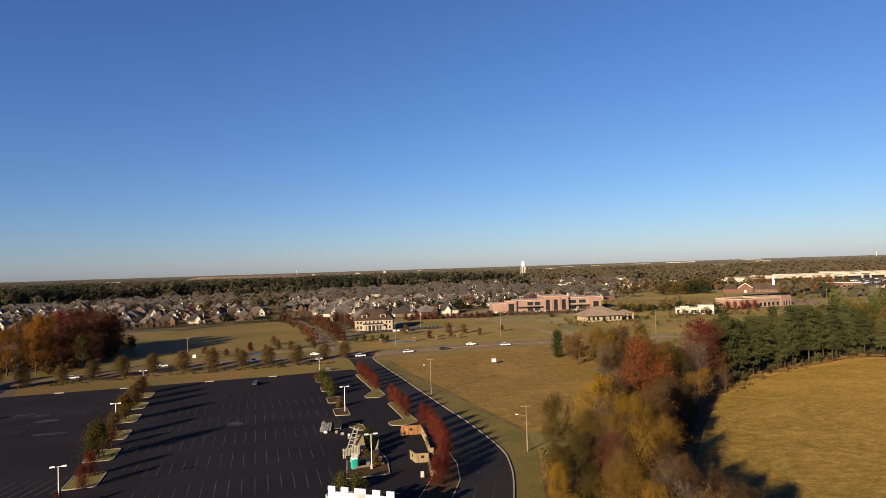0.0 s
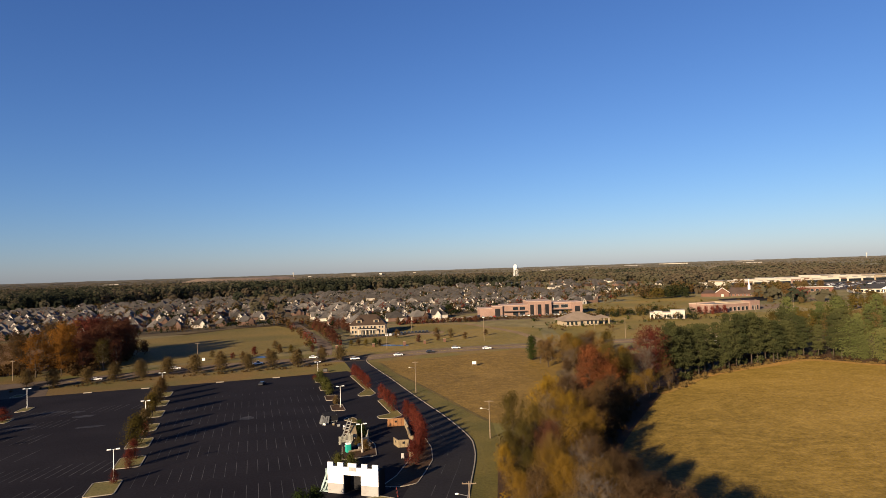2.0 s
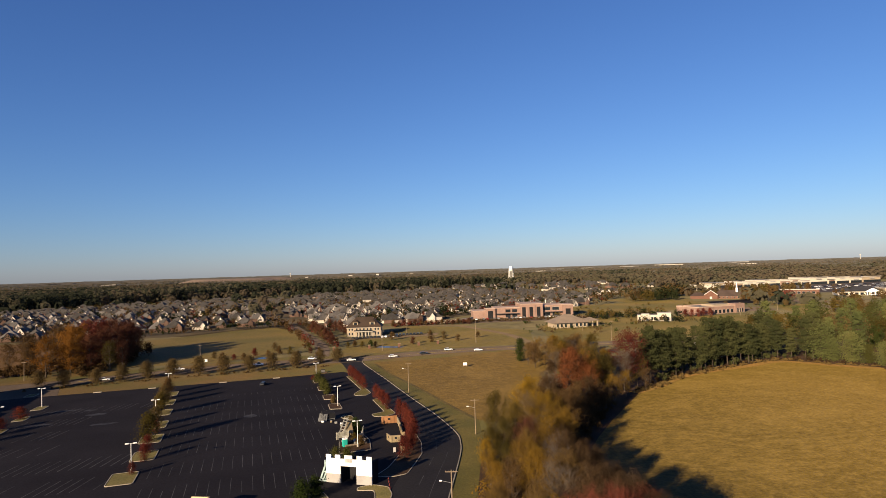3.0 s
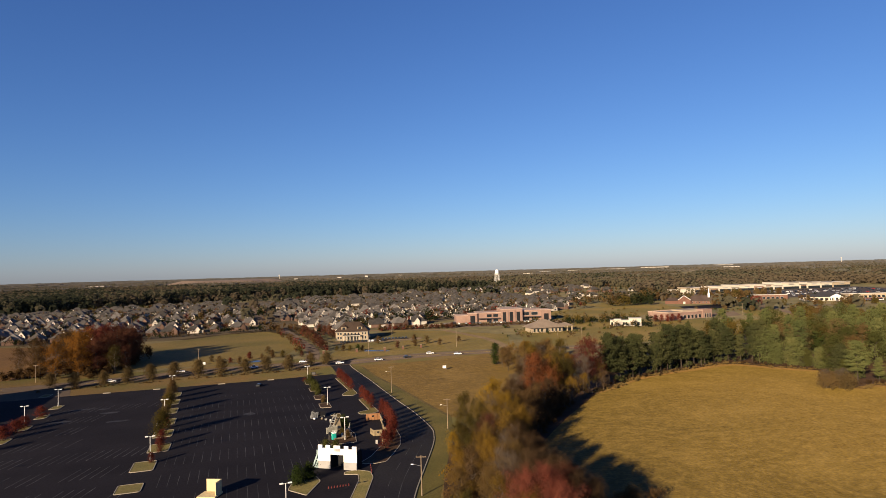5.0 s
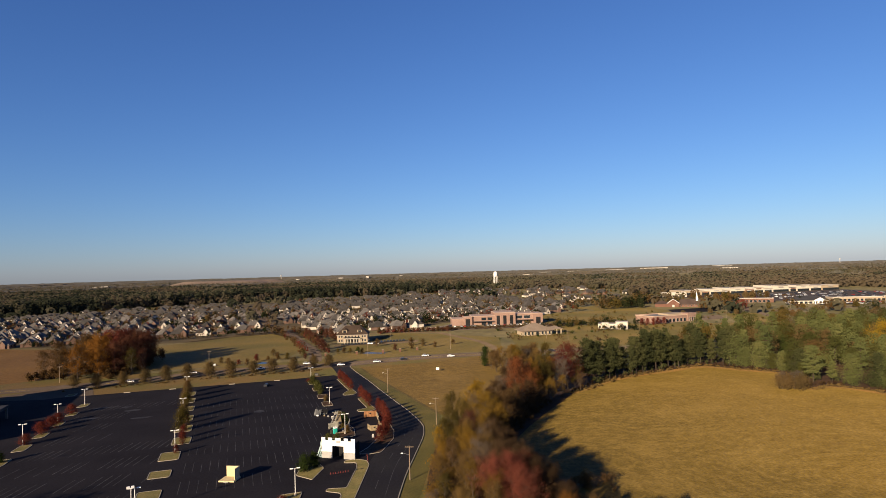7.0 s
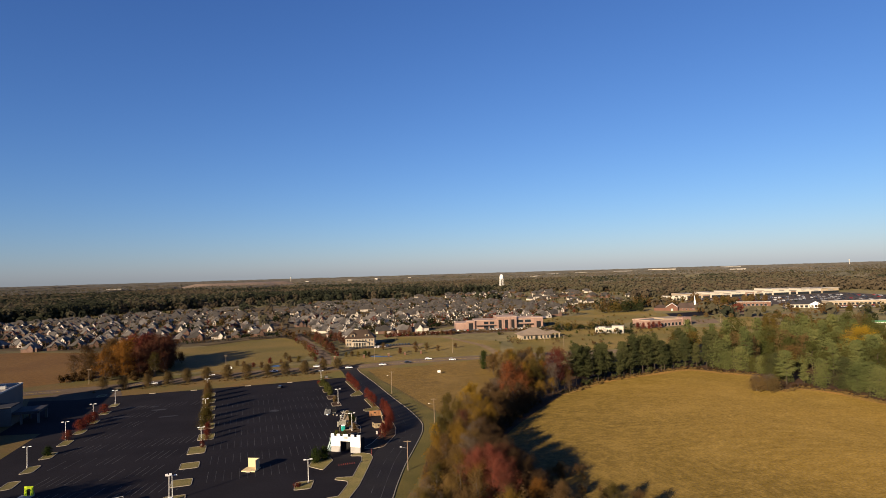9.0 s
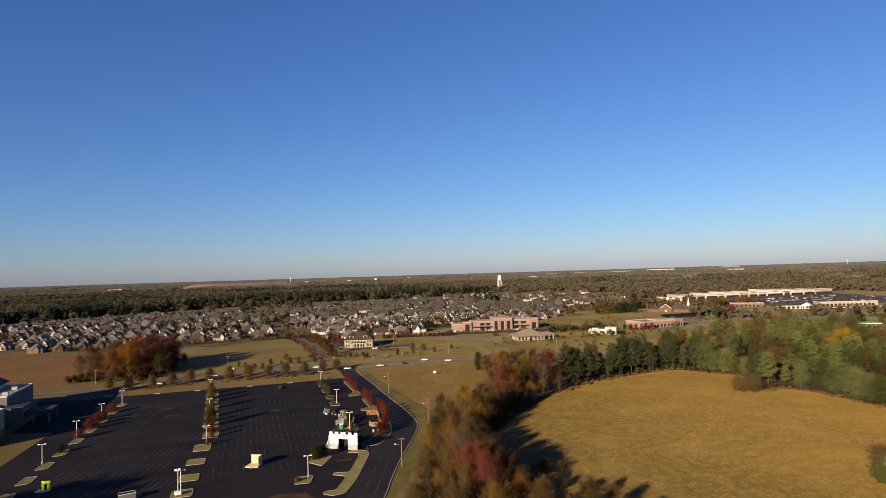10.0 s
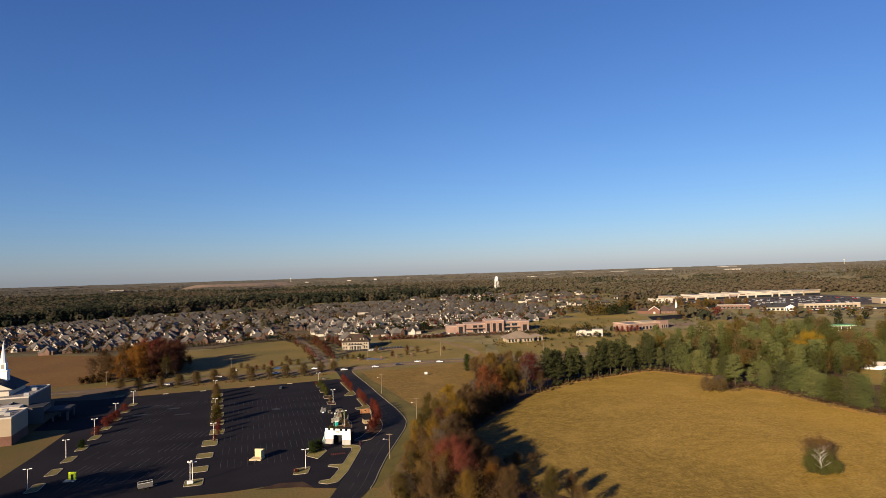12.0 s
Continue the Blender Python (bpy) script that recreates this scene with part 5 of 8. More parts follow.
# the grove behind the main road
grove_rng = random.Random(33)
for x, y, h, leaves, kind in (
    (-176, 288, 14, LEAF_GOLD, "big"), (-186, 284, 16, LEAF_ORANGE, "big"), (-196, 287, 14, LEAF_ORANGE, "big"), (-170, 296, 15, LEAF_BROWN, "big"), (-180, 300, 18, LEAF_RED, "big"),
    (-168, 306, 17, LEAF_RED, "big"), (-163, 318, 16, LEAF_RED, "big"), (-176, 316, 19, LEAF_RED, "big"), (-188, 310, 18, LEAF_BROWN, "big"), (-166, 330, 17, LEAF_RED, "big"),
    (-178, 336, 18, LEAF_RED, "big"), (-190, 328, 18, LEAF_RED, "big"), (-172, 346, 16, LEAF_RED, "big"), (-204, 300, 14, LEAF_BROWN, "sparse"), (-212, 294, 13, LEAF_BROWN, "sparse"),
    (-200, 318, 17, LEAF_ORANGE, "big"), (-214, 312, 15, LEAF_BROWN, "sparse"), (-160, 296, 12, LEAF_OLIVE, "sparse"), (-158, 305, 11, LEAF_BROWN, "sparse"),
    (-205, 336, 16, LEAF_BROWN, "big"), (-190, 344, 17, LEAF_RED, "big"), (-182, 355, 15, LEAF_RED, "big"),
):
    leaves = LEAF_BROWN if x < -190 else LEAF_AMBER if x < -171 and y < 314 else LEAF_OLIVE if y < 290 else leaves if leaves == LEAF_OLIVE else LEAF_ROSE if x > -172 or y > 335 else LEAF_RED
    tree("mid" if kind == "big" else kind, x - 10, y, h * 1.36, leaves, {LEAF_RED: "dense tree with dark red autumn leaves", LEAF_ROSE: "dense tree with faded rosy red leaves", LEAF_AMBER: "tree with amber orange leaves", LEAF_BROWN: "tree with thin brown leaves", LEAF_OLIVE: "tree with olive leaves"}[leaves], group="grove of autumn trees", wide=1.0)
thicket("undergrowth", "russet undergrowth below the grove", [(grove_rng.uniform(-226, -168), grove_rng.uniform(282, 335), grove_rng.uniform(3, 6), 6) for _ in range(50)], LEAF_BROWN, grove_rng, 110)
# dark growth added to fill the grove's shade and thicken its shadow
thicket("undergrowth", "tall dark russet growth inside the grove", [(grove_rng.uniform(-200, -174), grove_rng.uniform(300, 356), grove_rng.uniform(5, 9), 7) for _ in range(44)], LEAF_SHADETONE, grove_rng, 200, size=(0.04, 0.09))

# row of street trees between car park and main road
for x, y, h in ((-186, 262, 8), (-172, 259, 8.5), (-160, 264, 8), (-149, 267, 9), (-140, 273, 9.5), (-129, 277, 9.5), (-117, 279, 10), (-105, 280, 10), (-93, 283, 9), (-82, 286, 9.5), (-70, 288, 9.5), (-60, 300, 8), (-51, 301, 8.5)):
    tree("street", x, y, h * 0.9, LEAF_STREET, "small street tree with dull olive-brown leaves", group="street trees by the main road", wide=1.4)
# low bushes that partly stand in for the street trees' shadow strips
hedge = []
for i in range(120):
    x = -185 + i * 1.1
    y = np.interp(x, [-185, -130, -60, -50], [250, 271, 288, 291]) + grove_rng.uniform(-1.4, 1.4)
    h = grove_rng.uniform(0.6, 1.3)
    if grove_rng.random() < 0.55:
        continue
    hedge.append((x, y, h, h * 1.7))
thicket("hedge", "low brown bushes on the verge, partly standing in for shadows", hedge, LEAF_BROWN, grove_rng, 40, size=(0.08, 0.16))
# red rows by the entrance road
RED_ROW = "red trees along the entrance road"
for i in range(6):
    x, y = lot(79.6, 140.5 + i * 6.9)
    tree("maple", x, y, 5.6, LEAF_MAPLE, "small upright tree with crimson leaves", group=RED_ROW)
for i in range(4):
    x, y = lot(80.8, 99.5 + i * 6.8)
    tree("maple", x, y, 5.7, LEAF_MAPLE, "small upright tree with crimson leaves", group=RED_ROW)
for u, v in ((82.0, 86), (82.2, 79.5), (81.6, 73.5), (81.0, 67.5), (80.2, 61.5), (79.0, 56), (77.2, 51), (75.2, 46), (72.6, 41)):
    x, y = lot(u, v)
    tree("maple", x, y, 6.3, LEAF_MAPLE, "dense upright tree with crimson leaves", group=RED_ROW, wide=1.0)
# trees on the car park's islands
ISLE = "trees on the car park islands"
for u, v, h, kind, leaves, label in (
    (4.8, 88, 9.0, "street", LEAF_OLIVE, "olive-brown tree on a car park island"), (4.0, 108, 6.5, "street", LEAF_STREET, "olive-brown tree on a car park island"),
    (3.2, 127, 8.0, "street", LEAF_OLIVE, "olive-brown tree on a car park island"), (2.0, 146, 7.2, "street", LEAF_STREET, "olive-brown tree on a car park island"),
    (1.5, 158, 7.0, "street", LEAF_BROWN, "brown tree on a car park island"), (0.6, 171, 6.5, "street", LEAF_BROWN, "brown tree on a car park island"), (6.2, 75, 5.2, "maple", LEAF_MAPLE, "small red tree on a car park island"),
    (6.5, 67, 4.6, "maple", LEAF_MAPLE, "small red tree on a car park island"), (5.4, 55, 3.4, "maple", LEAF_RED, "thin red sapling on a car park island"), (5.2, 99, 4.5, "maple", LEAF_RED, "small russet tree on a car park island"),
    (-45.2, 141, 4.6, "maple", LEAF_MAPLE, "small red tree at the car park's edge"), (-46.2, 124, 4.4, "maple", LEAF_MAPLE, "small red tree at the car park's edge"), (-46.8, 116, 5.0, "maple", LEAF_MAPLE, "small red tree at the car park's edge"),
    (-47.5, 106, 5.0, "maple", LEAF_MAPLE, "small red tree at the car park's edge"), (-48.4, 90, 4.2, "maple", LEAF_RED, "small russet tree at the car park's edge"), (-49.6, 68, 3.6, "conifer", LEAF_GREEN, "rounded green shrub at the car park's edge"),
    (63.4, 165, 5.0, "conifer", LEAF_IVY, "rounded green tree on a shrub island"), (63.8, 146, 4.8, "conifer", LEAF_IVY, "rounded green tree on a shrub island"), (63.9, 138, 4.4, "conifer", LEAF_IVY, "rounded green tree on a shrub island"),
    (64.2, 155, 4.0, "conifer", LEAF_IVY, "rounded green shrub on an island"), (64.4, 119, 3.0, "conifer", LEAF_STREET, "low brown-green shrub on an island"),
    (44.6, 19.0, 5.0, "conifer", LEAF_GREEN, "rounded green tree beside the castle gate"), (47.6, 21.6, 4.6, "conifer", LEAF_GREEN, "rounded green tree beside the castle gate"),
    (55.5, 46.5, 3.6, "conifer", LEAF_IVY, "broad olive-green bush behind the castle gate"), (58.5, 45.5, 3.4, "conifer", LEAF_IVY, "broad olive-green bush behind the castle gate"),
    (65.2, 71, 4.0, "conifer", LEAF_GREEN, "green tree among the stage scenery"), (65.6, 77, 3.6, "conifer", LEAF_GREEN, "green tree among the stage scenery"), (64.2, 58.5, 2.8, "conifer", LEAF_BROWN, "low brown bush among the stage scenery"), (63.0, 62.5, 2.4, "conifer", LEAF_OLIVE, "low olive bush among the stage scenery"),
    (36.5, -3.6, 1.6, "shrub", LEAF_RED, "small red shrub by a lamp post"), (62.5, 175, 2.2, "shrub", LEAF_MAPLE, "small red shrub on a shrub island"),
):
    x, y = lot(u, v)
    tree(kind, x, y, h, leaves, label, group=ISLE, wide=1.25 if kind == "conifer" else 2.0 if kind == "maple" and u < 0 else 1.15)
# unseen tall trees added south-west to cast the shadow across the car park
for x, y, h in ((-153, 20, 20), (-146, 27, 20), (-139, 31, 20), (-131, 34, 20), (-123, 35, 20), (-116, 28, 19)):
    tree("big", x, y, h, LEAF_BROWN, "unseen tall tree added to cast shade on the car park", wide=1.2)
# mixed woods behind the pines
back = {LEAF_OLIVE: [], LEAF_PINE: [], LEAF_BROWN: [], LEAF_GREEN: []}
for i in range(330):
    x, y = pine_rng.uniform(95, 480), pine_rng.uniform(150, 395)
    if y < 262 + 0.3 * (x - 110) and x < 190 or (x - 190) * 1.05 + (y - 262) * 0.9 < 22 and x >= 190 or y > 285 + 0.45 * (x - 90) or not off_lawn(x, y, 17) or not off_road(x, y):
        continue
    h = pine_rng.uniform(9, 15)
    back[pine_rng.choice((LEAF_OLIVE, LEAF_PINE, LEAF_PINE, LEAF_GREEN, LEAF_BROWN))].append((x, y, h, h * pine_rng.uniform(0.55, 0.75)))
for leaves, spots_ in back.items():
    thicket("woods", "mixed woodland crowns behind the pines", spots_, leaves, pine_rng, 420, 0.1, (0.025, 0.055))

# ---- buildings ----
def windows_row(parent, xs, y, z0, z1, w, depth=0.12, material=None, name="window", frame_mat=None):
    """Windows in a wall that faces -y: each a dark pane set in a slim frame."""
    for x in xs:
        fr = part(name, Shape().box(x - w / 2 - 0.12, x + w / 2 + 0.12, y - depth * 0.6, y + 0.05, z0 - 0.12, z1 + 0.12), frame_mat or TRIM, parent)
        part("pane", Shape().box(x - w / 2, x + w / 2, y - depth, y - depth * 0.55, z0, z1), material or GLASS, fr)


def castle_gate():
    """The white stage castle: a crenellated front with a square gateway, thin returns and timber braces behind."""
    ax, ay, bx, by = -23.7, 115.6, -12.5, 111.8
    w = math.hypot(bx - ax, by - ay)
    t = thing("castle_gate", "white painted stage castle gate with battlements", "stage set", pose(ax, ay, 0.05, 0, 0, math.degrees(math.atan2(by - ay, bx - ax))))
    h, o0, o1, oh = 5.65, 3.75, 7.85, 4.0
    wall = Shape()
    wall.box(0, o0, 0, 0.3, 2.1, h).box(o1, w, 0, 0.3, 2.1, h).box(o0, o1, 0, 0.3, oh, h)
    for a, b in ((0.0, 0.107), (0.2, 0.312), (0.41, 0.575), (0.678, 0.79), (0.886, 1.0)):
        wall.box(a * w, b * w, 0, 0.3, h, h + 0.85)
    part("wall", wall, WHITE_PAINT, t)
    for a, b in ((0.0, o0), (o1, w)):
        base = part("base", Shape().box(a + 0.02, b - 0.02, -0.03, 0.3, 0, 2.1), BASE_PAINT, t)
        for r in range(4):
            z = 0.08 + r * 0.5
            part("block", Shape().box(a + 0.1 + (0.15 if r % 2 else 0), b - 0.1, -0.06, -0.03, z, z + 0.44), BASE_PAINT, base)
    part("sign", Shape().box(w / 2 - 0.85, w / 2 + 0.85, -0.08, 0.0, h - 0.75, h + 0.1), GREY_BLOCK, t, "plain grey board over the gateway")
    part("return_wall", Shape().box(0, 0.2, 0.3, 3.2, 0, h - 0.6), GREY_TIMBER, t)
    # right return is near-black, the left one grey timber
    part("return_wall", Shape().box(w - 0.2, w, 0.3, 3.2, 0, h - 0.6), DARK, t, "dark side panel")
    part("return_wall", Shape().box(o0 - 0.1, o0 + 0.1, 0.3, 3.0, 0, oh), DARK, t)
    part("return_wall", Shape().box(o1 - 0.1, o1 + 0.1, 0.3, 3.0, 0, oh), DARK, t)
    part("backdrop", Shape().box(o0 - 0.1, o1 + 0.1, 3.0, 3.1, 0, oh), DARK, t, "dark panel behind the gateway")
    for x0, x1 in ((0, o0), (o1, w)):
        fr = Shape()
        for z in (0.1, h - 0.5):
            for p, q in (((x0, 0.3, z), (x0, 3.2, z)), ((x1, 0.3, z), (x1, 3.2, z)), ((x0, 3.2, z), (x1, 3.2, z))):
                fr.beam(p, q, 0.09)
        for x in (x0, x1):
            fr.beam((x, 3.2, 0), (x, 3.2, h - 0.5), 0.09)
        part("frame", fr, DARK, t, "black tubular frame")
    for y in (0.4, 1.6, 2.8):
        part("brace", Shape().beam((-1.9, y, 0), (0, y, 4.8), 0.4).beam((-1.9, y, 0.15), (0, y, 0.15), 0.35).beam((-1.1, y, 0.1), (-0.1, y, 2.5), 0.34).beam((-0.9, y, 2.3), (0, y, 2.3), 0.3).beam((-0.45, y, 3.6), (-0.45, y, 5.0), 0.34), PALE_TEAL, t)
    part("brace_panel", Shape().add([(-1.7, 0.4, 0.4), (-1.7, 2.8, 0.4), (-0.3, 2.8, 3.9), (-0.3, 0.4, 3.9)], [(0, 1, 2, 3)]), PALE_TEAL, t)
    return t


castle_gate()


def stage_ruin():
    """Stage scenery left standing: a leaning ladder truss, slatted cream fencing, a clay-coloured wall, grey flats and a log edging."""
    rng = random.Random(4)
    t = thing("stage_ruin", "weathered grey stage scenery with a leaning truss and slatted fence", "stage set", on_lot(62.2, 67, 0, 0.16))
    part("platform", Shape().chamfered(-3.4, 2.4, -7.5, -1.2, 0, 0.55, 0.08), DARK, t, "dark stage platform")
    truss = part("truss", Shape().beam((-3.4, 0.2, 0.5), (-0.6, 3.0, 5.8), 0.2).beam((-2.1, -0.2, 0.5), (0.2, 2.4, 5.6), 0.2), GREY_TIMBER, t)
    for i in range(7):
        f = (i + 0.6) / 7.4
        part("rung", Shape().beam((-3.4 + 2.8 * f, 0.2 + 2.8 * f, 0.5 + 5.3 * f), (-2.1 + 2.3 * f, -0.2 + 2.6 * f, 0.5 + 5.1 * f), 0.14), GREY_TIMBER, truss)
    part("prop", Shape().beam((-0.4, 2.8, 5.4), (1.0, 4.8, 0.2), 0.18).beam((-2.4, 1.0, 2.6), (-1.0, 3.6, 0.2), 0.16), GREY_TIMBER, t)
    for i in range(11):
        x, h = -4.0 + i * 0.36, rng.uniform(2.0, 2.7)
        part("slat", Shape().box(x, x + 0.26, -1.2 + 0.10 * i, -1.1 + 0.10 * i, 0.0, h), SLAT, t)
    part("fence_rail", Shape().beam((-4.1, -1.02, 0.6), (-0.1, 0.06, 0.6), 0.1).beam((-4.1, -1.02, 1.8), (-0.1, 0.06, 1.8), 0.1), SLAT, t)
    part("back_wall", Shape().add([(-1.2, 0.4, 1.2), (1.4, 0.9, 1.2), (1.2, 2.8, 3.9), (-0.6, 2.6, 3.9), (-1.2, 0.55, 1.1), (1.4, 1.05, 1.1), (1.2, 2.95, 3.8), (-0.6, 2.75, 3.8)], [(0, 1, 2, 3), (7, 6, 5, 4), (0, 4, 5, 1), (1, 5, 6, 2), (2, 6, 7, 3), (3, 7, 4, 0)]), TAN_SET, t, "tan painted sloping panel")
    part("panel_stud", Shape().beam((-1.0, 0.6, 0), (-1.0, 0.6, 1.3), 0.12).beam((1.2, 1.0, 0), (1.2, 1.0, 1.3), 0.12).beam((0.9, 2.9, 0), (0.9, 2.9, 3.8), 0.12), SLAT, t)
    for i in range(8):
        part("slat", Shape().box(3.6 + 0.12 * i, 3.7 + 0.12 * i, -1.8 + i * 0.4, -1.52 + i * 0.4, 0, rng.uniform(1.6, 2.8)), SLAT, t)
    for i, (x, y, turn, w, h) in enumerate(((4.6, 1.6, 80, 2.0, 2.4), (3.0, -3.4, 35, 2.0, 1.8), (-1.6, -2.6, -12, 1.6, 1.4))):
        m = pose(x, y, 0, 0, 0, turn)
        flat = Shape().merge(Shape().box(-w / 2, w / 2, -0.05, 0.05, 0, h), m)
        part("flat", flat, GREY_TIMBER, t)
        part("flat_brace", Shape().merge(Shape().beam((-w * 0.3, 0.05, h * 0.85), (-w * 0.3, 0.9, 0), 0.1).beam((w * 0.3, 0.05, h * 0.85), (w * 0.3, 0.9, 0), 0.1), m), GREY_TIMBER, t)
    for i in range(9):
        x = -2.6 + i * 0.72
        part("log", Shape().tube((x, -9.6 + 0.12 * i, 0.28), (x + 0.66, -9.5 + 0.12 * i, 0.28), 0.26 + 0.05 * rng.random(), 0.26, 8), POLE_WOOD, t)
    for i in range(6):
        x, y = rng.uniform(-3, 4), rng.uniform(-8.5, -4.5)
        part("prop_box", Shape().merge(Shape().chamfered(-0.35, 0.35, -0.3, 0.3, 0, rng.uniform(0.4, 0.9), 0.04), pose(x, y, 0.55 if -3.2 < x < 2.2 and y > -7.3 else 0, 0, 0, rng.uniform(0, 90))), (GREY_TIMBER, TAN_SET, GREY_BLOCK)[i % 3], t)
    return t


stage_ruin()


def bleacher(u, v, turn):
    t = thing("stage_bleacher", "stacked stage frames under a dark tarpaulin with leaning grey boards", "stage set", on_lot(u, v, turn))
    for x in (-1.6, 0.2, 2.0):
        part("post", Shape().beam((x, -1.0, 0), (x, -0.9, 2.3), 0.16).beam((x, 1.4, 0), (x, 1.3, 2.9), 0.16), GREY_TIMBER, t)
    cover = [(-1.8, -1.1, 2.35), (2.3, -1.15, 2.2), (2.4, 1.5, 2.9), (-1.7, 1.5, 3.0)]
    part("tarpaulin", Shape().add(cover + [(x * 1.04, y * 1.08, 0.5 + 0.12 * i) for i, (x, y, z) in enumerate(cover)], [(0, 1, 2, 3), (1, 0, 4, 5), (2, 1, 5, 6), (3, 2, 6, 7), (0, 3, 7, 4)]), DARK, t)
    for i, (x, y, lean) in enumerate(((-2.6, -1.4, 0.9), (-2.0, -1.7, 0.8), (-2.9, -0.4, 0.9), (-1.2, -1.7, 0.6), (-2.8, 0.6, 0.8))):
        part("board", Shape().add([(x - 0.35, y, 0), (x + 0.25, y - 0.15, 0), (x + 0.25 + lean, y + 0.35, 2.3), (x - 0.3 + lean, y + 0.45, 2.3), (x - 0.3, y + 0.1, 0), (x + 0.3, y - 0.05, 0), (x + 0.3 + lean, y + 0.45, 2.3), (x - 0.25 + lean, y + 0.55, 2.3)], [(0, 1, 2, 3), (7, 6, 5, 4), (0, 4, 5, 1), (1, 5, 6, 2), (2, 6, 7, 3), (3, 7, 4, 0)]), WEATHERED, t)
    for z in (0.5, 1.3):
        part("rail", Shape().beam((-2.2, -1.1, z), (2.2, -1.1, z), 0.14), GREY_TIMBER, t)


bleacher(58.8, 92.5, 12)
for i, (u, v) in enumerate(((60.8, 86.5), (62.4, 84.4), (59.6, 88.8), (62.0, 82.0), (57.0, 90))):
    t = thing("crate", "small pale prop crate on the asphalt", "crate", on_lot(u, v, i * 37))
    part("body", Shape().chamfered(-0.4, 0.4, -0.3, 0.3, 0, 0.5 + 0.1 * (i % 2), 0.03), (GREY_TIMBER, WHITE_PAINT, TAN_SET)[i % 3], t)
    part("lid", Shape().chamfered(-0.43, 0.43, -0.33, 0.33, 0.5 + 0.1 * (i % 2), 0.58 + 0.1 * (i % 2), 0.02), GREY_TIMBER, t)


def stage_wall(p, q, h, mat, label):
    """A painted flat with a cap, buttress feet and a dark slab for a window niche."""
    ax, ay = lot(*p)
    bx, by = lot(*q)
    w = math.hypot(bx - ax, by - ay)
    t = thing("stage_wall", label, "stage set", pose(ax, ay, 0.05, 0, 0, math.degrees(math.atan2(by - ay, bx - ax))), "stage village walls")
    part("panel", Shape().box(0, w, 0, 0.25, 0, h), mat, t)
    part("cap", Shape().chamfered(-0.06, w + 0.06, -0.06, 0.31, h, h + 0.16, 0.04), mat, t)
    # slab on the panel; the niche's shade is only its colour
    part("niche", Shape().box(w * 0.42, w * 0.42 + 0.7, -0.02, 0.0, h * 0.5, h * 0.5 + 0.6), DARK, t)
    part("buttress", Shape().box(-0.02, 0.34, 0.25, 1.1, 0, h * 0.7), mat, t)
    part("buttress", Shape().box(w - 0.34, w + 0.02, 0.25, 1.1, 0, h * 0.7), mat, t)
    for k in range(int(w / 1.2)):
        part("panel_joint", Shape().box(0.55 + k * 1.2, 0.6 + k * 1.2, -0.012, 0.0, 0.05, h - 0.1), DARK, t)
    return t


stage_wall((74.6, 79.3), (79.6, 79.0), 2.2, ORANGE_SET, "clay-brown painted stage wall")
stage_wall((79.6, 79.0), (78.6, 71.0), 1.7, CREAM_SET, "clay-brown painted stage wall")
stage_wall((78.4, 70.6), (77.2, 63.0), 1.5, TAN_SET, "tan painted stage wall, partly broken")
stage_wall((72.6, 57.0), (75.4, 56.5), 1.8, TAN_SET, "tan painted front of a stage hut")
stage_wall((72.2, 60.6), (72.6, 57.0), 1.7, TAN_SET, "tan painted side of a stage hut")
t = thing("stage_flat", "small plain pale grey stage panel standing alone", "stage set", on_lot(71.2, 47.4, -20))
part("board", Shape().chamfered(0, 0.7, 0, 0.12, 0.1, 1.3, 0.02), GREY_BLOCK, t)
for x_ in (0.08, 0.67):
    part("prop", Shape().beam((x_, 0.12, 1.1), (x_, 0.8, 0.03), 0.06), GREY_BLOCK, t)
    part("foot", Shape().box(x_ - 0.05, x_ + 0.05, -0.1, 0.85, 0, 0.1), GREY_BLOCK, t)
stage_wall((74.6, 53.8), (73.4, 48.0), 1.6, TAN_SET, "low tan stage wall, broken off")

t = thing("portable_toilet", "teal plastic portable toilet with a pale roof", "portable toilet", on_lot(59.6, 58.2, 10))
part("cabin", Shape().box(-0.6, 0.6, -0.6, 0.6, 0.08, 2.15), TEAL, t)
part("door", Shape().box(-0.42, 0.42, -0.65, -0.6, 0.18, 2.0), TEAL, t)
part("roof", Shape().chamfered(-0.64, 0.64, -0.64, 0.64, 2.15, 2.4, 0.14), WHITE_PAINT, t)
part("skid", Shape().box(-0.62, 0.62, -0.62, 0.62, 0, 0.08), DARK, t)
part("vent_pipe", Shape().tube((0.5, 0.5, 2.2), (0.5, 0.5, 2.7), 0.05, 0.05, 8), WHITE_PAINT, t)

# cream three-sided booth on the asphalt
t = thing("stage_booth", "cream three-sided stage booth on a low platform", "stage set", on_lot(23.2, 19.6, -26, 0.05, 0.86))
part("platform", Shape().chamfered(-2.9, 2.7, -2.6, 2.2, 0, 0.45, 0.05), CREAM, t)
part("back_wall", Shape().box(-2.2, 2.4, 1.9, 2.1, 0.45, 3.9), CREAM, t)
part("side_wall", Shape().box(2.2, 2.4, -1.4, 1.9, 0.45, 3.9), CREAM, t)
part("top_rail", Shape().box(-2.25, 2.5, 1.85, 2.15, 3.9, 4.05).box(2.15, 2.5, -1.5, 1.85, 3.9, 4.05), CREAM, t)
part("brace", Shape().beam((-1.2, 3.4, 0), (-1.2, 2.1, 2.8), 0.12).beam((1.2, 3.4, 0), (1.2, 2.1, 2.8), 0.12), GREY_TIMBER, t)
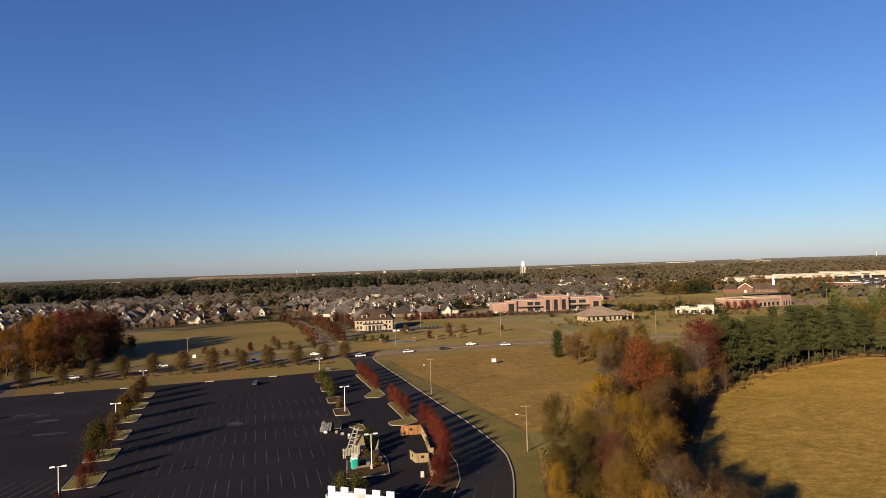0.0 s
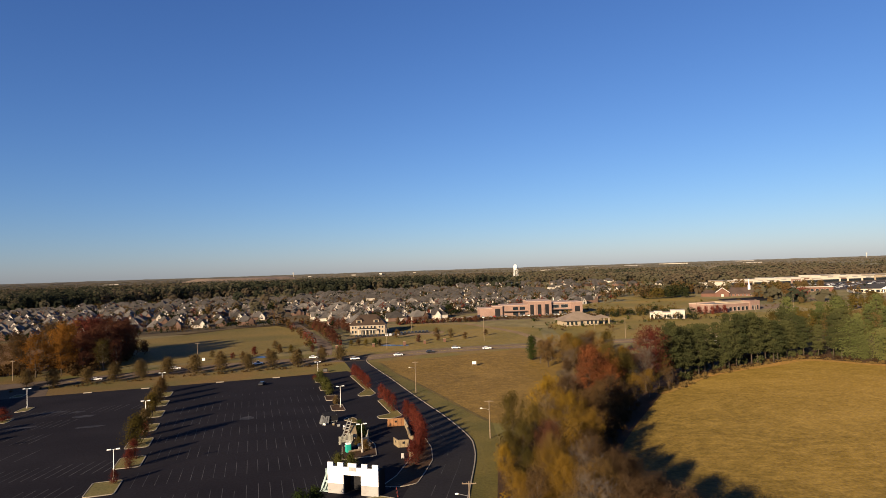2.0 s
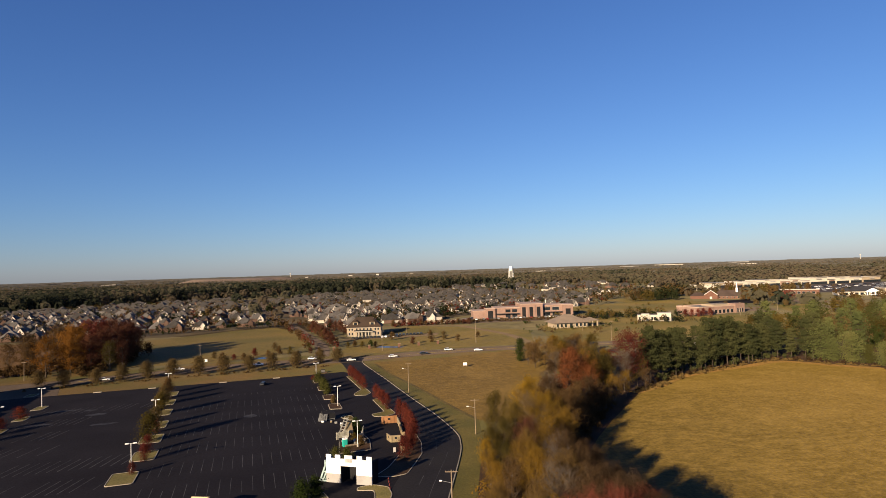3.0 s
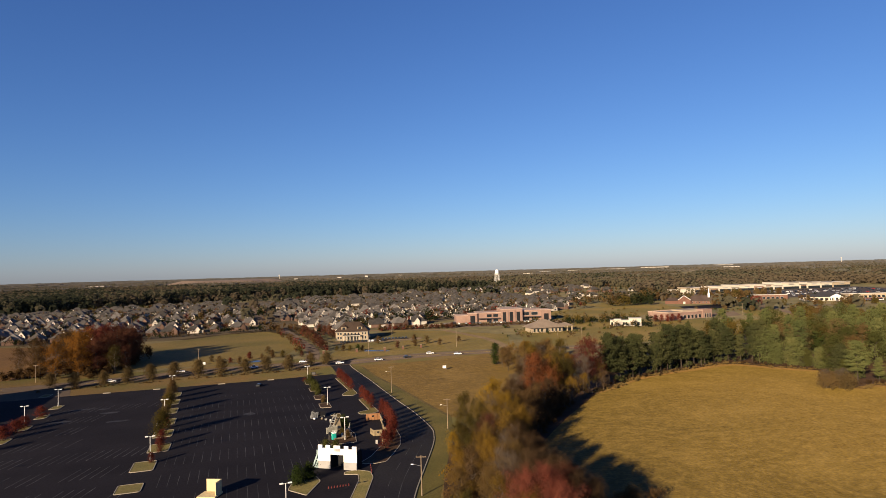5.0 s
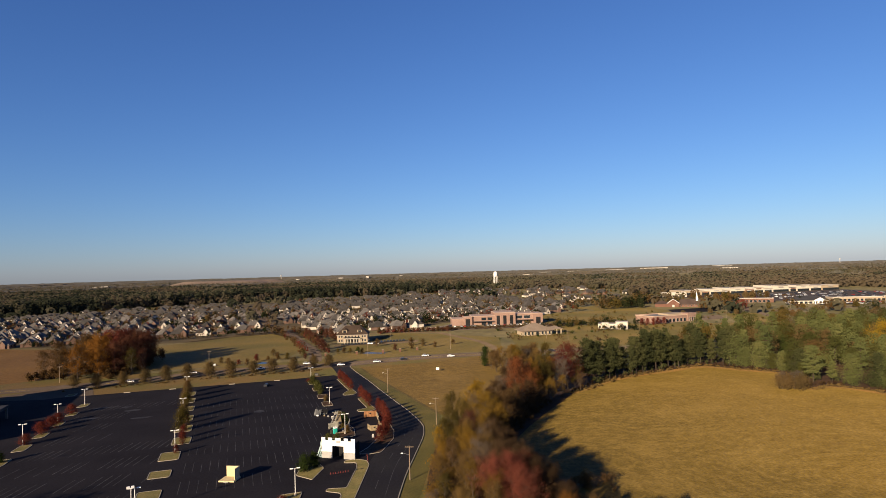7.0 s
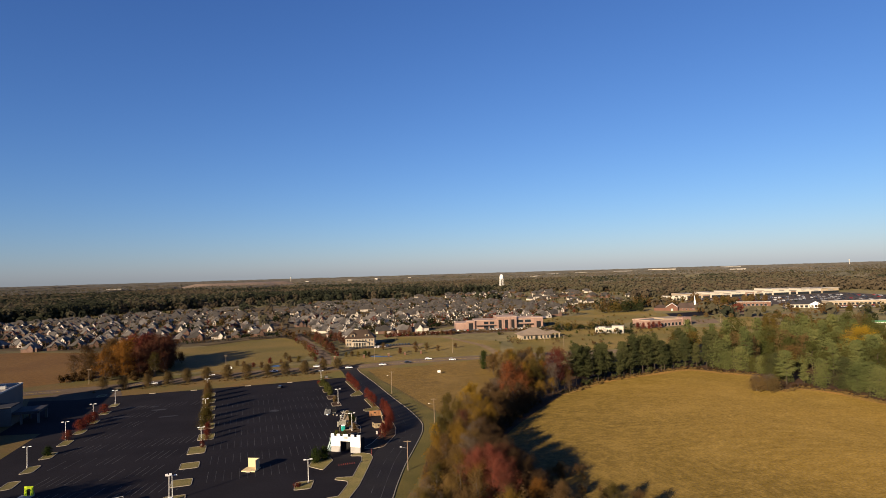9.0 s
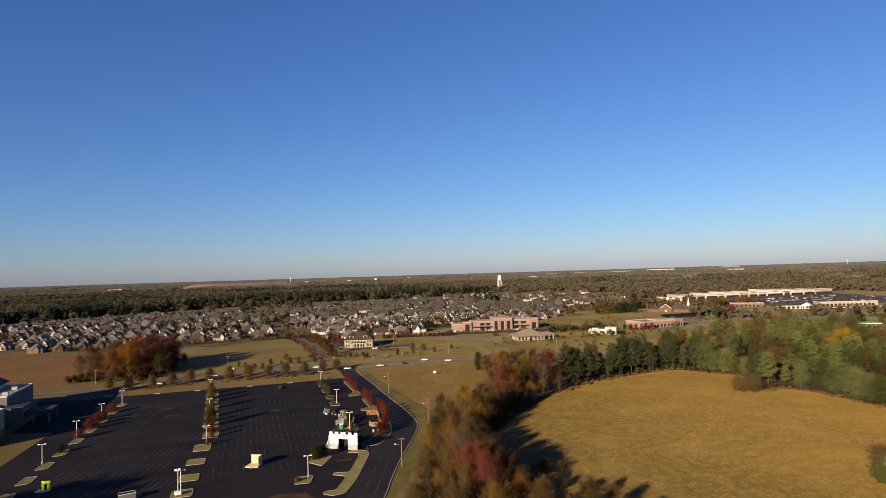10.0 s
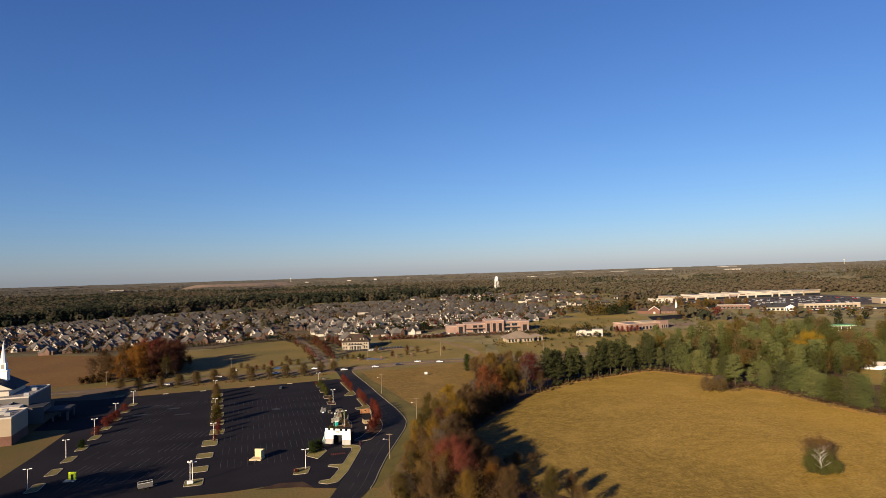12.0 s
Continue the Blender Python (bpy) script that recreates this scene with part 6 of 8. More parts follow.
part("step", Shape().chamfered(-0.8, 0.9, -3.2, -2.6, 0, 0.22, 0.03), GREY_TIMBER, t)

# lime doorway panel
t = thing("stage_doorway", "lime-green stage doorway panel on a grey base", "stage set", on_lot(-41.5, 19.5, -12))
part("base", Shape().chamfered(-2.6, 1.2, -1.6, 0.8, 0, 0.3, 0.04), GREY_BLOCK, t)
part("panel", Shape().box(-1.3, -0.45, -0.1, 0.1, 0.3, 3.1).box(0.45, 1.3, -0.1, 0.1, 0.3, 3.1).box(-0.45, 0.45, -0.1, 0.1, 2.3, 3.1), LIME, t)
# dark slab closes the doorway in place of its shade
part("doorway", Shape().box(-0.45, 0.45, 0.02, 0.1, 0.3, 2.3), DARK, t)
part("brace", Shape().beam((-1.0, 1.4, 0), (-1.0, 0.1, 2.4), 0.1).beam((1.0, 1.4, 0), (1.0, 0.1, 2.4), 0.1), GREY_TIMBER, t)

# open-topped utility trailer
t = thing("utility_trailer", "open-topped grey utility trailer with dark sides", "trailer", on_lot(-14.4, -0.4, 14))
part("floor", Shape().box(-2.3, 2.3, -1.15, 1.15, 0.55, 0.65), GREY_TIMBER, t)
for nm, b in (("side", (-2.3, 2.3, -1.2, -1.12)), ("side", (-2.3, 2.3, 1.12, 1.2)), ("end", (-2.35, -2.27, -1.2, 1.2)), ("end", (2.27, 2.35, -1.2, 1.2))):
    part(nm, Shape().box(*b, 0.6, 2.2), GREY_WALL if b[2] < 0 else DARK, t)
part("top_rail", Shape().beam((-2.35, -1.2, 2.2), (2.35, -1.2, 2.2), 0.09).beam((-2.35, 1.2, 2.2), (2.35, 1.2, 2.2), 0.09), WHITE_PAINT, t)
for x in (-0.7, 0.7):
    for y in (-1.28, 1.28):
        part("wheel", Shape().tube((x, y - 0.12, 0.38), (x, y + 0.12, 0.38), 0.38, 0.38, 12), RUBBER, t)
part("drawbar", Shape().beam((2.3, 0, 0.55), (3.8, 0, 0.5), 0.14), STEEL, t)


# ---- street furniture ----
def lamp_post():
    t = thing("street_lamp", "white double-headed car park lamp on a tall pole", "lamp post", pose(0, 0, -50), "car park lamps")
    part("base", Shape().tube((0, 0, 0), (0, 0, 0.75), 0.3, 0.28, 12), CONCRETE, t)
    part("pole", Shape().tube((0, 0, 0.75), (0, 0, 7.25), 0.10, 0.075, 8), LAMP_WHITE, t)
    part("arm", Shape().beam((-0.85, 0, 7.25), (0.85, 0, 7.25), 0.07), LAMP_WHITE, t)
    for s in (-1, 1):
        part("lamp_head", Shape().chamfered(s * 0.95 - 0.42, s * 0.95 + 0.42, -0.22, 0.22, 7.18, 7.42, 0.06), LAMP_WHITE, t)
    return t


lamp_model = lamp_post()
spots = [(4.9, 57.5), (2.8, 116.5), (-0.2, 178), (1.0, -1.2), (40.1, -1.4), (63.6, 176), (65.0, 112.5), (63.0, 56.5), (-44.4, 162.6), (-47.2, 127.8), (-49.6, 91.5), (-52.0, 53.5), (-54, 14)]
for i, (u, v) in enumerate(spots):
    m = on_lot(u, v, 0 if i % 2 else 4, 0.12)
    if i == 0:
        lamp_model.matrix_basis = m
    else:
        copy_thing(lamp_model, m)
# unidentified white machine, built as a mast with boxes; no light source
t = thing("light_tower", "unidentified white mast machine beside a lamp post", "light tower", on_lot(0.2, -2.2, 15, 0.16))
part("mast", Shape().beam((0, 0, 0.5), (0.1, 0, 7.6), 0.14), WHITE_PAINT, t)
for s in (-0.5, 0.5):
    part("mast_box", Shape().chamfered(s - 0.35, s + 0.35, -0.2, 0.2, 7.5, 8.1, 0.06), LAMP_WHITE, t)
part("mast_base", Shape().chamfered(-0.9, 0.9, -0.6, 0.6, 0.2, 1.1, 0.08), WHITE_PAINT, t)


def utility_pole(x, y, h, turn, arm=True, light=True, z=None):
    t = thing("utility_pole", "weathered wooden utility pole with a crossarm and lamp" if light else "weathered wooden utility pole", "utility pole", pose(x, y, land(y) if z is None else z, 0, 0, turn))
    part("pole", Shape().tube((0, 0, -0.3), (0, 0, h), 0.17, 0.11, 8), POLE_WOOD, t)
    if arm:
        arm_ob = part("crossarm", Shape().box(-1.25, 1.25, -0.12, 0.0, h - 0.45, h - 0.3), POLE_WOOD, t)
        for s in (-1.1, -0.45, 0.45, 1.1):
            part("insulator", Shape().tube((s, -0.06, h - 0.3), (s, -0.06, h - 0.12), 0.05, 0.035, 6), POLE_WOOD, arm_ob)
    if light:
        part("lamp_arm", Shape().tube((0, 0, h - 2.6), (-2.0, 0, h - 2.1), 0.04, 0.035, 6), STEEL, t)
        part("lamp_head", Shape().chamfered(-2.5, -1.9, -0.14, 0.14, h - 2.2, h - 2.0, 0.05), LAMP_WHITE, t)
    return t


utility_pole(-9.0, 219, 12.0, 12)
utility_pole(14.0, 153, 10.5, 4)
utility_pole(5.6, 91, 9.8, -3)
utility_pole(27, 358, 14, 5, False, False)
utility_pole(-131, 318, 9.5, 0, True, False)
utility_pole(-203, 278, 9.5, 0, True, False)
utility_pole(-30, 335, 12, 5, True, False)
utility_pole(110, 348, 12, 5, True, False)
for x, y in ((-20, 420), (105, 402), (250, 470), (300, 505), (330, 560), (420, 600), (200, 462), (560, 640)):
    utility_pole(x, y, 11, 20, True, False)

# small boards and boxes
t = thing("notice_board", "white notice board on two posts in the meadow", "sign", on_land(16.4, 276, -6))
part("board", Shape().box(-0.9, 0.9, -0.06, 0.06, 0.9, 2.3), WHITE_PAINT, t)
for s in (-0.85, 0.85):
    part("post", Shape().box(s - 0.07, s + 0.07, 0.06, 0.2, -0.2, 2.5), POLE_WOOD, t)
part("text_bar", Shape().box(-0.7, 0.7, -0.08, -0.06, 1.95, 2.2), GREY_BLOCK, t)
part("text_bar", Shape().box(-0.5, 0.5, -0.08, -0.06, 1.4, 1.6), GREY_BLOCK, t)
t = thing("entrance_sign", "low brick entrance sign with a dark panel", "sign", pose(*lot(68.2, 189.5), 0.05, 0, 0, LOT_TURN))
part("base", Shape().box(-2.0, 2.0, -0.4, 0.4, 0, 0.5), BRICK, t)
part("panel", Shape().box(-1.1, 1.1, -0.25, 0.25, 0.5, 2.1), DARK, t)
part("face", Shape().box(-0.9, 0.9, -0.29, -0.25, 0.7, 1.9), GREY_WALL, t)
t = thing("utility_cabinet", "white roadside utility cabinet on a pad", "utility cabinet", on_land(-127, 316, 10))
part("body", Shape().chamfered(-0.7, 0.7, -0.5, 0.5, 0.1, 1.5, 0.06), WHITE_PAINT, t)
part("pad", Shape().box(-1.1, 1.1, -0.8, 0.8, -0.1, 0.1), CONCRETE, t)
part("door", Shape().box(-0.55, 0.55, -0.53, -0.5, 0.25, 1.35), WHITE_PAINT, t)
for u, v in ((-8, 186.5), (22, 187), (46, 187.2), (-30, 187.2), (56, 44)):
    t = thing("drain_cover", "pale concrete storm drain at the kerb", "drain", on_lot(u, v), kind="structure")
    part("slab", Shape().chamfered(-1.6, 1.6, -0.5, 0.5, 0, 0.3, 0.06), KERB, t)
for i in range(12):
    t = thing("traffic_cone", "small red traffic cone on the asphalt", "traffic cone", on_lot(51.5 + i * 0.75, 12.5 + 0.05 * i), "cones before the gate") if i < 8 else thing("traffic_cone", "small red traffic cone on the asphalt", "traffic cone", on_lot(64.2 + (i - 8) * 0.35, 20 + (i - 8) * 2.2), "cones before the gate")
    part("cone", Shape().tube((0, 0, 0.04), (0, 0, 0.6), 0.15, 0.03, 8), RED_PAINT, t)
    part("foot", Shape().box(-0.24, 0.24, -0.24, 0.24, 0, 0.04), DARK, t)


# ---- vehicles ----
def car(name, paint, label, length=4.7, tall=1.45, pickup=False):
    t = thing(name, label, "car", pose(0, 0, -60))
    h = length / 2
    prof = [(-h, 0.35), (h, 0.35), (h, 0.75), (h - 0.1, 0.85), (h - 1.2, 0.95), (-h + (0.5 if not pickup else 2.2), 0.98), (-h, 0.92)]
    body = Shape()
    n = len(prof)
    body.add([(x, -0.88, z) for x, z in prof] + [(x, 0.88, z) for x, z in prof], [tuple(range(n)), tuple(reversed(range(n, 2 * n)))] + [((i + 1) % n, i, n + i, n + (i + 1) % n) for i in range(n)])
    b = part("body", body, paint, t)
    x0, x1 = (-h + 0.45, h - 1.3) if not pickup else (-0.5, h - 1.3)
    cab = [(x0, 0.95), (x1, 0.95), (x1 - 0.75, tall - 0.06), (x0 + 0.45, tall - 0.06)]
    part("cabin_glass", Shape().add([(x, -0.78, z) for x, z in cab] + [(x * 1.0, 0.78, z) for x, z in cab], [(0, 1, 2, 3), (7, 6, 5, 4), (1, 0, 4, 5), (2, 1, 5, 6), (3, 2, 6, 7), (0, 3, 7, 4)]), GLASS, t)
    part("roof", Shape().chamfered(x0 + 0.4, x1 - 0.7, -0.76, 0.76, tall - 0.07, tall, 0.03), paint, t)
    for x in (-h + 0.85, h - 0.9):
        for y in (-0.8, 0.8):
            part("wheel", Shape().tube((x, y - 0.1, 0.33), (x, y + 0.1, 0.33), 0.33, 0.33, 10), RUBBER, t)
    return t


CARS = [car("car", CAR_WHITE, "white four-door saloon car"), car("car", CAR_WHITE, "white pickup truck with open bed", 5.6, 1.85, True), car("car", CAR_DARK, "dark four-door saloon car"), car("car", CAR_SILVER, "silver four-door saloon car"), car("car", CAR_RED, "dark red saloon car")]
used = set()


def park(i, x, y, turn, dz=0.075, group=""):
    m = pose(x, y, land(y) + dz, 0, 0, turn)
    if i not in used:
        used.add(i)
        CARS[i].matrix_basis = m
        o = CARS[i]
    else:
        o = copy_thing(CARS[i], m)
    if group:
        o["group"] = group
    return o


for i, x, y, turn in ((0, -160, 272, 22), (1, -93, 298.5, 18), (0, -67, 312, 14), (0, -44, 303.5, 18), (0, -22, 311, 20), (0, 9, 328, 12), (0, 26, 323, 8), (2, -5, 317, 18), (0, -132, 292.5, 22), (2, 95, 332, 4), (3, -74, 400, 110), (0, -240, 252, 10)):
    park(i, x, y, turn, group="cars on the main road")
x, y = lot(39.8, 171.4)
park(2, x, y, LOT_TURN + 68)
car_rng = random.Random(15)
for i in range(9):
    park(car_rng.choice((2, 2, 2, 3)), -29 + i * 2.5, 410 + 0.5 * i, 96 + car_rng.uniform(-3, 3), group="cars at the manor")
for i in range(13):
    park(car_rng.choice((0, 2, 2, 2, 2)), -56 + i * 2.5, 399 + 0.4 * i, 92 + car_rng.uniform(-3, 3), group="cars at the manor")
for i in range(30):
    if car_rng.random() < 0.75:
        park(car_rng.choice((0, 2, 3, 3, 4)), 30 + i * 3.2, 503.5 + 0.16 * i, 92 + car_rng.uniform(-3, 3), group="cars at the offices")
FAR_CARS = []
for paint, label in ((CAR_WHITE, "white car in the shopping-centre car park"), (CAR_DARK, "dark car in the shopping-centre car park"), (CAR_SILVER, "silver car in the shopping-centre car park"), (CAR_RED, "red car in the shopping-centre car park")):
    t = thing("car", label, "car", pose(0, 0, -60), "cars at the shopping centre")
    part("body", Shape().chamfered(-2.35, 2.35, -0.9, 0.9, 0.15, 0.95, 0.12), paint, t)
    part("cabin_glass", Shape().add([(-1.9, -0.8, 0.95), (1.1, -0.8, 0.95), (1.1, 0.8, 0.95), (-1.9, 0.8, 0.95), (-1.4, -0.68, 1.44), (0.4, -0.68, 1.44), (0.4, 0.68, 1.44), (-1.4, 0.68, 1.44)], [(0, 1, 5, 4), (1, 2, 6, 5), (2, 3, 7, 6), (3, 0, 4, 7), (4, 5, 6, 7)]), GLASS, t)
    part("roof", Shape().chamfered(-1.4, 0.4, -0.7, 0.7, 1.44, 1.5, 0.03), paint, t)
    FAR_CARS.append(t)
first = set()
for r in range(10):
    for i in range(44):
        if car_rng.random() < 0.44:
            x, y = 408 + i * 6.4 + r * 2, 726 + r * 14.5 + i * 0.35
            k = car_rng.choice((0, 1, 1, 1, 1, 1, 2, 2, 2) if car_rng.random() > 0.05 else (3,))
            m = pose(x, y, land(y) + 0.06, 0, 0, 90 + car_rng.uniform(-4, 4))
            if k in first:
                copy_thing(FAR_CARS[k], m)
            else:
                first.add(k)
                FAR_CARS[k].matrix_basis = m

for r in range(3):
    for i in range(30):
        if car_rng.random() < 0.75:
            park(car_rng.choice((0, 2, 2, 3, 4)), 478 + i * (4.6 - r * 0.9), 626 + r * 10 + 0.05 * i, 90 + car_rng.uniform(-4, 4), group="cars at the shopping centre")


# ---- the big church at the car park ----
t = thing("church_building", "large pale church with a brick base, flat roofs and white steeple", "church", on_lot(-81.6, 86, 0, 0.0))
part("wing_wall", Shape().box(-60, 0, 0, 22, 4.2, 12.0), STUCCO, t)
part("brick_base", Shape().box(-60, 0.06, -0.06, 22, 0, 4.2), BRICK, t)
part("wing_roof", Shape().box(-59.6, -0.4, 0.4, 21.6, 12.0, 12.1), FLAT_ROOF, t)
part("parapet", Shape().box(-60.1, 0.1, -0.1, 0.35, 12.0, 12.7).box(-0.35, 0.1, 0.35, 22, 12.0, 12.7).box(-60, -0.35, 21.65, 22.05, 12.0, 12.7), TRIM, t)
part("middle_wall", Shape().box(-60, -15, 22, 50, 0, 10.5), GREY_WALL, t)
part("middle_roof", Shape().box(-59.6, -15.4, 22.4, 49.6, 10.5, 10.6), FLAT_ROOF, t)
part("parapet", Shape().box(-15.35, -14.9, 22, 50, 10.5, 11.1), TRIM, t)
part("stair_block", Shape().box(-15, -6, 30, 36, 0, 11.6), PALE_STUCCO, t)
part("stair_roof", Shape().box(-15, -5.8, 29.8, 36.2, 11.6, 12.0), TRIM, t)
part("hall_wall", Shape().box(-62, -8.0, 50, 88, 0, 12.8), GREY_WALL, t)
part("hall_roof", Shape().box(-61.6, -8.4, 50.4, 87.6, 12.8, 12.9), FLAT_ROOF, t)
part("parapet", Shape().box(-62.1, -7.9, 49.9, 50.3, 12.8, 13.5).box(-8.35, -7.9, 50.3, 88.1, 12.8, 13.5).box(-62, -8.3, 87.7, 88.1, 12.8, 13.5), TRIM, t)
part("entrance_block", Shape().box(-8, 0.5, 44, 56, 0, 8.2), GREY_WALL, t)
part("entrance_roof", Shape().chamfered(-8, 0.7, 43.8, 56.2, 8.2, 8.7, 0.08), DARK_ROOF, t)
part("upper_wall", Shape().box(-60, -20, 60, 86, 12.9, 15.2).gable_wall(-41, -20, 66.0, 66.3, 15.2, 20.6), PALE_STUCCO, t)
part("gable_roof", Shape().gable(-41, -20, 66.1, 90, 15.2, 20.6, 0.5), DARK_ROOF, t)
part("upper_roof", Shape().box(-59.7, -20.3, 60.3, 65.8, 15.2, 15.3), FLAT_ROOF, t)
for x, y, z in ((-5, 7, 12.1), (-8, 11, 12.1), (-9, 16, 12.1), (-19, 6, 12.1), (-30, 15, 12.1), (-12, 56, 12.9), (-13, 72, 12.9), (-16, 80, 12.9), (-22, 30, 10.6), (-26, 44, 10.6)):
    part("roof_unit", Shape().chamfered(x, x + 2.4, y, y + 1.8, z, z + 1.5, 0.08), STEEL, t)
st = part("steeple_base", Shape().box(-30.8, -26.2, 76.7, 81.3, 15.0, 24.0), WHITE_PAINT, t)
part("belfry_floor", Shape().chamfered(-31.1, -25.9, 76.4, 81.6, 24.0, 24.5, 0.1), WHITE_PAINT, st)
part("belfry", Shape().box(-30.1, -26.9, 77.4, 80.6, 24.5, 28.4), WHITE_PAINT, st)
part("louvre", Shape().box(-29.3, -27.7, 77.34, 77.4, 25.2, 27.8), GREY_BLOCK, st)
part("spire", Shape().tube((-28.5, 79, 28.4), (-28.5, 79, 40.5), 1.7, 0.05, 8), WHITE_PAINT, st)
part("canopy_roof", Shape().chamfered(0.5, 11.5, 45, 59, 4.8, 5.9, 0.1), DARK_ROOF, t)
for x in (4, 10.8):
    for y in (46, 58):
        part("canopy_column", Shape().box(x - 0.4, x + 0.4, y - 0.4, y + 0.4, 0, 4.8), GREY_WALL, t)
windows_row(t, [-8 - 5 * i for i in range(8)], -0.07, 6.0, 9.0, 1.6)

# ---- the manor ----
t = thing("manor_building", "cream two-storey manor with a brown hip roof and dormers", "building", pose(-62.5, 414.0, land(415), 0, 0, 1) @ Matrix.Diagonal((0.94, 0.94, 0.98, 1)))
part("wall", Shape().box(0, 26, 0, 15, -0.5, 6.6), STUCCO, t)
part("plinth", Shape().box(-0.1, 26.1, -0.1, 15.1, -0.5, 0.6), KERB, t)
part("roof", Shape().hip(0, 26, 0, 15, 6.8, 13.8, 12, 1.0), BROWN_ROOF, t)
part("cornice", Shape().box(-0.3, 26.3, -0.3, 15.3, 6.2, 6.55), TRIM, t)
for x in (6.6, 19.4):
    d = part("dormer", Shape().box(x - 2.0, x + 2.0, 1.0, 5.5, 7.4, 10.4), STUCCO, t)
    part("dormer_roof", Shape().hip(x - 2.0, x + 2.0, 1.0, 6.5, 10.5, 12.0, 2.5, 0.4), BROWN_ROOF, d)
    part("dormer_window", Shape().box(x - 1.2, x + 1.2, 0.9, 1.0, 8.2, 10.0), GLASS, d)
part("porch_roof", Shape().box(6.0, 20.0, -3.2, 0, 3.6, 4.0), TRIM, t)
part("balcony_rail", Shape().box(6.0, 20.0, -3.2, -3.1, 4.0, 4.9), DARK, t)
for i in range(6):
    x = 6.5 + i * 2.6
    part("column", Shape().tube((x, -2.8, 0), (x, -2.8, 3.6), 0.28, 0.24, 10), TRIM, t)
windows_row(t, [2, 4.2, 7.6, 10.2, 13, 15.8, 18.4, 21.8, 24], -0.02, 4.4, 5.9, 1.2)
windows_row(t, [2, 4.2, 21.8, 24], -0.02, 1.0, 2.9, 1.2)
part("door", Shape().box(12.0, 14.0, -0.1, 0.0, 0, 3.0), DARK, t)
for x in (8.6, 10.4, 15.6, 17.4):
    part("arched_door", Shape().box(x - 0.7, x + 0.7, -0.1, 0.0, 0, 2.7), GLASS, t)

# ---- brick offices ----
t = thing("office_building", "long rosy brick office block with a stepped parapet", "building", pose(34.5, 511.5, land(511), 0, 0, 2.5))
part("left_wing", Shape().box(0, 19, 2, 22, -0.5, 6.6), PINK_BRICK, t)
part("left_tower", Shape().box(11, 19.5, 0, 10, -0.5, 8.4), PINK_BRICK, t)
part("main_block", Shape().box(19.5, 42, 2, 26, -0.5, 8.6), PINK_BRICK, t)
part("centre_block", Shape().box(42, 62, 0, 28, -0.5, 11.4), PINK_BRICK, t)
part("right_block", Shape().box(62, 80, 3, 26, -0.5, 9.6), PINK_BRICK, t)
part("right_tower", Shape().box(80, 89, 0, 20, -0.5, 9.8), PINK_BRICK, t)
for x0, x1, y0, y1, z in ((0, 19, 2, 22, 6.6), (11, 19.5, 0, 10, 8.4), (19.5, 42, 2, 26, 8.6), (42, 62, 0, 28, 11.4), (62, 80, 3, 26, 9.6), (80, 89, 0, 20, 9.8)):
    part("coping", Shape().chamfered(x0 - 0.2, x1 + 0.2, y0 - 0.2, y1 + 0.2, z, z + 0.5, 0.08), PALE_BRICK, t)
for x in (45.0, 51.5, 58.0):
    # flat slabs whose dark colour stands in for the openings' shade
    part("portal", Shape().box(x - 1.6, x + 1.6, -0.12, 0.02, 0, 9.0), DARK, t)
for x in (47.9, 54.7):
    part("pier", Shape().box(x - 0.6, x + 0.6, -0.5, 0.0, -0.5, 10.6), PINK_BRICK, t)
windows_row(t, [31, 37], 1.95, 4.8, 7.4, 4.4, material=GLASS, frame_mat=PINK_BRICK)
windows_row(t, [66, 74], 2.95, 5.4, 8.2, 6.0, material=GLASS)
windows_row(t, [31, 37], 1.95, 0.4, 3.2, 4.4, material=GLASS, frame_mat=PINK_BRICK)
windows_row(t, [66, 74], 2.95, 0.4, 3.4, 6.0, material=GLASS)
part("awning", Shape().box(20, 41, -1.2, 2.0, 3.5, 3.9), DARK_ROOF, t)
part("awning", Shape().box(63, 79.5, -0.6, 3.0, 3.7, 4.1), DARK_ROOF, t)
for x in (15.2, 84.5):
    # entry drawn the same way, shade as a dark slab
    part("entry", Shape().box(x - 2.2, x + 2.2, -0.12, 0.02, 0, 6.6), DARK, t)

# ---- bank with a wide hip roof ----
t = thing("bank_building", "low tan bank under a broad hip roof", "building", pose(100.6, 432.5, land(432), 0, 0, 10) @ Matrix.Diagonal((0.88, 0.9, 1.0, 1)))
part("wall", Shape().box(-14.5, 14.5, -8.5, 8.5, -0.5, 3.8), STUCCO, t)
part("roof", Shape().hip(-15, 15, -9, 9, 3.9, 9.6, 4, 1.8), TAN_ROOF, t)
part("drive_canopy", Shape().hip(15, 26, -6, 6, 4.4, 6.6, 1, 0.5), TAN_ROOF, t)
for x in (16, 20.5, 25):
    for y in (-5.3, 5.3):
        part("canopy_column", Shape().box(x - 0.5, x + 0.5, y - 0.5, y + 0.5, 0, 4.4), STUCCO, t)
windows_row(t, [-12, -8.5, -5, 5, 8.5, 12], -8.52, 0.6, 3.0, 1.8)
part("door", Shape().box(-1.2, 1.2, -8.6, -8.5, 0, 3.0), GLASS, t)
thicket("shrubs", "dark clipped shrubs beside the bank", [(82 + i * 3.0, 417 + (i % 3) * 1.6, 2.8, 2.2) for i in range(15)], LEAF_GREEN, random.Random(3), 40)

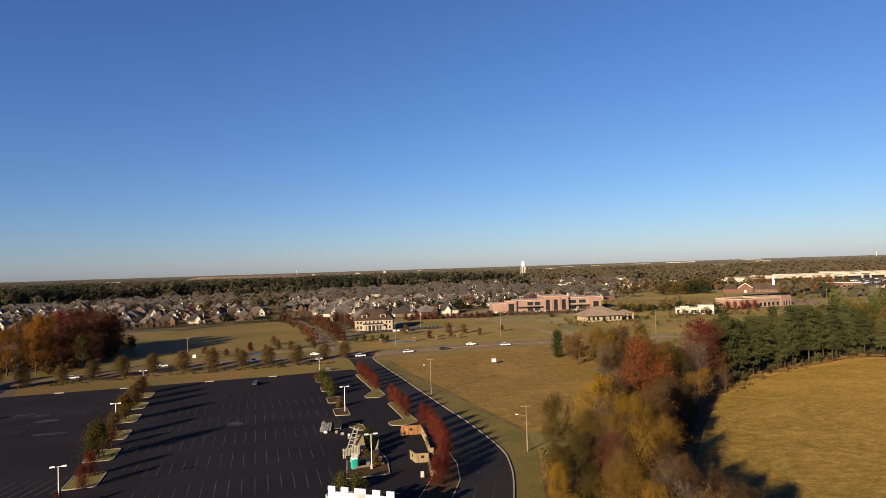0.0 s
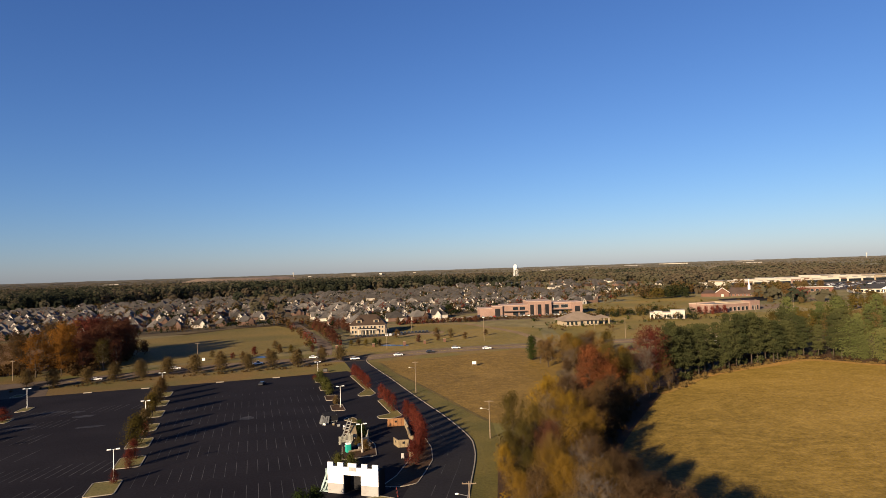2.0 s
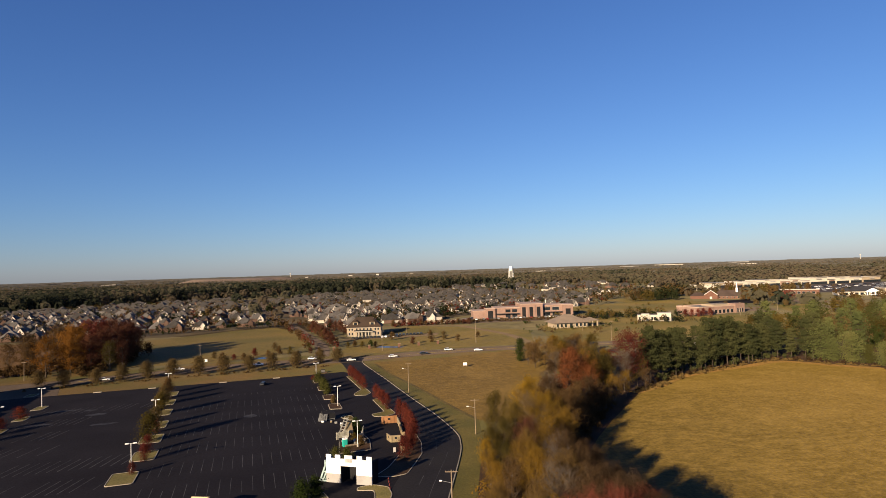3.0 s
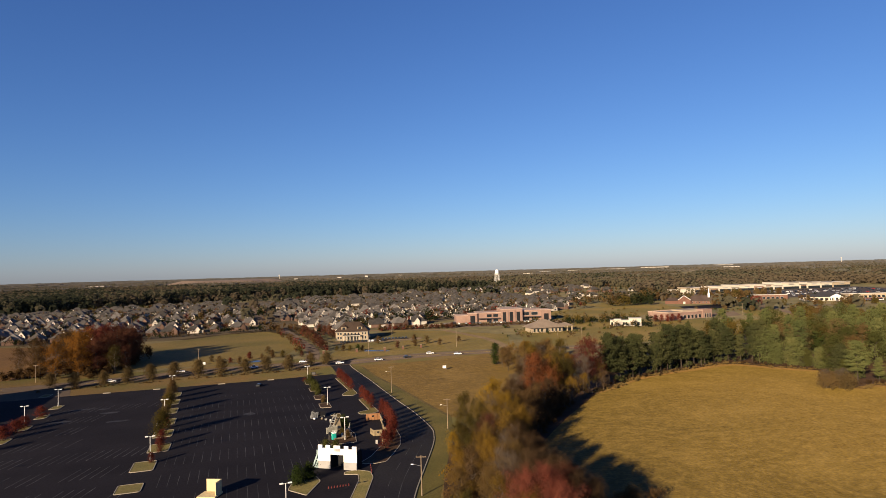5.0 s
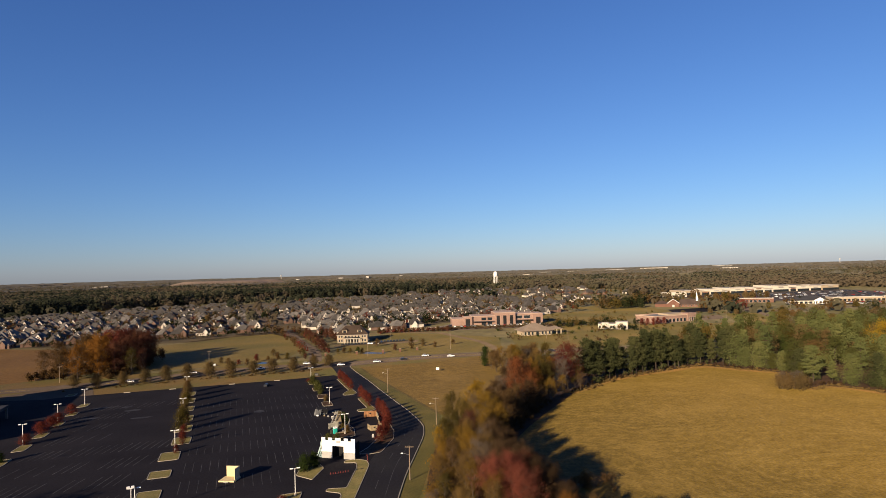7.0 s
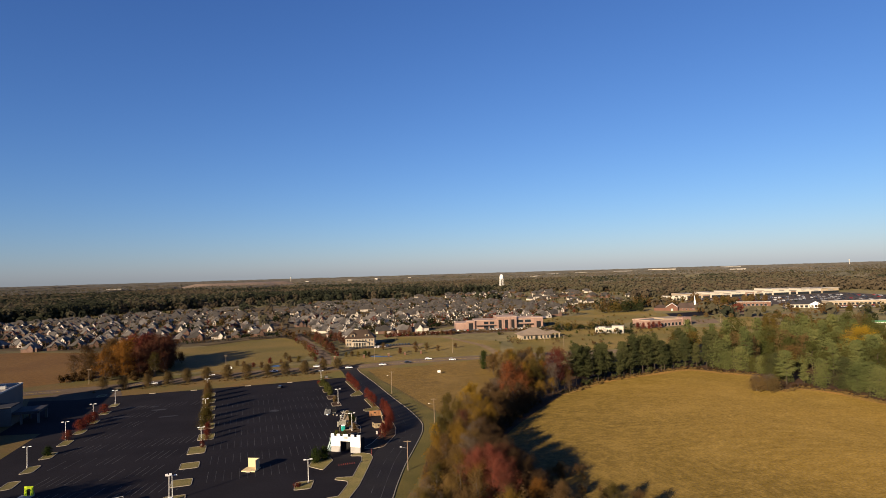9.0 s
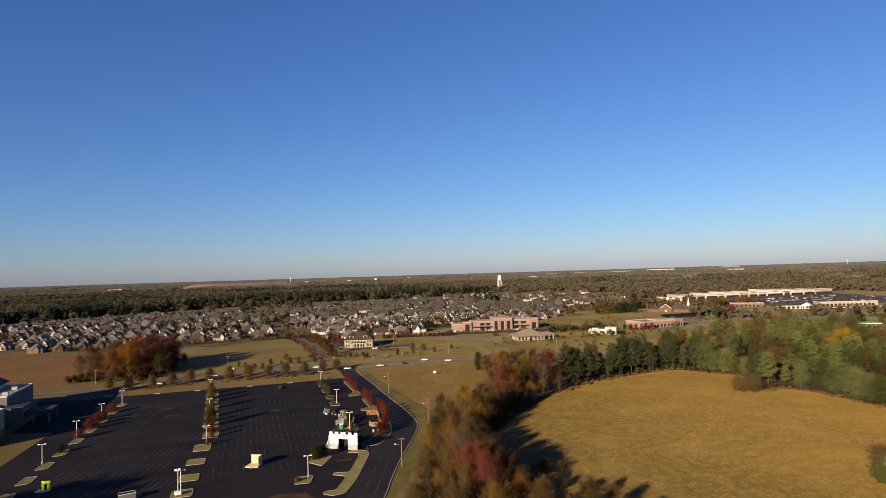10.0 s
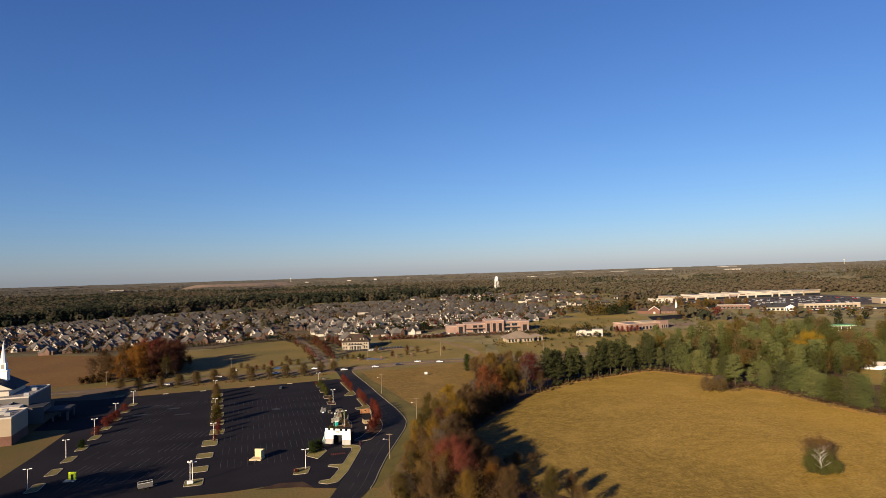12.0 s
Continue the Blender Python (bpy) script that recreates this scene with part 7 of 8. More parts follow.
# ---- white clinic ----
t = thing("clinic_building", "low white stucco building with dark openings", "building", pose(161, 455, land(455), 0, 0, -18))
part("wall", Shape().box(0, 24, 0, 12, -0.5, 4.6), PALE_STUCCO, t)
part("raised_wall", Shape().box(15, 25, -1.2, 8, -0.5, 6.0).box(3, 9, -0.6, 6, -0.5, 5.6), PALE_STUCCO, t)
part("roof", Shape().box(0.3, 23.7, 0.3, 11.7, 4.6, 4.7), FLAT_ROOF, t)
part("coping", Shape().chamfered(14.8, 25.2, -1.4, 8.2, 6.0, 6.4, 0.08), TRIM, t)
windows_row(t, [1.5, 11, 13], -0.02, 0.8, 3.0, 1.4)
windows_row(t, [17.5, 22.5], -1.22, 0.6, 3.2, 2.2)

# ---- brick store ----
t = thing("store_building", "brick store with a pale parapet and arched front", "building", pose(221, 481, land(485), 0, 0, 21))
part("wall", Shape().box(0, 49, 0, 26, -1, 6.2), PINK_BRICK, t)
part("roof", Shape().box(0.4, 48.6, 0.4, 25.6, 6.2, 6.3), FLAT_ROOF, t)
part("coping", Shape().box(-0.3, 49.3, -0.3, 0.3, 6.2, 7.0).box(-0.3, 0.3, 0.3, 26.3, 6.2, 7.0).box(48.7, 49.3, 0.3, 26.3, 6.2, 7.0).box(0.3, 48.7, 25.7, 26.3, 6.2, 7.0), PALE_BRICK, t)
part("raised_roof", Shape().box(22, 45, 6, 20, 6.3, 7.6), STUCCO, t)
part("portal", Shape().box(39, 49.5, -1.2, 8, -1, 8.0), PINK_BRICK, t)
windows_row(t, [14 + 4.4 * i for i in range(6)], -0.02, 0.6, 3.6, 2.4)
windows_row(t, [41.5, 44.2, 46.9], -1.22, 0.4, 4.0, 1.5)
for x, y in ((206, 476), (211, 475), (217, 477), (222, 479), (228, 480)):
    tree("garden", x, y - 4, 6.5, LEAF_MAPLE, "small red tree before the brick store", group="red trees at the brick store")

# ---- brick chapel ----
t = thing("chapel", "brick chapel with a russet roof and white spire", "church", pose(309, 656, land(656), 0, 0, -22) @ Matrix.Diagonal((0.76, 0.76, 0.8, 1)))
part("wall", Shape().box(-9, 9, 0, 12, -1, 6).gable_wall(-9, 9, 0, 0.4, 6, 12), BRICK, t)
part("porch_roof", Shape().gable(-9, 9, 0, 22, 6, 12.2), RUST_ROOF, t)
part("hall_wall", Shape().box(8, 46, 6, 24, -1, 3.6), BRICK, t)
part("hall_roof", Shape().hip(6, 46, 6, 24, 3.6, 11.6, 28), RUST_ROOF, t)
part("side_wing", Shape().box(-28, -8, 5, 20, -1, 4.5), BRICK, t)
part("side_roof", Shape().hip(-28, -7, 5, 20, 4.6, 9.0, 8), RUST_ROOF, t)
part("rake", Shape().beam((-9.4, -0.2, 5.7), (0, -0.2, 12.2), 0.45).beam((9.4, -0.2, 5.7), (0, -0.2, 12.2), 0.45), WHITE_PAINT, t, "white gable edge board")
sp = part("spire_base", Shape().box(34, 37, 8, 11, 9, 14.5), WHITE_PAINT, t)
part("spire", Shape().tube((35.5, 9.5, 14.5), (35.5, 9.5, 23.5), 1.2, 0.05, 8), WHITE_PAINT, sp)
windows_row(t, [12 + 5 * i for i in range(7)], 5.98, 0.8, 3.0, 1.4)
part("entry", Shape().box(-1.6, 1.6, -0.1, 0.0, 0, 3.4), TRIM, t)

# ---- shopping centre ----
mall_rng = random.Random(8)
t = thing("shopping_centre", "long pale shopping centre with stepped shop fronts", "building", pose(420, 886, land(884), 0, 0, 9) @ Matrix.Diagonal((1.13, 1, 1.12, 1)))
x = 0
for w, h in ((24, 8.5), (14, 6.5), (20, 9.5), (12, 7), (24, 10.5), (14, 7.5), (16, 10), (14, 7.5), (28, 12), (12, 8), (22, 11), (20, 9), (30, 10)):
    h *= 0.78
    mat_ = (PALE_STUCCO, STUCCO, PALE_STUCCO, PALE_STUCCO, PINK_BRICK)[mall_rng.randrange(5)]
    b = part("shop_front", Shape().box(x, x + w, mall_rng.uniform(-1.5, 1), 45, -2, h), mat_, t)
    part("coping", Shape().box(x - 0.2, x + w + 0.2, -1.8, 0.3, h, h + 0.6), TRIM, b)
    part("roof", Shape().box(x + 0.2, x + w - 0.2, 0.4, 44.8, h, h + 0.15), FLAT_ROOF, b)
    part("glazing", Shape().box(x + 1.5, x + w - 1.5, -1.75, -1.6, 0.2, 3.6), GLASS, b)
    part("sign_board", Shape().box(x + w / 2 - 4, x + w / 2 + 4, -1.8, -1.62, h - 2.6, h - 1.4), (BRICK, GREY_BLOCK, GREY_BLOCK, GREY_BLOCK)[mall_rng.randrange(4)], b)
    x += w
for x, y, w, d, h, turn, wall_m, roof_m, label in (
    (412, 700, 40, 16, 5.0, -24, BRICK, FLAT_ROOF, "low brick shop row beside the chapel"),
    (447, 650, 44, 20, 4.2, -20, PALE_STUCCO, DARK_ROOF, "white pavilion with a dark hip roof"),
    (514, 668, 70, 18, 5.0, -7, STUCCO, FLAT_ROOF, "low beige shop row"),
    (372, 846, 34, 20, 7, 0, PALE_STUCCO, FLAT_ROOF, "tall white store at the centre's end"),
    (640, 700, 60, 24, 7, -10, STUCCO, FLAT_ROOF, "beige store with a flat roof"),
):
    t = thing("shop_building", label, "building", pose(x, y, land(y), 0, 0, turn))
    part("wall", Shape().box(0, w, 0, d, -1.5, h), wall_m, t)
    if roof_m is DARK_ROOF:
        part("roof", Shape().hip(0, w, 0, d, h + 0.2, h + 5, w * 0.6, 1.0), roof_m, t)
        part("pediment", Shape().gable_wall(w * 0.62, w * 0.92, -1.6, 0.5, h, h + 3.5).box(w * 0.62, w * 0.92, -1.6, 0.5, h - 0.6, h), WHITE_PAINT, t)
        for k in range(4):
            part("column", Shape().box(w * 0.64 + k * w * 0.085, w * 0.66 + k * w * 0.085, -1.4, -0.8, -0.5, h - 0.6), WHITE_PAINT, t)
    else:
        part("roof", Shape().box(0.3, w - 0.3, 0.3, d - 0.3, h, h + 0.1), roof_m, t)
        part("coping", Shape().box(-0.2, w + 0.2, -0.2, 0.3, h, h + 0.8).box(-0.2, 0.3, 0.3, d, h, h + 0.8).box(w - 0.3, w + 0.2, 0.3, d, h, h + 0.8), TRIM, t)
    windows_row(t, [4 + 5 * k for k in range(int((w - 4) / 5))], -0.02, 0.3, 3.0, 3.2)

# ---- filling station and cottages by the wood ----
t = thing("filling_station", "filling station with a green canopy roof", "building", pose(391, 424, land(415), 0, 0, -10) @ Matrix.Diagonal((0.78, 1, 0.9, 1)))
part("canopy", Shape().chamfered(0, 30, 0, 12, 6.2, 7.4, 0.1), GREEN_CANOPY, t)
part("canopy_fascia", Shape().box(-0.1, 30.1, -0.1, -0.02, 6.3, 6.7), WHITE_PAINT, t)
for x in (5, 15, 25):
    for y in (3, 9):
        part("canopy_column", Shape().box(x - 0.35, x + 0.35, y - 0.35, y + 0.35, -0.5, 6.2), TRIM, t)
part("kiosk", Shape().box(6, 24, 16, 28, -0.5, 4.2), BRICK, t)
part("kiosk_roof", Shape().hip(6, 24, 16, 28, 4.3, 6.5, 8), DARK_ROOF, t)


def cottage(x, y, turn, w, d, label):
    t = thing("cottage", label, "house", pose(x, y, land(y), 0, 0, turn))
    part("wall", Shape().box(0, w, 0, d, -0.5, 2.6), WHITE_PAINT, t)
    part("gable_wall", Shape().gable_wall(0, w, 0.0, 0.3, 2.6, 2.6 + w * 0.22), WHITE_PAINT, t)
    part("roof", Shape().gable(0, w, 0, d, 2.6, 2.7 + w * 0.22), TRIM, t)
    windows_row(t, [w * 0.25, w * 0.75], -0.02, 1.0, 2.2, 1.1)
    part("door", Shape().box(w / 2 - 0.5, w / 2 + 0.5, -0.05, 0, 0, 2.1), DARK, t)


sheet("field", [(266, 204), (282, 188), (314, 190), (342, 205), (350, 250), (332, 268), (304, 256)], 0.04, GREEN_FIELD, "small green lawn around the white cottages", "field")
cottage(312, 240, 58, 8, 15, "small white cottage with a pale roof")
cottage(326, 230, 58, 8, 14, "small white cottage behind the pines")
cottage(150, 305, 10, 8, 12, "white shed glimpsed between pines")

# ---- water tower ----
t = thing("water_tower", "white water tower on a ring of legs", "water tower", pose(179, 1437, land(1437)) @ Matrix.Diagonal((0.85, 0.85, 1.0, 1)))
tank = Shape()
prof = [(0.3, 28), (3.5, 29), (4.8, 31), (5.4, 34), (5.4, 37.4), (4.6, 39.8), (3.0, 41.2), (0.2, 41.8)]
for (r0, z0), (r1, z1) in zip(prof, prof[1:]):
    tank.tube((0, 0, z0), (0, 0, z1), r0, r1, 20, cap=False)
part("tank", tank, WHITE_PAINT, t, smooth=True)
for i in range(6):
    a = math.pi * i / 3
    part("leg", Shape().tube((7.6 * math.cos(a), 7.6 * math.sin(a), -1), (5.8 * math.cos(a), 5.8 * math.sin(a), 34), 0.42, 0.36, 8), WHITE_PAINT, t)
part("riser", Shape().tube((0, 0, -1), (0, 0, 27.5), 0.5, 0.5, 10), GREY_BLOCK, t)
part("catwalk", Shape().tube((0, 0, 32.6), (0, 0, 33.1), 7.0, 7.0, 20), STEEL, t)
for z in (10, 20):
    br = Shape()
    for i in range(6):
        a, b = math.pi * i / 3, math.pi * (i + 1) / 3
        br.beam((6.3 * math.cos(a), 6.3 * math.sin(a), z), (6.3 * math.cos(b), 6.3 * math.sin(b), z), 0.3)
    part("brace_ring", br, GREY_BLOCK, t)

# ---- the housing estate ----
def house(seed, wall_m, label):
    """A one-and-a-half-storey house: brick walls, a steep hip roof, front gables, chimney, windows and a garage."""
    rng = random.Random(seed)
    w, d, h = rng.uniform(13, 16), rng.uniform(14, 19), 2.9
    rise = rng.uniform(5.0, 6.2)
    t = thing("house", label, "house", pose(0, 0, -80), "houses of the estate")
    part("wall", Shape().box(0, w, 0, d, -0.8, h), wall_m, t)
    part("roof", Shape().hip(0, w, 0, d, h + 0.2, h + rise, max(2, abs(d - w) + 2), 0.5), HOUSE_ROOF, t)
    g0 = rng.uniform(0.4, w - 7.2)
    gw = rng.uniform(5.6, 6.8)
    part("front_gable", Shape().box(g0, g0 + gw, -1.6, 3, -0.8, h).gable_wall(g0, g0 + gw, -1.6, 4.0, h, h + gw * 0.70), HOUSE_TAN if seed % 3 else wall_m, t)
    part("gable_roof", Shape().gable(g0, g0 + gw, -1.6, d * 0.45, h, h + gw * 0.72), HOUSE_ROOF, t)
    g2 = (g0 + w * 0.52) % (w - 4.0)
    if abs(g2 - g0) > gw:
        part("front_gable", Shape().box(g2, g2 + 3.6, -0.8, 3, -0.8, h + 1.6).gable_wall(g2, g2 + 3.6, -0.8, 3.6, h + 1.6, h + 4.0), HOUSE_TAN if seed % 2 else wall_m, t)
        part("gable_roof", Shape().gable(g2, g2 + 3.6, -0.8, d * 0.42, h + 1.6, h + 4.1), HOUSE_ROOF, t)
    gr = rng.uniform(1.0, w - 6.5)
    part("rear_gable", Shape().box(gr, gr + 5.2, d - 2, d + 1.2, -0.8, h + 0.6).gable_wall(gr, gr + 5.2, d - 3, d + 1.2, h + 0.6, h + 4.0), wall_m, t)
    part("gable_roof", Shape().gable(gr, gr + 5.2, d * 0.55, d + 1.2, h + 0.6, h + 4.1), HOUSE_ROOF, t)
    cx = rng.choice((1.0, w - 1.8))
    part("chimney", Shape().box(cx, cx + 0.7, d * 0.5, d * 0.5 + 0.9, 0, h + rise * 0.75), wall_m, t)
    for x in (g0 + gw / 2,):
        part("window", Shape().box(x - 1.0, x + 1.0, -1.68, -1.58, 0.9, 2.5), GLASS, t)
        part("window", Shape().box(x - 0.5, x + 0.5, -1.68, -1.58, h + 0.4, h + 1.5), GLASS, t)
    for y in (d * 0.25, d * 0.7):
        part("window", Shape().box(-0.06, 0.0, y - 0.7, y + 0.7, 0.9, 2.4), GLASS, t)
    part("garage_door", Shape().box(w - 0.0, w + 0.06, d * 0.55, d * 0.55 + 4.6, -0.3, 2.2), TRIM, t)
    return t


HOUSES = [house(101, HOUSE_BRICK, "brown brick house with a steep grey roof"), house(102, HOUSE_TAN, "tan house with a steep grey-brown roof"), house(103, HOUSE_BRICK, "red-brown brick house with pale gables"),
          house(105, HOUSE_TAN, "cream house with pale front gables"), house(107, HOUSE_BRICK, "brick house with a tall hip roof"), house(110, HOUSE_TAN, "pale-gabled house with a grey roof")]
house_used = set()
house_rng = random.Random(55)


def put_house(x, y, turn, size=1.0):
    i = house_rng.choice((0, 2, 4) if x < -300 else (0, 0, 0, 1, 2, 2, 2, 3, 4, 4, 4, 5) if x < -120 else (0, 1, 1, 2, 3, 3, 5, 5))
    m = pose(x, y, land(y), 0, 0, turn) @ Matrix.Diagonal((size, size, size, 1))
    if i in house_used:
        copy_thing(HOUSES[i], m)
    else:
        house_used.add(i)
        HOUSES[i].matrix_basis = m


def inside(x, y, poly):
    c = False
    for i in range(len(poly)):
        (x1, y1), (x2, y2) = poly[i - 1], poly[i]
        if (y1 > y) != (y2 > y) and x < (x2 - x1) * (y - y1) / (y2 - y1) + x1:
            c = not c
    return c


WEST = [(-520, 455), (-360, 455), (-285, 458), (-205, 482), (-150, 512), (-175, 560), (-240, 745), (-320, 950), (-480, 860), (-570, 690)]
EAST = [(-78, 455), (-60, 480), (-10, 505), (30, 548), (135, 590), (180, 680), (190, 800), (120, 980), (-40, 1110), (-200, 1070), (-230, 800), (-160, 640), (-112, 520)]
BEYOND = [(150, 700), (330, 760), (330, 900), (420, 1150), (300, 1350), (60, 1300), (-60, 1150), (150, 1000)]
GARDEN, FAR_HOUSES = [], []
for poly, su, sv, keep in ((WEST, 17.5, 30, 0.95), (EAST, 17.5, 31, 0.95), (BEYOND, 28, 52, 0.5)):
    for r in range(-5, 45):
        for k in range(-30, 40):
            u, v = k * su + (r % 2) * 6, 330 + r * sv / 2 * 1.0 + (12 if r % 2 else 0)
            a = radians(20)
            x = -60 + u * math.cos(a) - (v - 330) * math.sin(a) + house_rng.uniform(-2, 2)
            y = 340 + u * math.sin(a) + (v - 330) * math.cos(a) + house_rng.uniform(-2, 2)
            if r % 2 or not inside(x, y, poly):
                if inside(x, y, poly) and house_rng.random() < 0.8:
                    GARDEN.append((x, y))
                continue
            if poly is BEYOND or y > 710:
                if house_rng.random() < keep:
                    FAR_HOUSES.append((x, y, house_rng.uniform(0.85, 1.0)))
            elif house_rng.random() < keep:
                flip = 180 if (r // 2) % 2 else 0
                put_house(x, y, 20 + flip + house_rng.choice((0, 0, 0, 90)) + house_rng.uniform(-6, 6), house_rng.uniform(0.84, 1.0))
garden_rng = random.Random(66)
bags = {m_: [] for m_ in (LEAF_STREET, LEAF_BROWN, LEAF_EVERGREEN, LEAF_OLIVE, LEAF_RED)}
for x, y in GARDEN:
    for _ in range(5 if y < 720 else 4):
        h = garden_rng.uniform(3.5, 9.0)
        bags[garden_rng.choice((LEAF_STREET, LEAF_BROWN, LEAF_EVERGREEN, LEAF_EVERGREEN, LEAF_EVERGREEN, LEAF_OLIVE, LEAF_RED))].append((x + garden_rng.uniform(-8, 8), y + garden_rng.uniform(-6, 6), h * 0.9, h * garden_rng.uniform(0.55, 0.85)))
for i, p in enumerate(STREET[4:26]):
    d = (STREET[i + 5] - STREET[i + 4]).normalized()
    for side in (-8, 8):
        h = garden_rng.uniform(4.0, 7.5)
        bags[garden_rng.choice((LEAF_BROWN, LEAF_RED, LEAF_BROWN))].append((p.x + d.y * side + garden_rng.uniform(-2, 2), p.y - d.x * side, h, h * 0.95))
for i in range(26):
    x = -34 + i * 2.6
    bags[garden_rng.choice((LEAF_RED, LEAF_BROWN))].append((x, 468 + 0.2 * (x + 34), garden_rng.uniform(3, 4.6), 4.5))
for i in range(60):
    x = garden_rng.uniform(-60, 135)
    bags[LEAF_EVERGREEN if i % 4 else LEAF_BROWN].append((x, 528 + 0.35 * (x + 60) + garden_rng.uniform(-6, 6), garden_rng.uniform(4, 9), 7))
# dark trees along the estate's southern edge and between its far roofs
for p in smooth_line([(-330, 446), (-280, 448), (-240, 458), (-205, 470), (-176, 486), (-140, 500)], 3.0):
    h = garden_rng.uniform(3.0, 7.5)
    bags[garden_rng.choice((LEAF_EVERGREEN, LEAF_EVERGREEN, LEAF_BROWN))].append((p.x, p.y + garden_rng.uniform(-3, 3), h, h * 0.9))
for x0, y0, n_ in ((-237, 626, 7), (-226, 646, 6), (-191, 659, 7), (-134, 501, 6), (-245, 560, 4), (-300, 600, 6), (261, 732, 6), (220, 735, 6)):
    for _ in range(n_):
        h = garden_rng.uniform(8, 13)
        bags[garden_rng.choice((LEAF_EVERGREEN, LEAF_EVERGREEN, LEAF_BROWN, LEAF_STREET))].append((x0 + garden_rng.uniform(-10, 10), y0 + garden_rng.uniform(-8, 8), h, h * 0.75))
for x, y, s_ in FAR_HOUSES:
    for _ in range(2):
        h = garden_rng.uniform(5, 9)
        bags[garden_rng.choice((LEAF_STREET, LEAF_EVERGREEN, LEAF_OLIVE, LEAF_BROWN, LEAF_EVERGREEN))].append((x + garden_rng.uniform(-12, 12), y + garden_rng.uniform(-18, 6), h, h * 0.8))
for _ in range(70):
    x0 = garden_rng.uniform(-70, 190)
    y0 = 520 + 0.38 * (x0 + 60) + garden_rng.uniform(-4, 70)
    h = garden_rng.uniform(7, 11.5)
    bags[garden_rng.choice((LEAF_EVERGREEN, LEAF_EVERGREEN, LEAF_EVERGREEN, LEAF_BROWN, LEAF_RED))].append((x0, y0, h, h * 0.8))
# clumps round the clinic, the chapel and the shops
NEAR_CLUMPS = ((150, 492, 9, 7), (172, 502, 9, 8), (186, 514, 6, 6), (140, 505, 6, 6), (163, 446, 3, 3), (176, 441, 3, 4), (188, 440, 3, 4), (120, 470, 5, 8), (110, 480, 4, 8), (262, 700, 10, 12), (282, 720, 12, 14), (300, 735, 12, 14), (320, 745, 10, 14))
FAR_CLUMPS = ((262, 760, 12, 18), (300, 790, 12, 18), (335, 800, 12, 18), (250, 735, 10, 14), (362, 772, 10, 14), (225, 660, 8, 12), (352, 664, 8, 8), (347, 612, 6, 8), (384, 652, 4, 9), (330, 690, 8, 14), (235, 690, 9, 12), (205, 715, 9, 12), (430, 640, 3, 14), (470, 640, 2, 14), (330, 470, 4, 8), (430, 560, 8, 25), (500, 540, 10, 30), (560, 520, 10, 35))
for x0, y0, n_, r_ in NEAR_CLUMPS + FAR_CLUMPS:
    for _ in range(n_):
        h = garden_rng.uniform(5, 7) if y0 < 520 and x0 < 200 else garden_rng.uniform(8, 14)
        bags[garden_rng.choice((LEAF_STREET, LEAF_EVERGREEN, LEAF_OLIVE, LEAF_EVERGREEN, LEAF_BROWN) if y0 > 520 else (LEAF_EVERGREEN, LEAF_OLIVE, LEAF_STREET))].append((x0 + garden_rng.uniform(-r_, r_), y0 + garden_rng.uniform(-r_, r_), h, h * 0.8))
for m_, spots_ in bags.items():
    thicket("garden_trees", "garden and street trees between the houses", spots_, m_, garden_rng, 46, 0.14, (0.07, 0.14))
far = thing("far_houses", "roofs of houses scattered among far trees", "houses", kind="stuff")
fw, fr, fb = Shape(), Shape(), Shape()
for x, y, s_ in FAR_HOUSES:
    one, top = Shape(), Shape()
    w, d = garden_rng.uniform(12, 16), garden_rng.uniform(13, 18)
    rise = garden_rng.uniform(4.6, 6.2)
    one.box(0, w, 0, d, -0.8, 3.3)
    top.hip(0, w, 0, d, 3.5, 3.3 + rise, max(2, abs(d - w) + 2), 0.5)
    for g0, y0, y1 in ((garden_rng.uniform(0.4, w - 6), -1.4, d * 0.4), (garden_rng.uniform(0.4, w - 6), d + 1.4, d * 0.6)):
        one.gable_wall(g0, g0 + 5, min(y0, y0 + 4 if y0 < 0 else y0 - 4), max(y0, y0 + 4 if y0 < 0 else y0 - 4), 3.3, 6.6)
        one.box(g0, g0 + 5, min(y0, d / 2), max(y0, d / 2), -0.8, 3.3)
        top.gable(g0, g0 + 5, min(y0, y1), max(y0, y1), 3.3, 6.8)
    m = pose(x, y, land(y), 0, 0, 20 + garden_rng.choice((0, 90, 180, 270)) + garden_rng.uniform(-8, 8)) @ Matrix.Scale(s_, 4)
    (fw if garden_rng.random() < 0.5 else fb).merge(one, m)
    fr.merge(top, m)
part("walls", fw, HOUSE_TAN, far)
part("walls", fb, HOUSE_BRICK, far)
part("roofs", fr, HOUSE_ROOF, far)
t = thing("estate_wall", "long tan estate wall", "wall", kind="structure")
part("wall", ribbon(Shape(), smooth_line([(-28, 474), (20, 488), (34, 506)], 8), -0.2, 0.2, -0.3, 2.4), STUCCO, t)
part("coping", ribbon(Shape(), smooth_line([(-28, 474), (20, 488), (34, 506)], 8), -0.3, 0.3, 2.4, 2.6), TRIM, t)
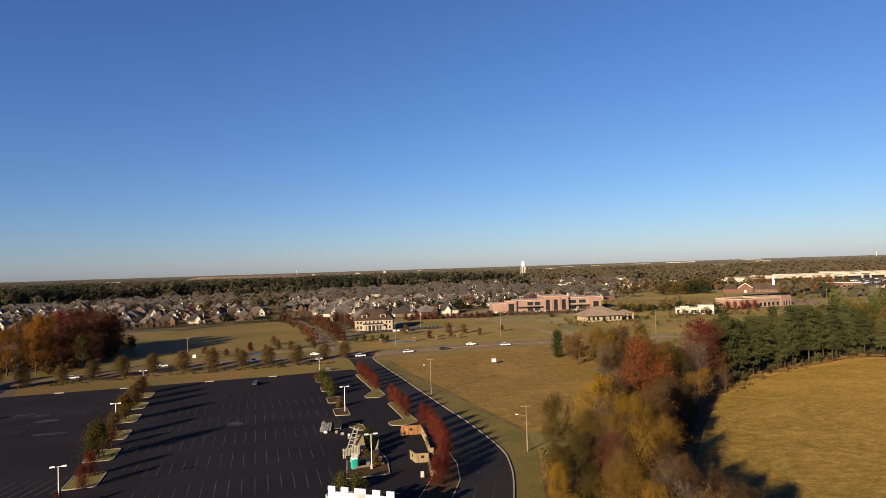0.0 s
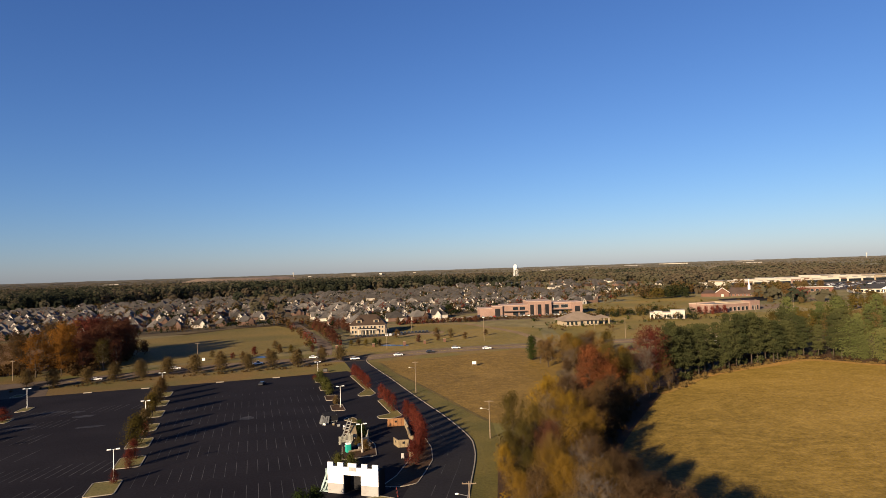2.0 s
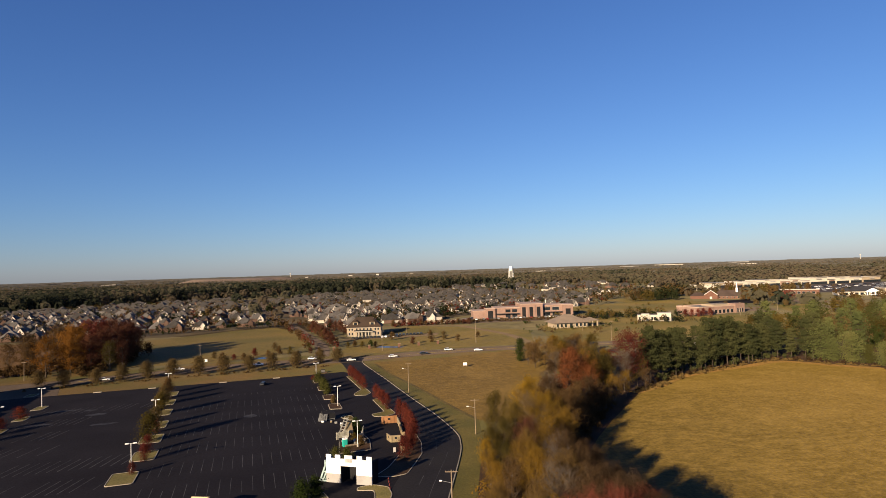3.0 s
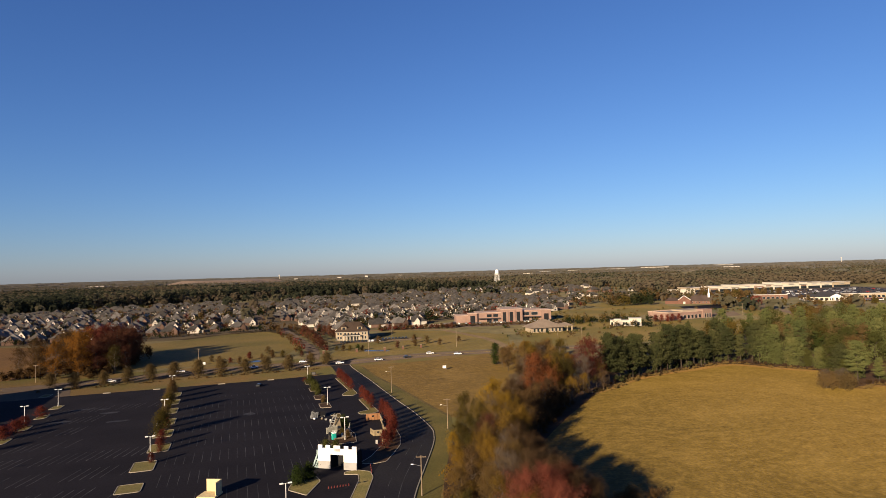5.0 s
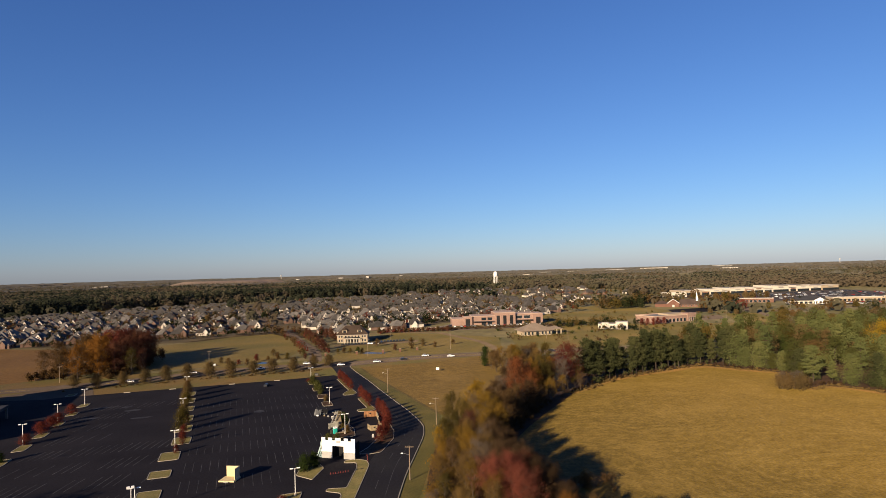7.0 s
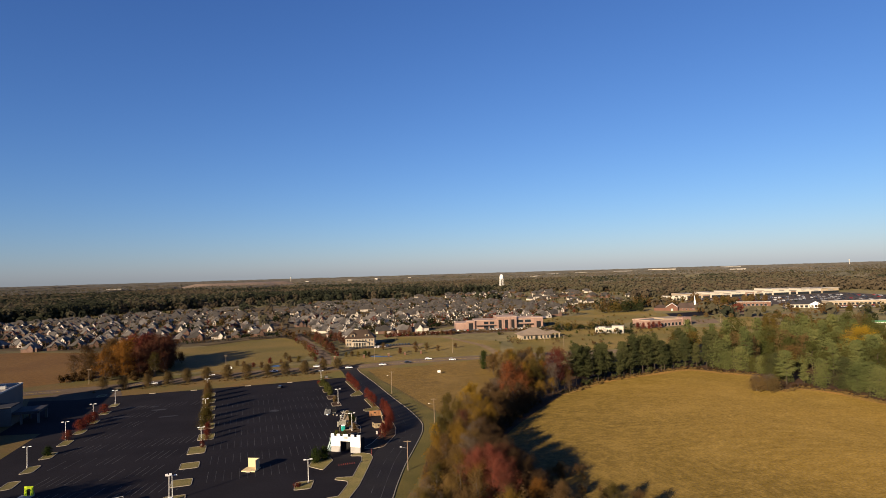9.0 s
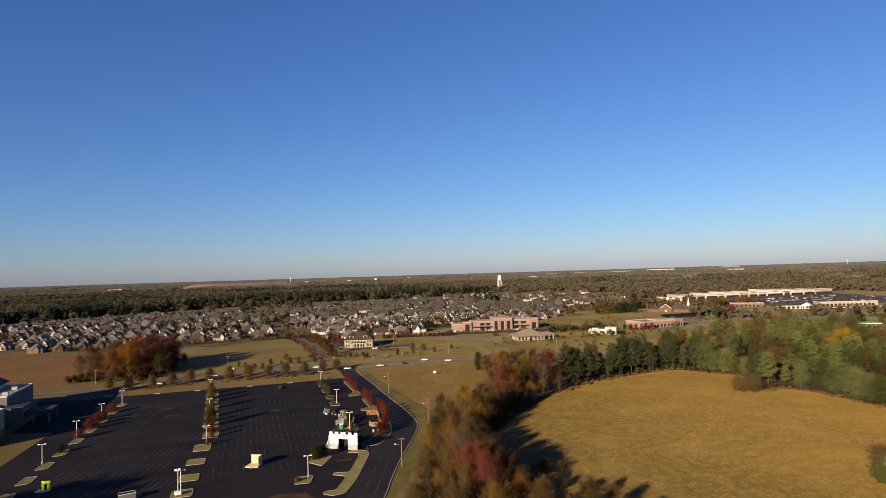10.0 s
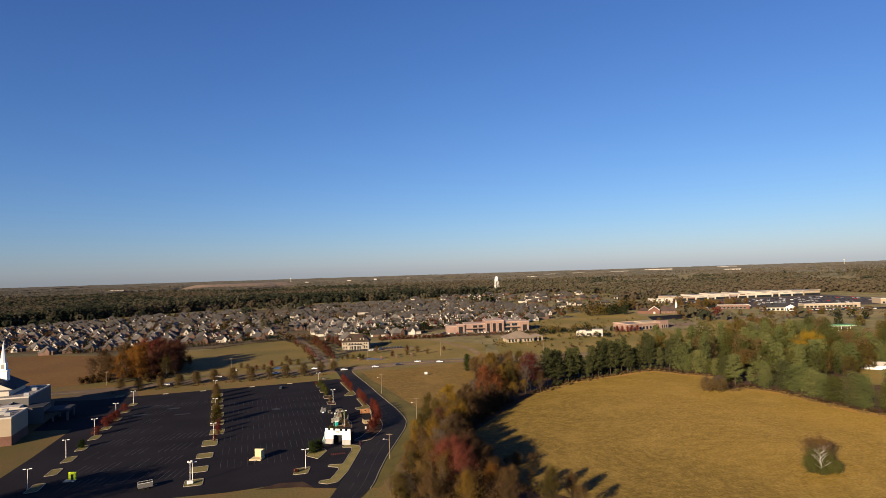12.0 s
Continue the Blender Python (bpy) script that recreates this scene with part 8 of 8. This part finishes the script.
# monuments, hedges and small trees along the far verge
for x, y, h, leaves in ((-112, 318, 3.5, LEAF_RED), (-106, 316, 4.2, LEAF_BROWN), (-103, 327, 5, LEAF_RED), (-96, 329, 3.4, LEAF_BROWN), (-90, 331, 5.2, LEAF_BROWN), (-84, 333, 4.6, LEAF_OLIVE), (-120, 322, 4, LEAF_BROWN), (-126, 326, 4, LEAF_STREET), (-76, 348, 4.5, LEAF_OLIVE),
                        (-98, 352, 5, LEAF_STREET), (-53, 354, 3.6, LEAF_OLIVE), (-49, 356, 4.0, LEAF_BROWN), (-44, 353, 3.8, LEAF_OLIVE), (-38.5, 352, 4.4, LEAF_GREEN), (-36, 355, 3.4, LEAF_BROWN), (-72, 334, 3.6, LEAF_ROSE), (-68, 338, 3.0, LEAF_BROWN), (-28, 386, 5.6, LEAF_BROWN), (-2, 386, 6, LEAF_BROWN), (7, 381, 5.6, LEAF_STREET), (16, 372, 4.2, LEAF_BROWN), (-13, 363, 4.6, LEAF_ROSE), (-1, 367, 3.6, LEAF_BROWN), (30, 385, 4, LEAF_BROWN)):
    tree("garden", x, y, h, leaves, "small ornamental tree beyond the main road", group="small trees beyond the main road", wide=1.25)
for x, y, h in ((-91, 445, 9), (-86, 430, 8), (-80, 414, 9), (-75, 398, 8), (-68, 374, 8.5), (-64, 362, 7), (-71, 440, 9), (-77, 452, 8), (-66, 430, 7), (-83, 462, 8.5), (-58, 446, 7), (-97, 466, 8)):
    tree("garden", x, y, h, LEAF_ROSE, "red-brown tree beside the residential street", group="red trees by the residential street", wide=1.15)
for i in range(15):
    x = -33 + i * 4.4
    tree("garden", x, 473 + 0.08 * i + garden_rng.uniform(-2, 2), garden_rng.uniform(3.8, 5.6), LEAF_ROSE if i % 3 else LEAF_BROWN, "round russet tree along the office lane", group="russet trees along the office lane", wide=1.3)
for i, (x, y) in enumerate(((-76, 351), (-60, 343), (-39, 347), (-21, 351), (-9, 354), (3, 359))):
    t = thing("gate_pillar", "stone entrance pillar with a flat cap", "pillar", on_land(x, y, 15), "stone entrance pillars")
    part("shaft", Shape().box(-0.6, 0.6, -0.6, 0.6, -0.3, 2.0), BRICK, t)
    part("cap", Shape().chamfered(-0.75, 0.75, -0.75, 0.75, 2.0, 2.35, 0.12), TAN_SET, t)
scrub = []
while len(scrub) < 130:
    x, y = garden_rng.uniform(95, 420), garden_rng.uniform(405, 620)
    if any(abs(x - cx_) < 38 and abs(y - cy_) < 20 for cx_, cy_ in ((245, 492), (172, 462), (101, 433), (302, 600))) or y < 418 + 0.02 * (x - 95):
        continue
    scrub.append((x, y, garden_rng.uniform(1.0, 3.4), garden_rng.uniform(2.0, 4.5)))
for k_, m_ in enumerate((LEAF_BROWN, LEAF_OLIVE, LEAF_GREEN)):
    thicket("bushes", "scattered bushes between the shops and the road", scrub[k_::3], m_, garden_rng, 36)
thicket("bushes", "dark evergreen bushes and small trees about the clinic", [(garden_rng.uniform(128, 212), garden_rng.uniform(474, 500), garden_rng.uniform(2.5, 6), garden_rng.uniform(3, 5)) for _ in range(55)] + [(garden_rng.uniform(160, 205), garden_rng.uniform(434, 450), garden_rng.uniform(2.2, 5.0), 2.8) for _ in range(24)], LEAF_EVERGREEN, garden_rng, 60)
lawn_bags = {LEAF_SHADETONE: [], LEAF_GREEN: [], LEAF_BROWN: []}
for k in range(90):
    x, y = garden_rng.uniform(66, 215), garden_rng.uniform(372, 520)
    if abs(x - 104) < 28 and abs(y - 433) < 13 or abs(x - 172) < 17 and abs(y - 462) < 14 or y > 468 and x < 140 or abs(x - 245) < 38:
        continue
    h = garden_rng.uniform(1.2, 3.6)
    lawn_bags[garden_rng.choice((LEAF_SHADETONE, LEAF_GREEN, LEAF_BROWN))].append((x, y, h, h * garden_rng.uniform(0.9, 1.6)))
for k in range(26):
    a = 6.283 * k / 26
    h = garden_rng.uniform(1.4, 3.0)
    lawn_bags[LEAF_GREEN if k % 3 else LEAF_SHADETONE].append((104 + 27 * math.cos(a), 431 + 16 * math.sin(a), h, h * 0.9))
for m_, spots_ in lawn_bags.items():
    thicket("bushes", "small shrubs dotted over the lawns by the bank", spots_, m_, garden_rng, 50)
thicket("bushes", "scattered bushes on the open ground", [(garden_rng.uniform(130, 205), garden_rng.uniform(470, 545), garden_rng.uniform(2, 4.5), 4) for _ in range(40)], LEAF_OLIVE, garden_rng, 40)
thicket("shrubs", "ornamental shrubs before the brick offices", [(x, 484 + garden_rng.uniform(-6, 5) + 0.05 * x, garden_rng.uniform(1.5, 3.4), 3.2) for x in np.linspace(15, 132, 110)], LEAF_BROWN, garden_rng, 40)


# ---- woods to the horizon ----
def woods(name, label, spots, leaves, rng, quads=22, peak=0.55, size=(0.12, 0.20)):
    """Far trees in one mesh: each a crown of leaf sprays that lie across the way out of it, with an uneven outline. peak: how low the crown starts to taper."""
    v, f, k = [], [], 0
    for x, y, h, w in spots:
        z0 = land(y)
        lean = rng.uniform(-0.08, 0.08) * w
        for q in range(quads):
            t = (q + rng.random()) / quads
            r = w / 2 * rng.uniform(0.55, 1.0) * (1.0 if t < peak else math.sqrt(max(0.02, 1.0 - ((t - peak) / (1.02 - peak)) ** 2)))
            a = rng.uniform(0, 6.283)
            c = Vector((x + r * math.cos(a) + lean * t, y + r * math.sin(a), z0 + h * (0.14 + 0.84 * t)))
            s = w * rng.uniform(*size)
            out = Vector((math.cos(a) * r, math.sin(a) * r, max(-0.1, (t - 0.4)) * w * 0.9)).normalized() + Vector((rng.gauss(0, 0.14), rng.gauss(0, 0.14), rng.gauss(0, 0.14)))
            p = out.cross(Vector((rng.gauss(0, 1), rng.gauss(0, 1), rng.gauss(0, 1)))).normalized()
            o = out.cross(p).normalized() * s * 0.85
            p = p * s
            v += [(c - p)[:], (c + o)[:], (c + p)[:], (c - o)[:]]
            f.append((k, k + 1, k + 2, k + 3))
            k += 4
    s = Shape()
    s.v, s.f = v, f
    return tagged(part(name, s, leaves), label, "woods", kind="stuff")


east_rng = random.Random(47)
east = {m_: [] for m_ in (LEAF_PINE, LEAF_OLIVE, LEAF_IVY, LEAF_STREET)}
for i in range(120):
    for _ in range(40):
        x, y = east_rng.uniform(215, 440), east_rng.uniform(230, 398)
        if (x - 190) * 1.05 + (y - 262) * 0.9 > 30 and y < 290 + 0.55 * (x - 100) and off_lawn(x, y, 17) and (x < 372 or y < 372) and off_road(x, y) and (x - 269) ** 2 + (y - 254) ** 2 > 15 ** 2:
            break
    else:
        continue
    leaves = east_rng.choice((LEAF_PINE, LEAF_PINE, LEAF_OLIVE, LEAF_IVY, LEAF_IVY, LEAF_STREET))
    h = east_rng.uniform(14, 22)
    east[leaves].append((x, y, h, h * east_rng.uniform(0.5, 0.7)))
for leaves, spots_ in east.items():
    woods("eastern_wood", "broad green and olive crowns of the eastern wood", spots_, leaves, east_rng, 1000, 0.35, (0.022, 0.042))
shop_bags = {m_: [] for m_ in (LEAF_STREET, LEAF_BROWN, LEAF_EVERGREEN, LEAF_OLIVE, LEAF_RED)}
for x, y, h, m_ in ((398, 800, 15, LEAF_BROWN), (330, 620, 12, LEAF_BROWN), (338, 612, 13, LEAF_OLIVE), (352, 604, 13, LEAF_BROWN), (362, 600, 11, LEAF_RED), (372, 610, 11, LEAF_RED), (270, 660, 12, LEAF_EVERGREEN), (262, 668, 14, LEAF_EVERGREEN), (252, 660, 14, LEAF_EVERGREEN), (240, 655, 12, LEAF_OLIVE),
                    (310, 560, 6, LEAF_STREET), (280, 560, 5, LEAF_STREET), (330, 545, 6, LEAF_STREET), (375, 540, 7, LEAF_EVERGREEN), (430, 470, 10, LEAF_EVERGREEN), (445, 460, 11, LEAF_OLIVE), (375, 430, 12, LEAF_EVERGREEN), (350, 420, 11, LEAF_OLIVE), (330, 400, 12, LEAF_BROWN), (310, 385, 12, LEAF_EVERGREEN)):
    shop_bags[m_].append((x, y, h, h * 0.95))

verge_rng = random.Random(58)
for _ in range(34):
    x = verge_rng.uniform(372, 490)
    shop_bags[verge_rng.choice((LEAF_STREET, LEAF_BROWN, LEAF_OLIVE))].append((x, 742 + 0.42 * (x - 372) + verge_rng.uniform(-26, 26), verge_rng.uniform(7, 11), verge_rng.uniform(7, 10)))
for p in smooth_line([(358, 432), (361, 480), (377, 556)], 11) + smooth_line([(392, 564), (450, 578), (560, 588)], 12) + smooth_line([(392, 592), (450, 602), (560, 613)], 13):
    if verge_rng.random() < (0.8 if p.x < 395 else 0.35):
        shop_bags[verge_rng.choice((LEAF_STREET, LEAF_OLIVE, LEAF_BROWN, LEAF_STREET))].append((p.x + verge_rng.uniform(-3, 3), p.y + verge_rng.uniform(-2, 2), verge_rng.uniform(5, 9.5), verge_rng.uniform(5, 8)))
for m_, spots_ in shop_bags.items():
    woods("shop_trees", "roadside and park trees near the shops", spots_, m_, verge_rng, 240, 0.4, (0.05, 0.09))

far_rng = random.Random(91)
pines, mixed, russet = [], [], []
OPEN = [WEST, EAST, BEYOND, [(340, 560), (700, 560), (790, 1010), (330, 925)], [(90, 520), (330, 520), (330, 720), (180, 700)], [(-330, 300), (-60, 300), (-60, 560), (-520, 470), (-520, 300)]]
# the pine wall behind the estate
wall_line = smooth_line([(-760, 640), (-640, 780), (-540, 900), (-440, 1010), (-330, 1130), (-200, 1190), (-60, 1240), (60, 1300), (120, 1340)], 7)
for p in wall_line:
    for r in range(9):
        x, y = p.x + far_rng.uniform(-5, 5) - r * 5, p.y + r * 13 + far_rng.uniform(-5, 5)
        h = far_rng.uniform(16, 26)
        stand = noise.noise(Vector((x / 130, y / 130, 7.0))) + far_rng.uniform(-0.2, 0.2)
        (pines if stand > -0.08 else mixed if stand > -0.3 else russet).append((x, y, h, far_rng.uniform(9, 15)))
# trees beyond, kept inside the camera's wedge and thinning with distance
y = 560.0
while y < 2350:
    step = 17 if y < 1500 else 21
    gap = max(9.5, y * 0.0085)
    x = -0.78 * y - 60
    while x < 0.78 * y + 120:
        px_, py_ = x + far_rng.uniform(-0.5, 0.5) * gap, y + far_rng.uniform(-0.5, 0.5) * step
        x += gap * far_rng.uniform(0.7, 1.3)
        edge = np.interp(px_, [-900, -760, -540, -330, -60, 120, 300, 420, 900], [560, 640, 900, 1130, 1240, 1340, 1000, 930, 560])
        if any(inside(px_, py_, q) for q in OPEN):
            continue
        if py_ < edge and far_rng.random() > (0.10 if px_ < 200 else 0.5):
            continue
        n = noise.noise(Vector((px_ / 260, py_ / 420, 0.3)))
        if n < -0.22 and py_ > edge + 150 and (px_ > 150 or py_ > 2000):
            continue
        if -1290 < px_ < -770 and 2880 < py_ < 3500:
            continue
        w = far_rng.uniform(11, 19)
        tall = far_rng.uniform(10, 17) if py_ < 2300 and px_ < 250 else far_rng.uniform(9, 17)
        stand = noise.noise(Vector((px_ / 220, py_ / 300, 4.0))) + far_rng.uniform(-0.3, 0.3)
        (pines if stand > (0.12 if px_ < 150 else 0.42) else russet if stand < -0.12 else mixed).append((px_, py_, tall, w))
    y += step
# crowns that stand out of the farthest woods
distant = {LEAF_WOODS: [], LEAF_FARBROWN: []}
y = 2350.0
while y < 3400:
    x = -0.78 * y
    while x < 0.95 * y:
        px_, py_ = x + far_rng.uniform(-9, 9), y + far_rng.uniform(-14, 14)
        x += y * 0.0085 * far_rng.uniform(0.6, 1.4)
        if noise.noise(Vector((px_ / 260, py_ / 420, 0.3))) < -0.22 or -1290 < px_ < -770 and py_ > 2880:
            continue
        distant[LEAF_FARBROWN if noise.noise(Vector((px_ / 220, py_ / 300, 4.0))) < -0.05 else LEAF_WOODS].append((px_, py_, far_rng.uniform(10, 17), far_rng.uniform(9, 15)))
    y += 32
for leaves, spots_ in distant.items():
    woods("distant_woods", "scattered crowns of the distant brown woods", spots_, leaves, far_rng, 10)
# closed canopy of the far woods, a finely bumped sheet that dips below the land at clearings
EDGE_X, EDGE_Y = [-900, -760, -540, -330, -60, 120, 300, 420, 900], [560, 640, 900, 1130, 1240, 1340, 1330, 1330, 1330]
cv, cf, rows_ = [], [], []
y = 1330.0
while y < 4940:
    step = 7 + y * 0.0030
    row = []
    for i in range(-118, 150):
        x = i * y * 0.0065 + far_rng.uniform(-0.3, 0.3) * y * 0.0065
        yy = y + far_rng.uniform(-0.3, 0.3) * step
        open_ = y < 4300 and (x > 150 or yy > 2000) and noise.noise(Vector((x / 260, yy / 420, 0.3))) < -0.22 or -1290 < x < -770 and 2880 < yy < 3500 or y < 1420 and (any(inside(x, yy, q) for q in OPEN) or yy < np.interp(x, EDGE_X, EDGE_Y) + 30)
        row.append(len(cv))
        cv.append((x, yy, land(yy) + (-3.0 if open_ else 8.0 + 2.5 * noise.noise(Vector((x / 60, yy / 60, 1.7))) + far_rng.uniform(-2.4, 2.4))))
    rows_.append(row)
    y += step
for a_, b_ in zip(rows_, rows_[1:]):
    for i in range(len(a_) - 1):
        cf += [(a_[i], a_[i + 1], b_[i + 1]), (a_[i], b_[i + 1], b_[i])]
canopy = Shape()
canopy.v, canopy.f = cv, cf
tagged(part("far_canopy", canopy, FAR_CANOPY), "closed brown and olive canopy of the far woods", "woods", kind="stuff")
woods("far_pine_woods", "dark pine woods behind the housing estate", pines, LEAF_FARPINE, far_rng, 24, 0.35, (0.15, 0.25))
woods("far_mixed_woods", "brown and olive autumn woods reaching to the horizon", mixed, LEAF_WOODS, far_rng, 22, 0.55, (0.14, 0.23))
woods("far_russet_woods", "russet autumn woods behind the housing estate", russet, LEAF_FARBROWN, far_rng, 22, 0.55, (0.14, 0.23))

# bare clay hill on the skyline
hill = Shape()
ring0, ring1 = [], []
for i in range(40):
    a = 2 * math.pi * i / 40
    k = 1 + 0.08 * math.sin(3 * a) + 0.05 * math.sin(7 * a + 1)
    ring0.append((-1040 + 330 * k * math.cos(a), 3150 + 240 * k * math.sin(a), 12))
    ring1.append((-1030 + 230 * k * math.cos(a), 3150 + 140 * k * math.sin(a), 33 + 2 * math.sin(2 * a)))
hill.add(ring0 + ring1, [(i, (i + 1) % 40, 40 + (i + 1) % 40, 40 + i) for i in range(40)] + [tuple(range(40, 80))])
tagged(part("clay_hill", hill, CLAY_HILL), "bare tan clay hill on the skyline", "hill", kind="structure")

# pale sheds and towers on the skyline
for x, y, w, d, h, mat_ in ((1500, 3900, 260, 80, 20, PALE_STUCCO), (1180, 3700, 160, 70, 18, GREY_BLOCK), (900, 3600, 120, 60, 17, PALE_STUCCO), (700, 3500, 100, 60, 17, GREY_BLOCK), (2100, 4200, 180, 80, 20, GREY_BLOCK), (-480, 3400, 40, 30, 20, TRIM), (-700, 3300, 30, 20, 20, TRIM),
                            (-150, 3600, 30, 20, 20, PALE_STUCCO), (-1500, 2800, 120, 50, 18, TRIM), (-340, 3500, 26, 26, 24, TRIM), (-250, 2300, 40, 20, 10, TRIM), (520, 3000, 90, 50, 17, PALE_STUCCO), (1700, 3300, 120, 60, 18, TRIM)):
    t = thing("warehouse", "pale flat-roofed warehouse among far woods", "building", pose(x, y, land(y)), "far warehouses")
    h, w = h * 0.62, w * 0.6
    part("wall", Shape().box(-w / 2, w / 2, 0, d, -2, h), mat_, t)
    part("roof", Shape().box(-w / 2 + 1, w / 2 - 1, 1, d - 1, h, h + 0.5), FLAT_ROOF, t)
    part("dock", Shape().box(-w / 2 + 4, w / 2 - 4, -0.2, 0, 0, 4), GLASS, t)
for x, y, h in ((2720, 3900, 40), (-860, 3600, 34)):
    t = thing("far_tower", "slim pale tower on the skyline", "tower", pose(x, y, land(y)))
    part("shaft", Shape().tube((0, 0, -1), (0, 0, h * 0.8), 1.6, 1.2, 10), TRIM, t)
    part("tank", Shape().tube((0, 0, h * 0.82), (0, 0, h), 4.0, 3.4, 14), TRIM, t)
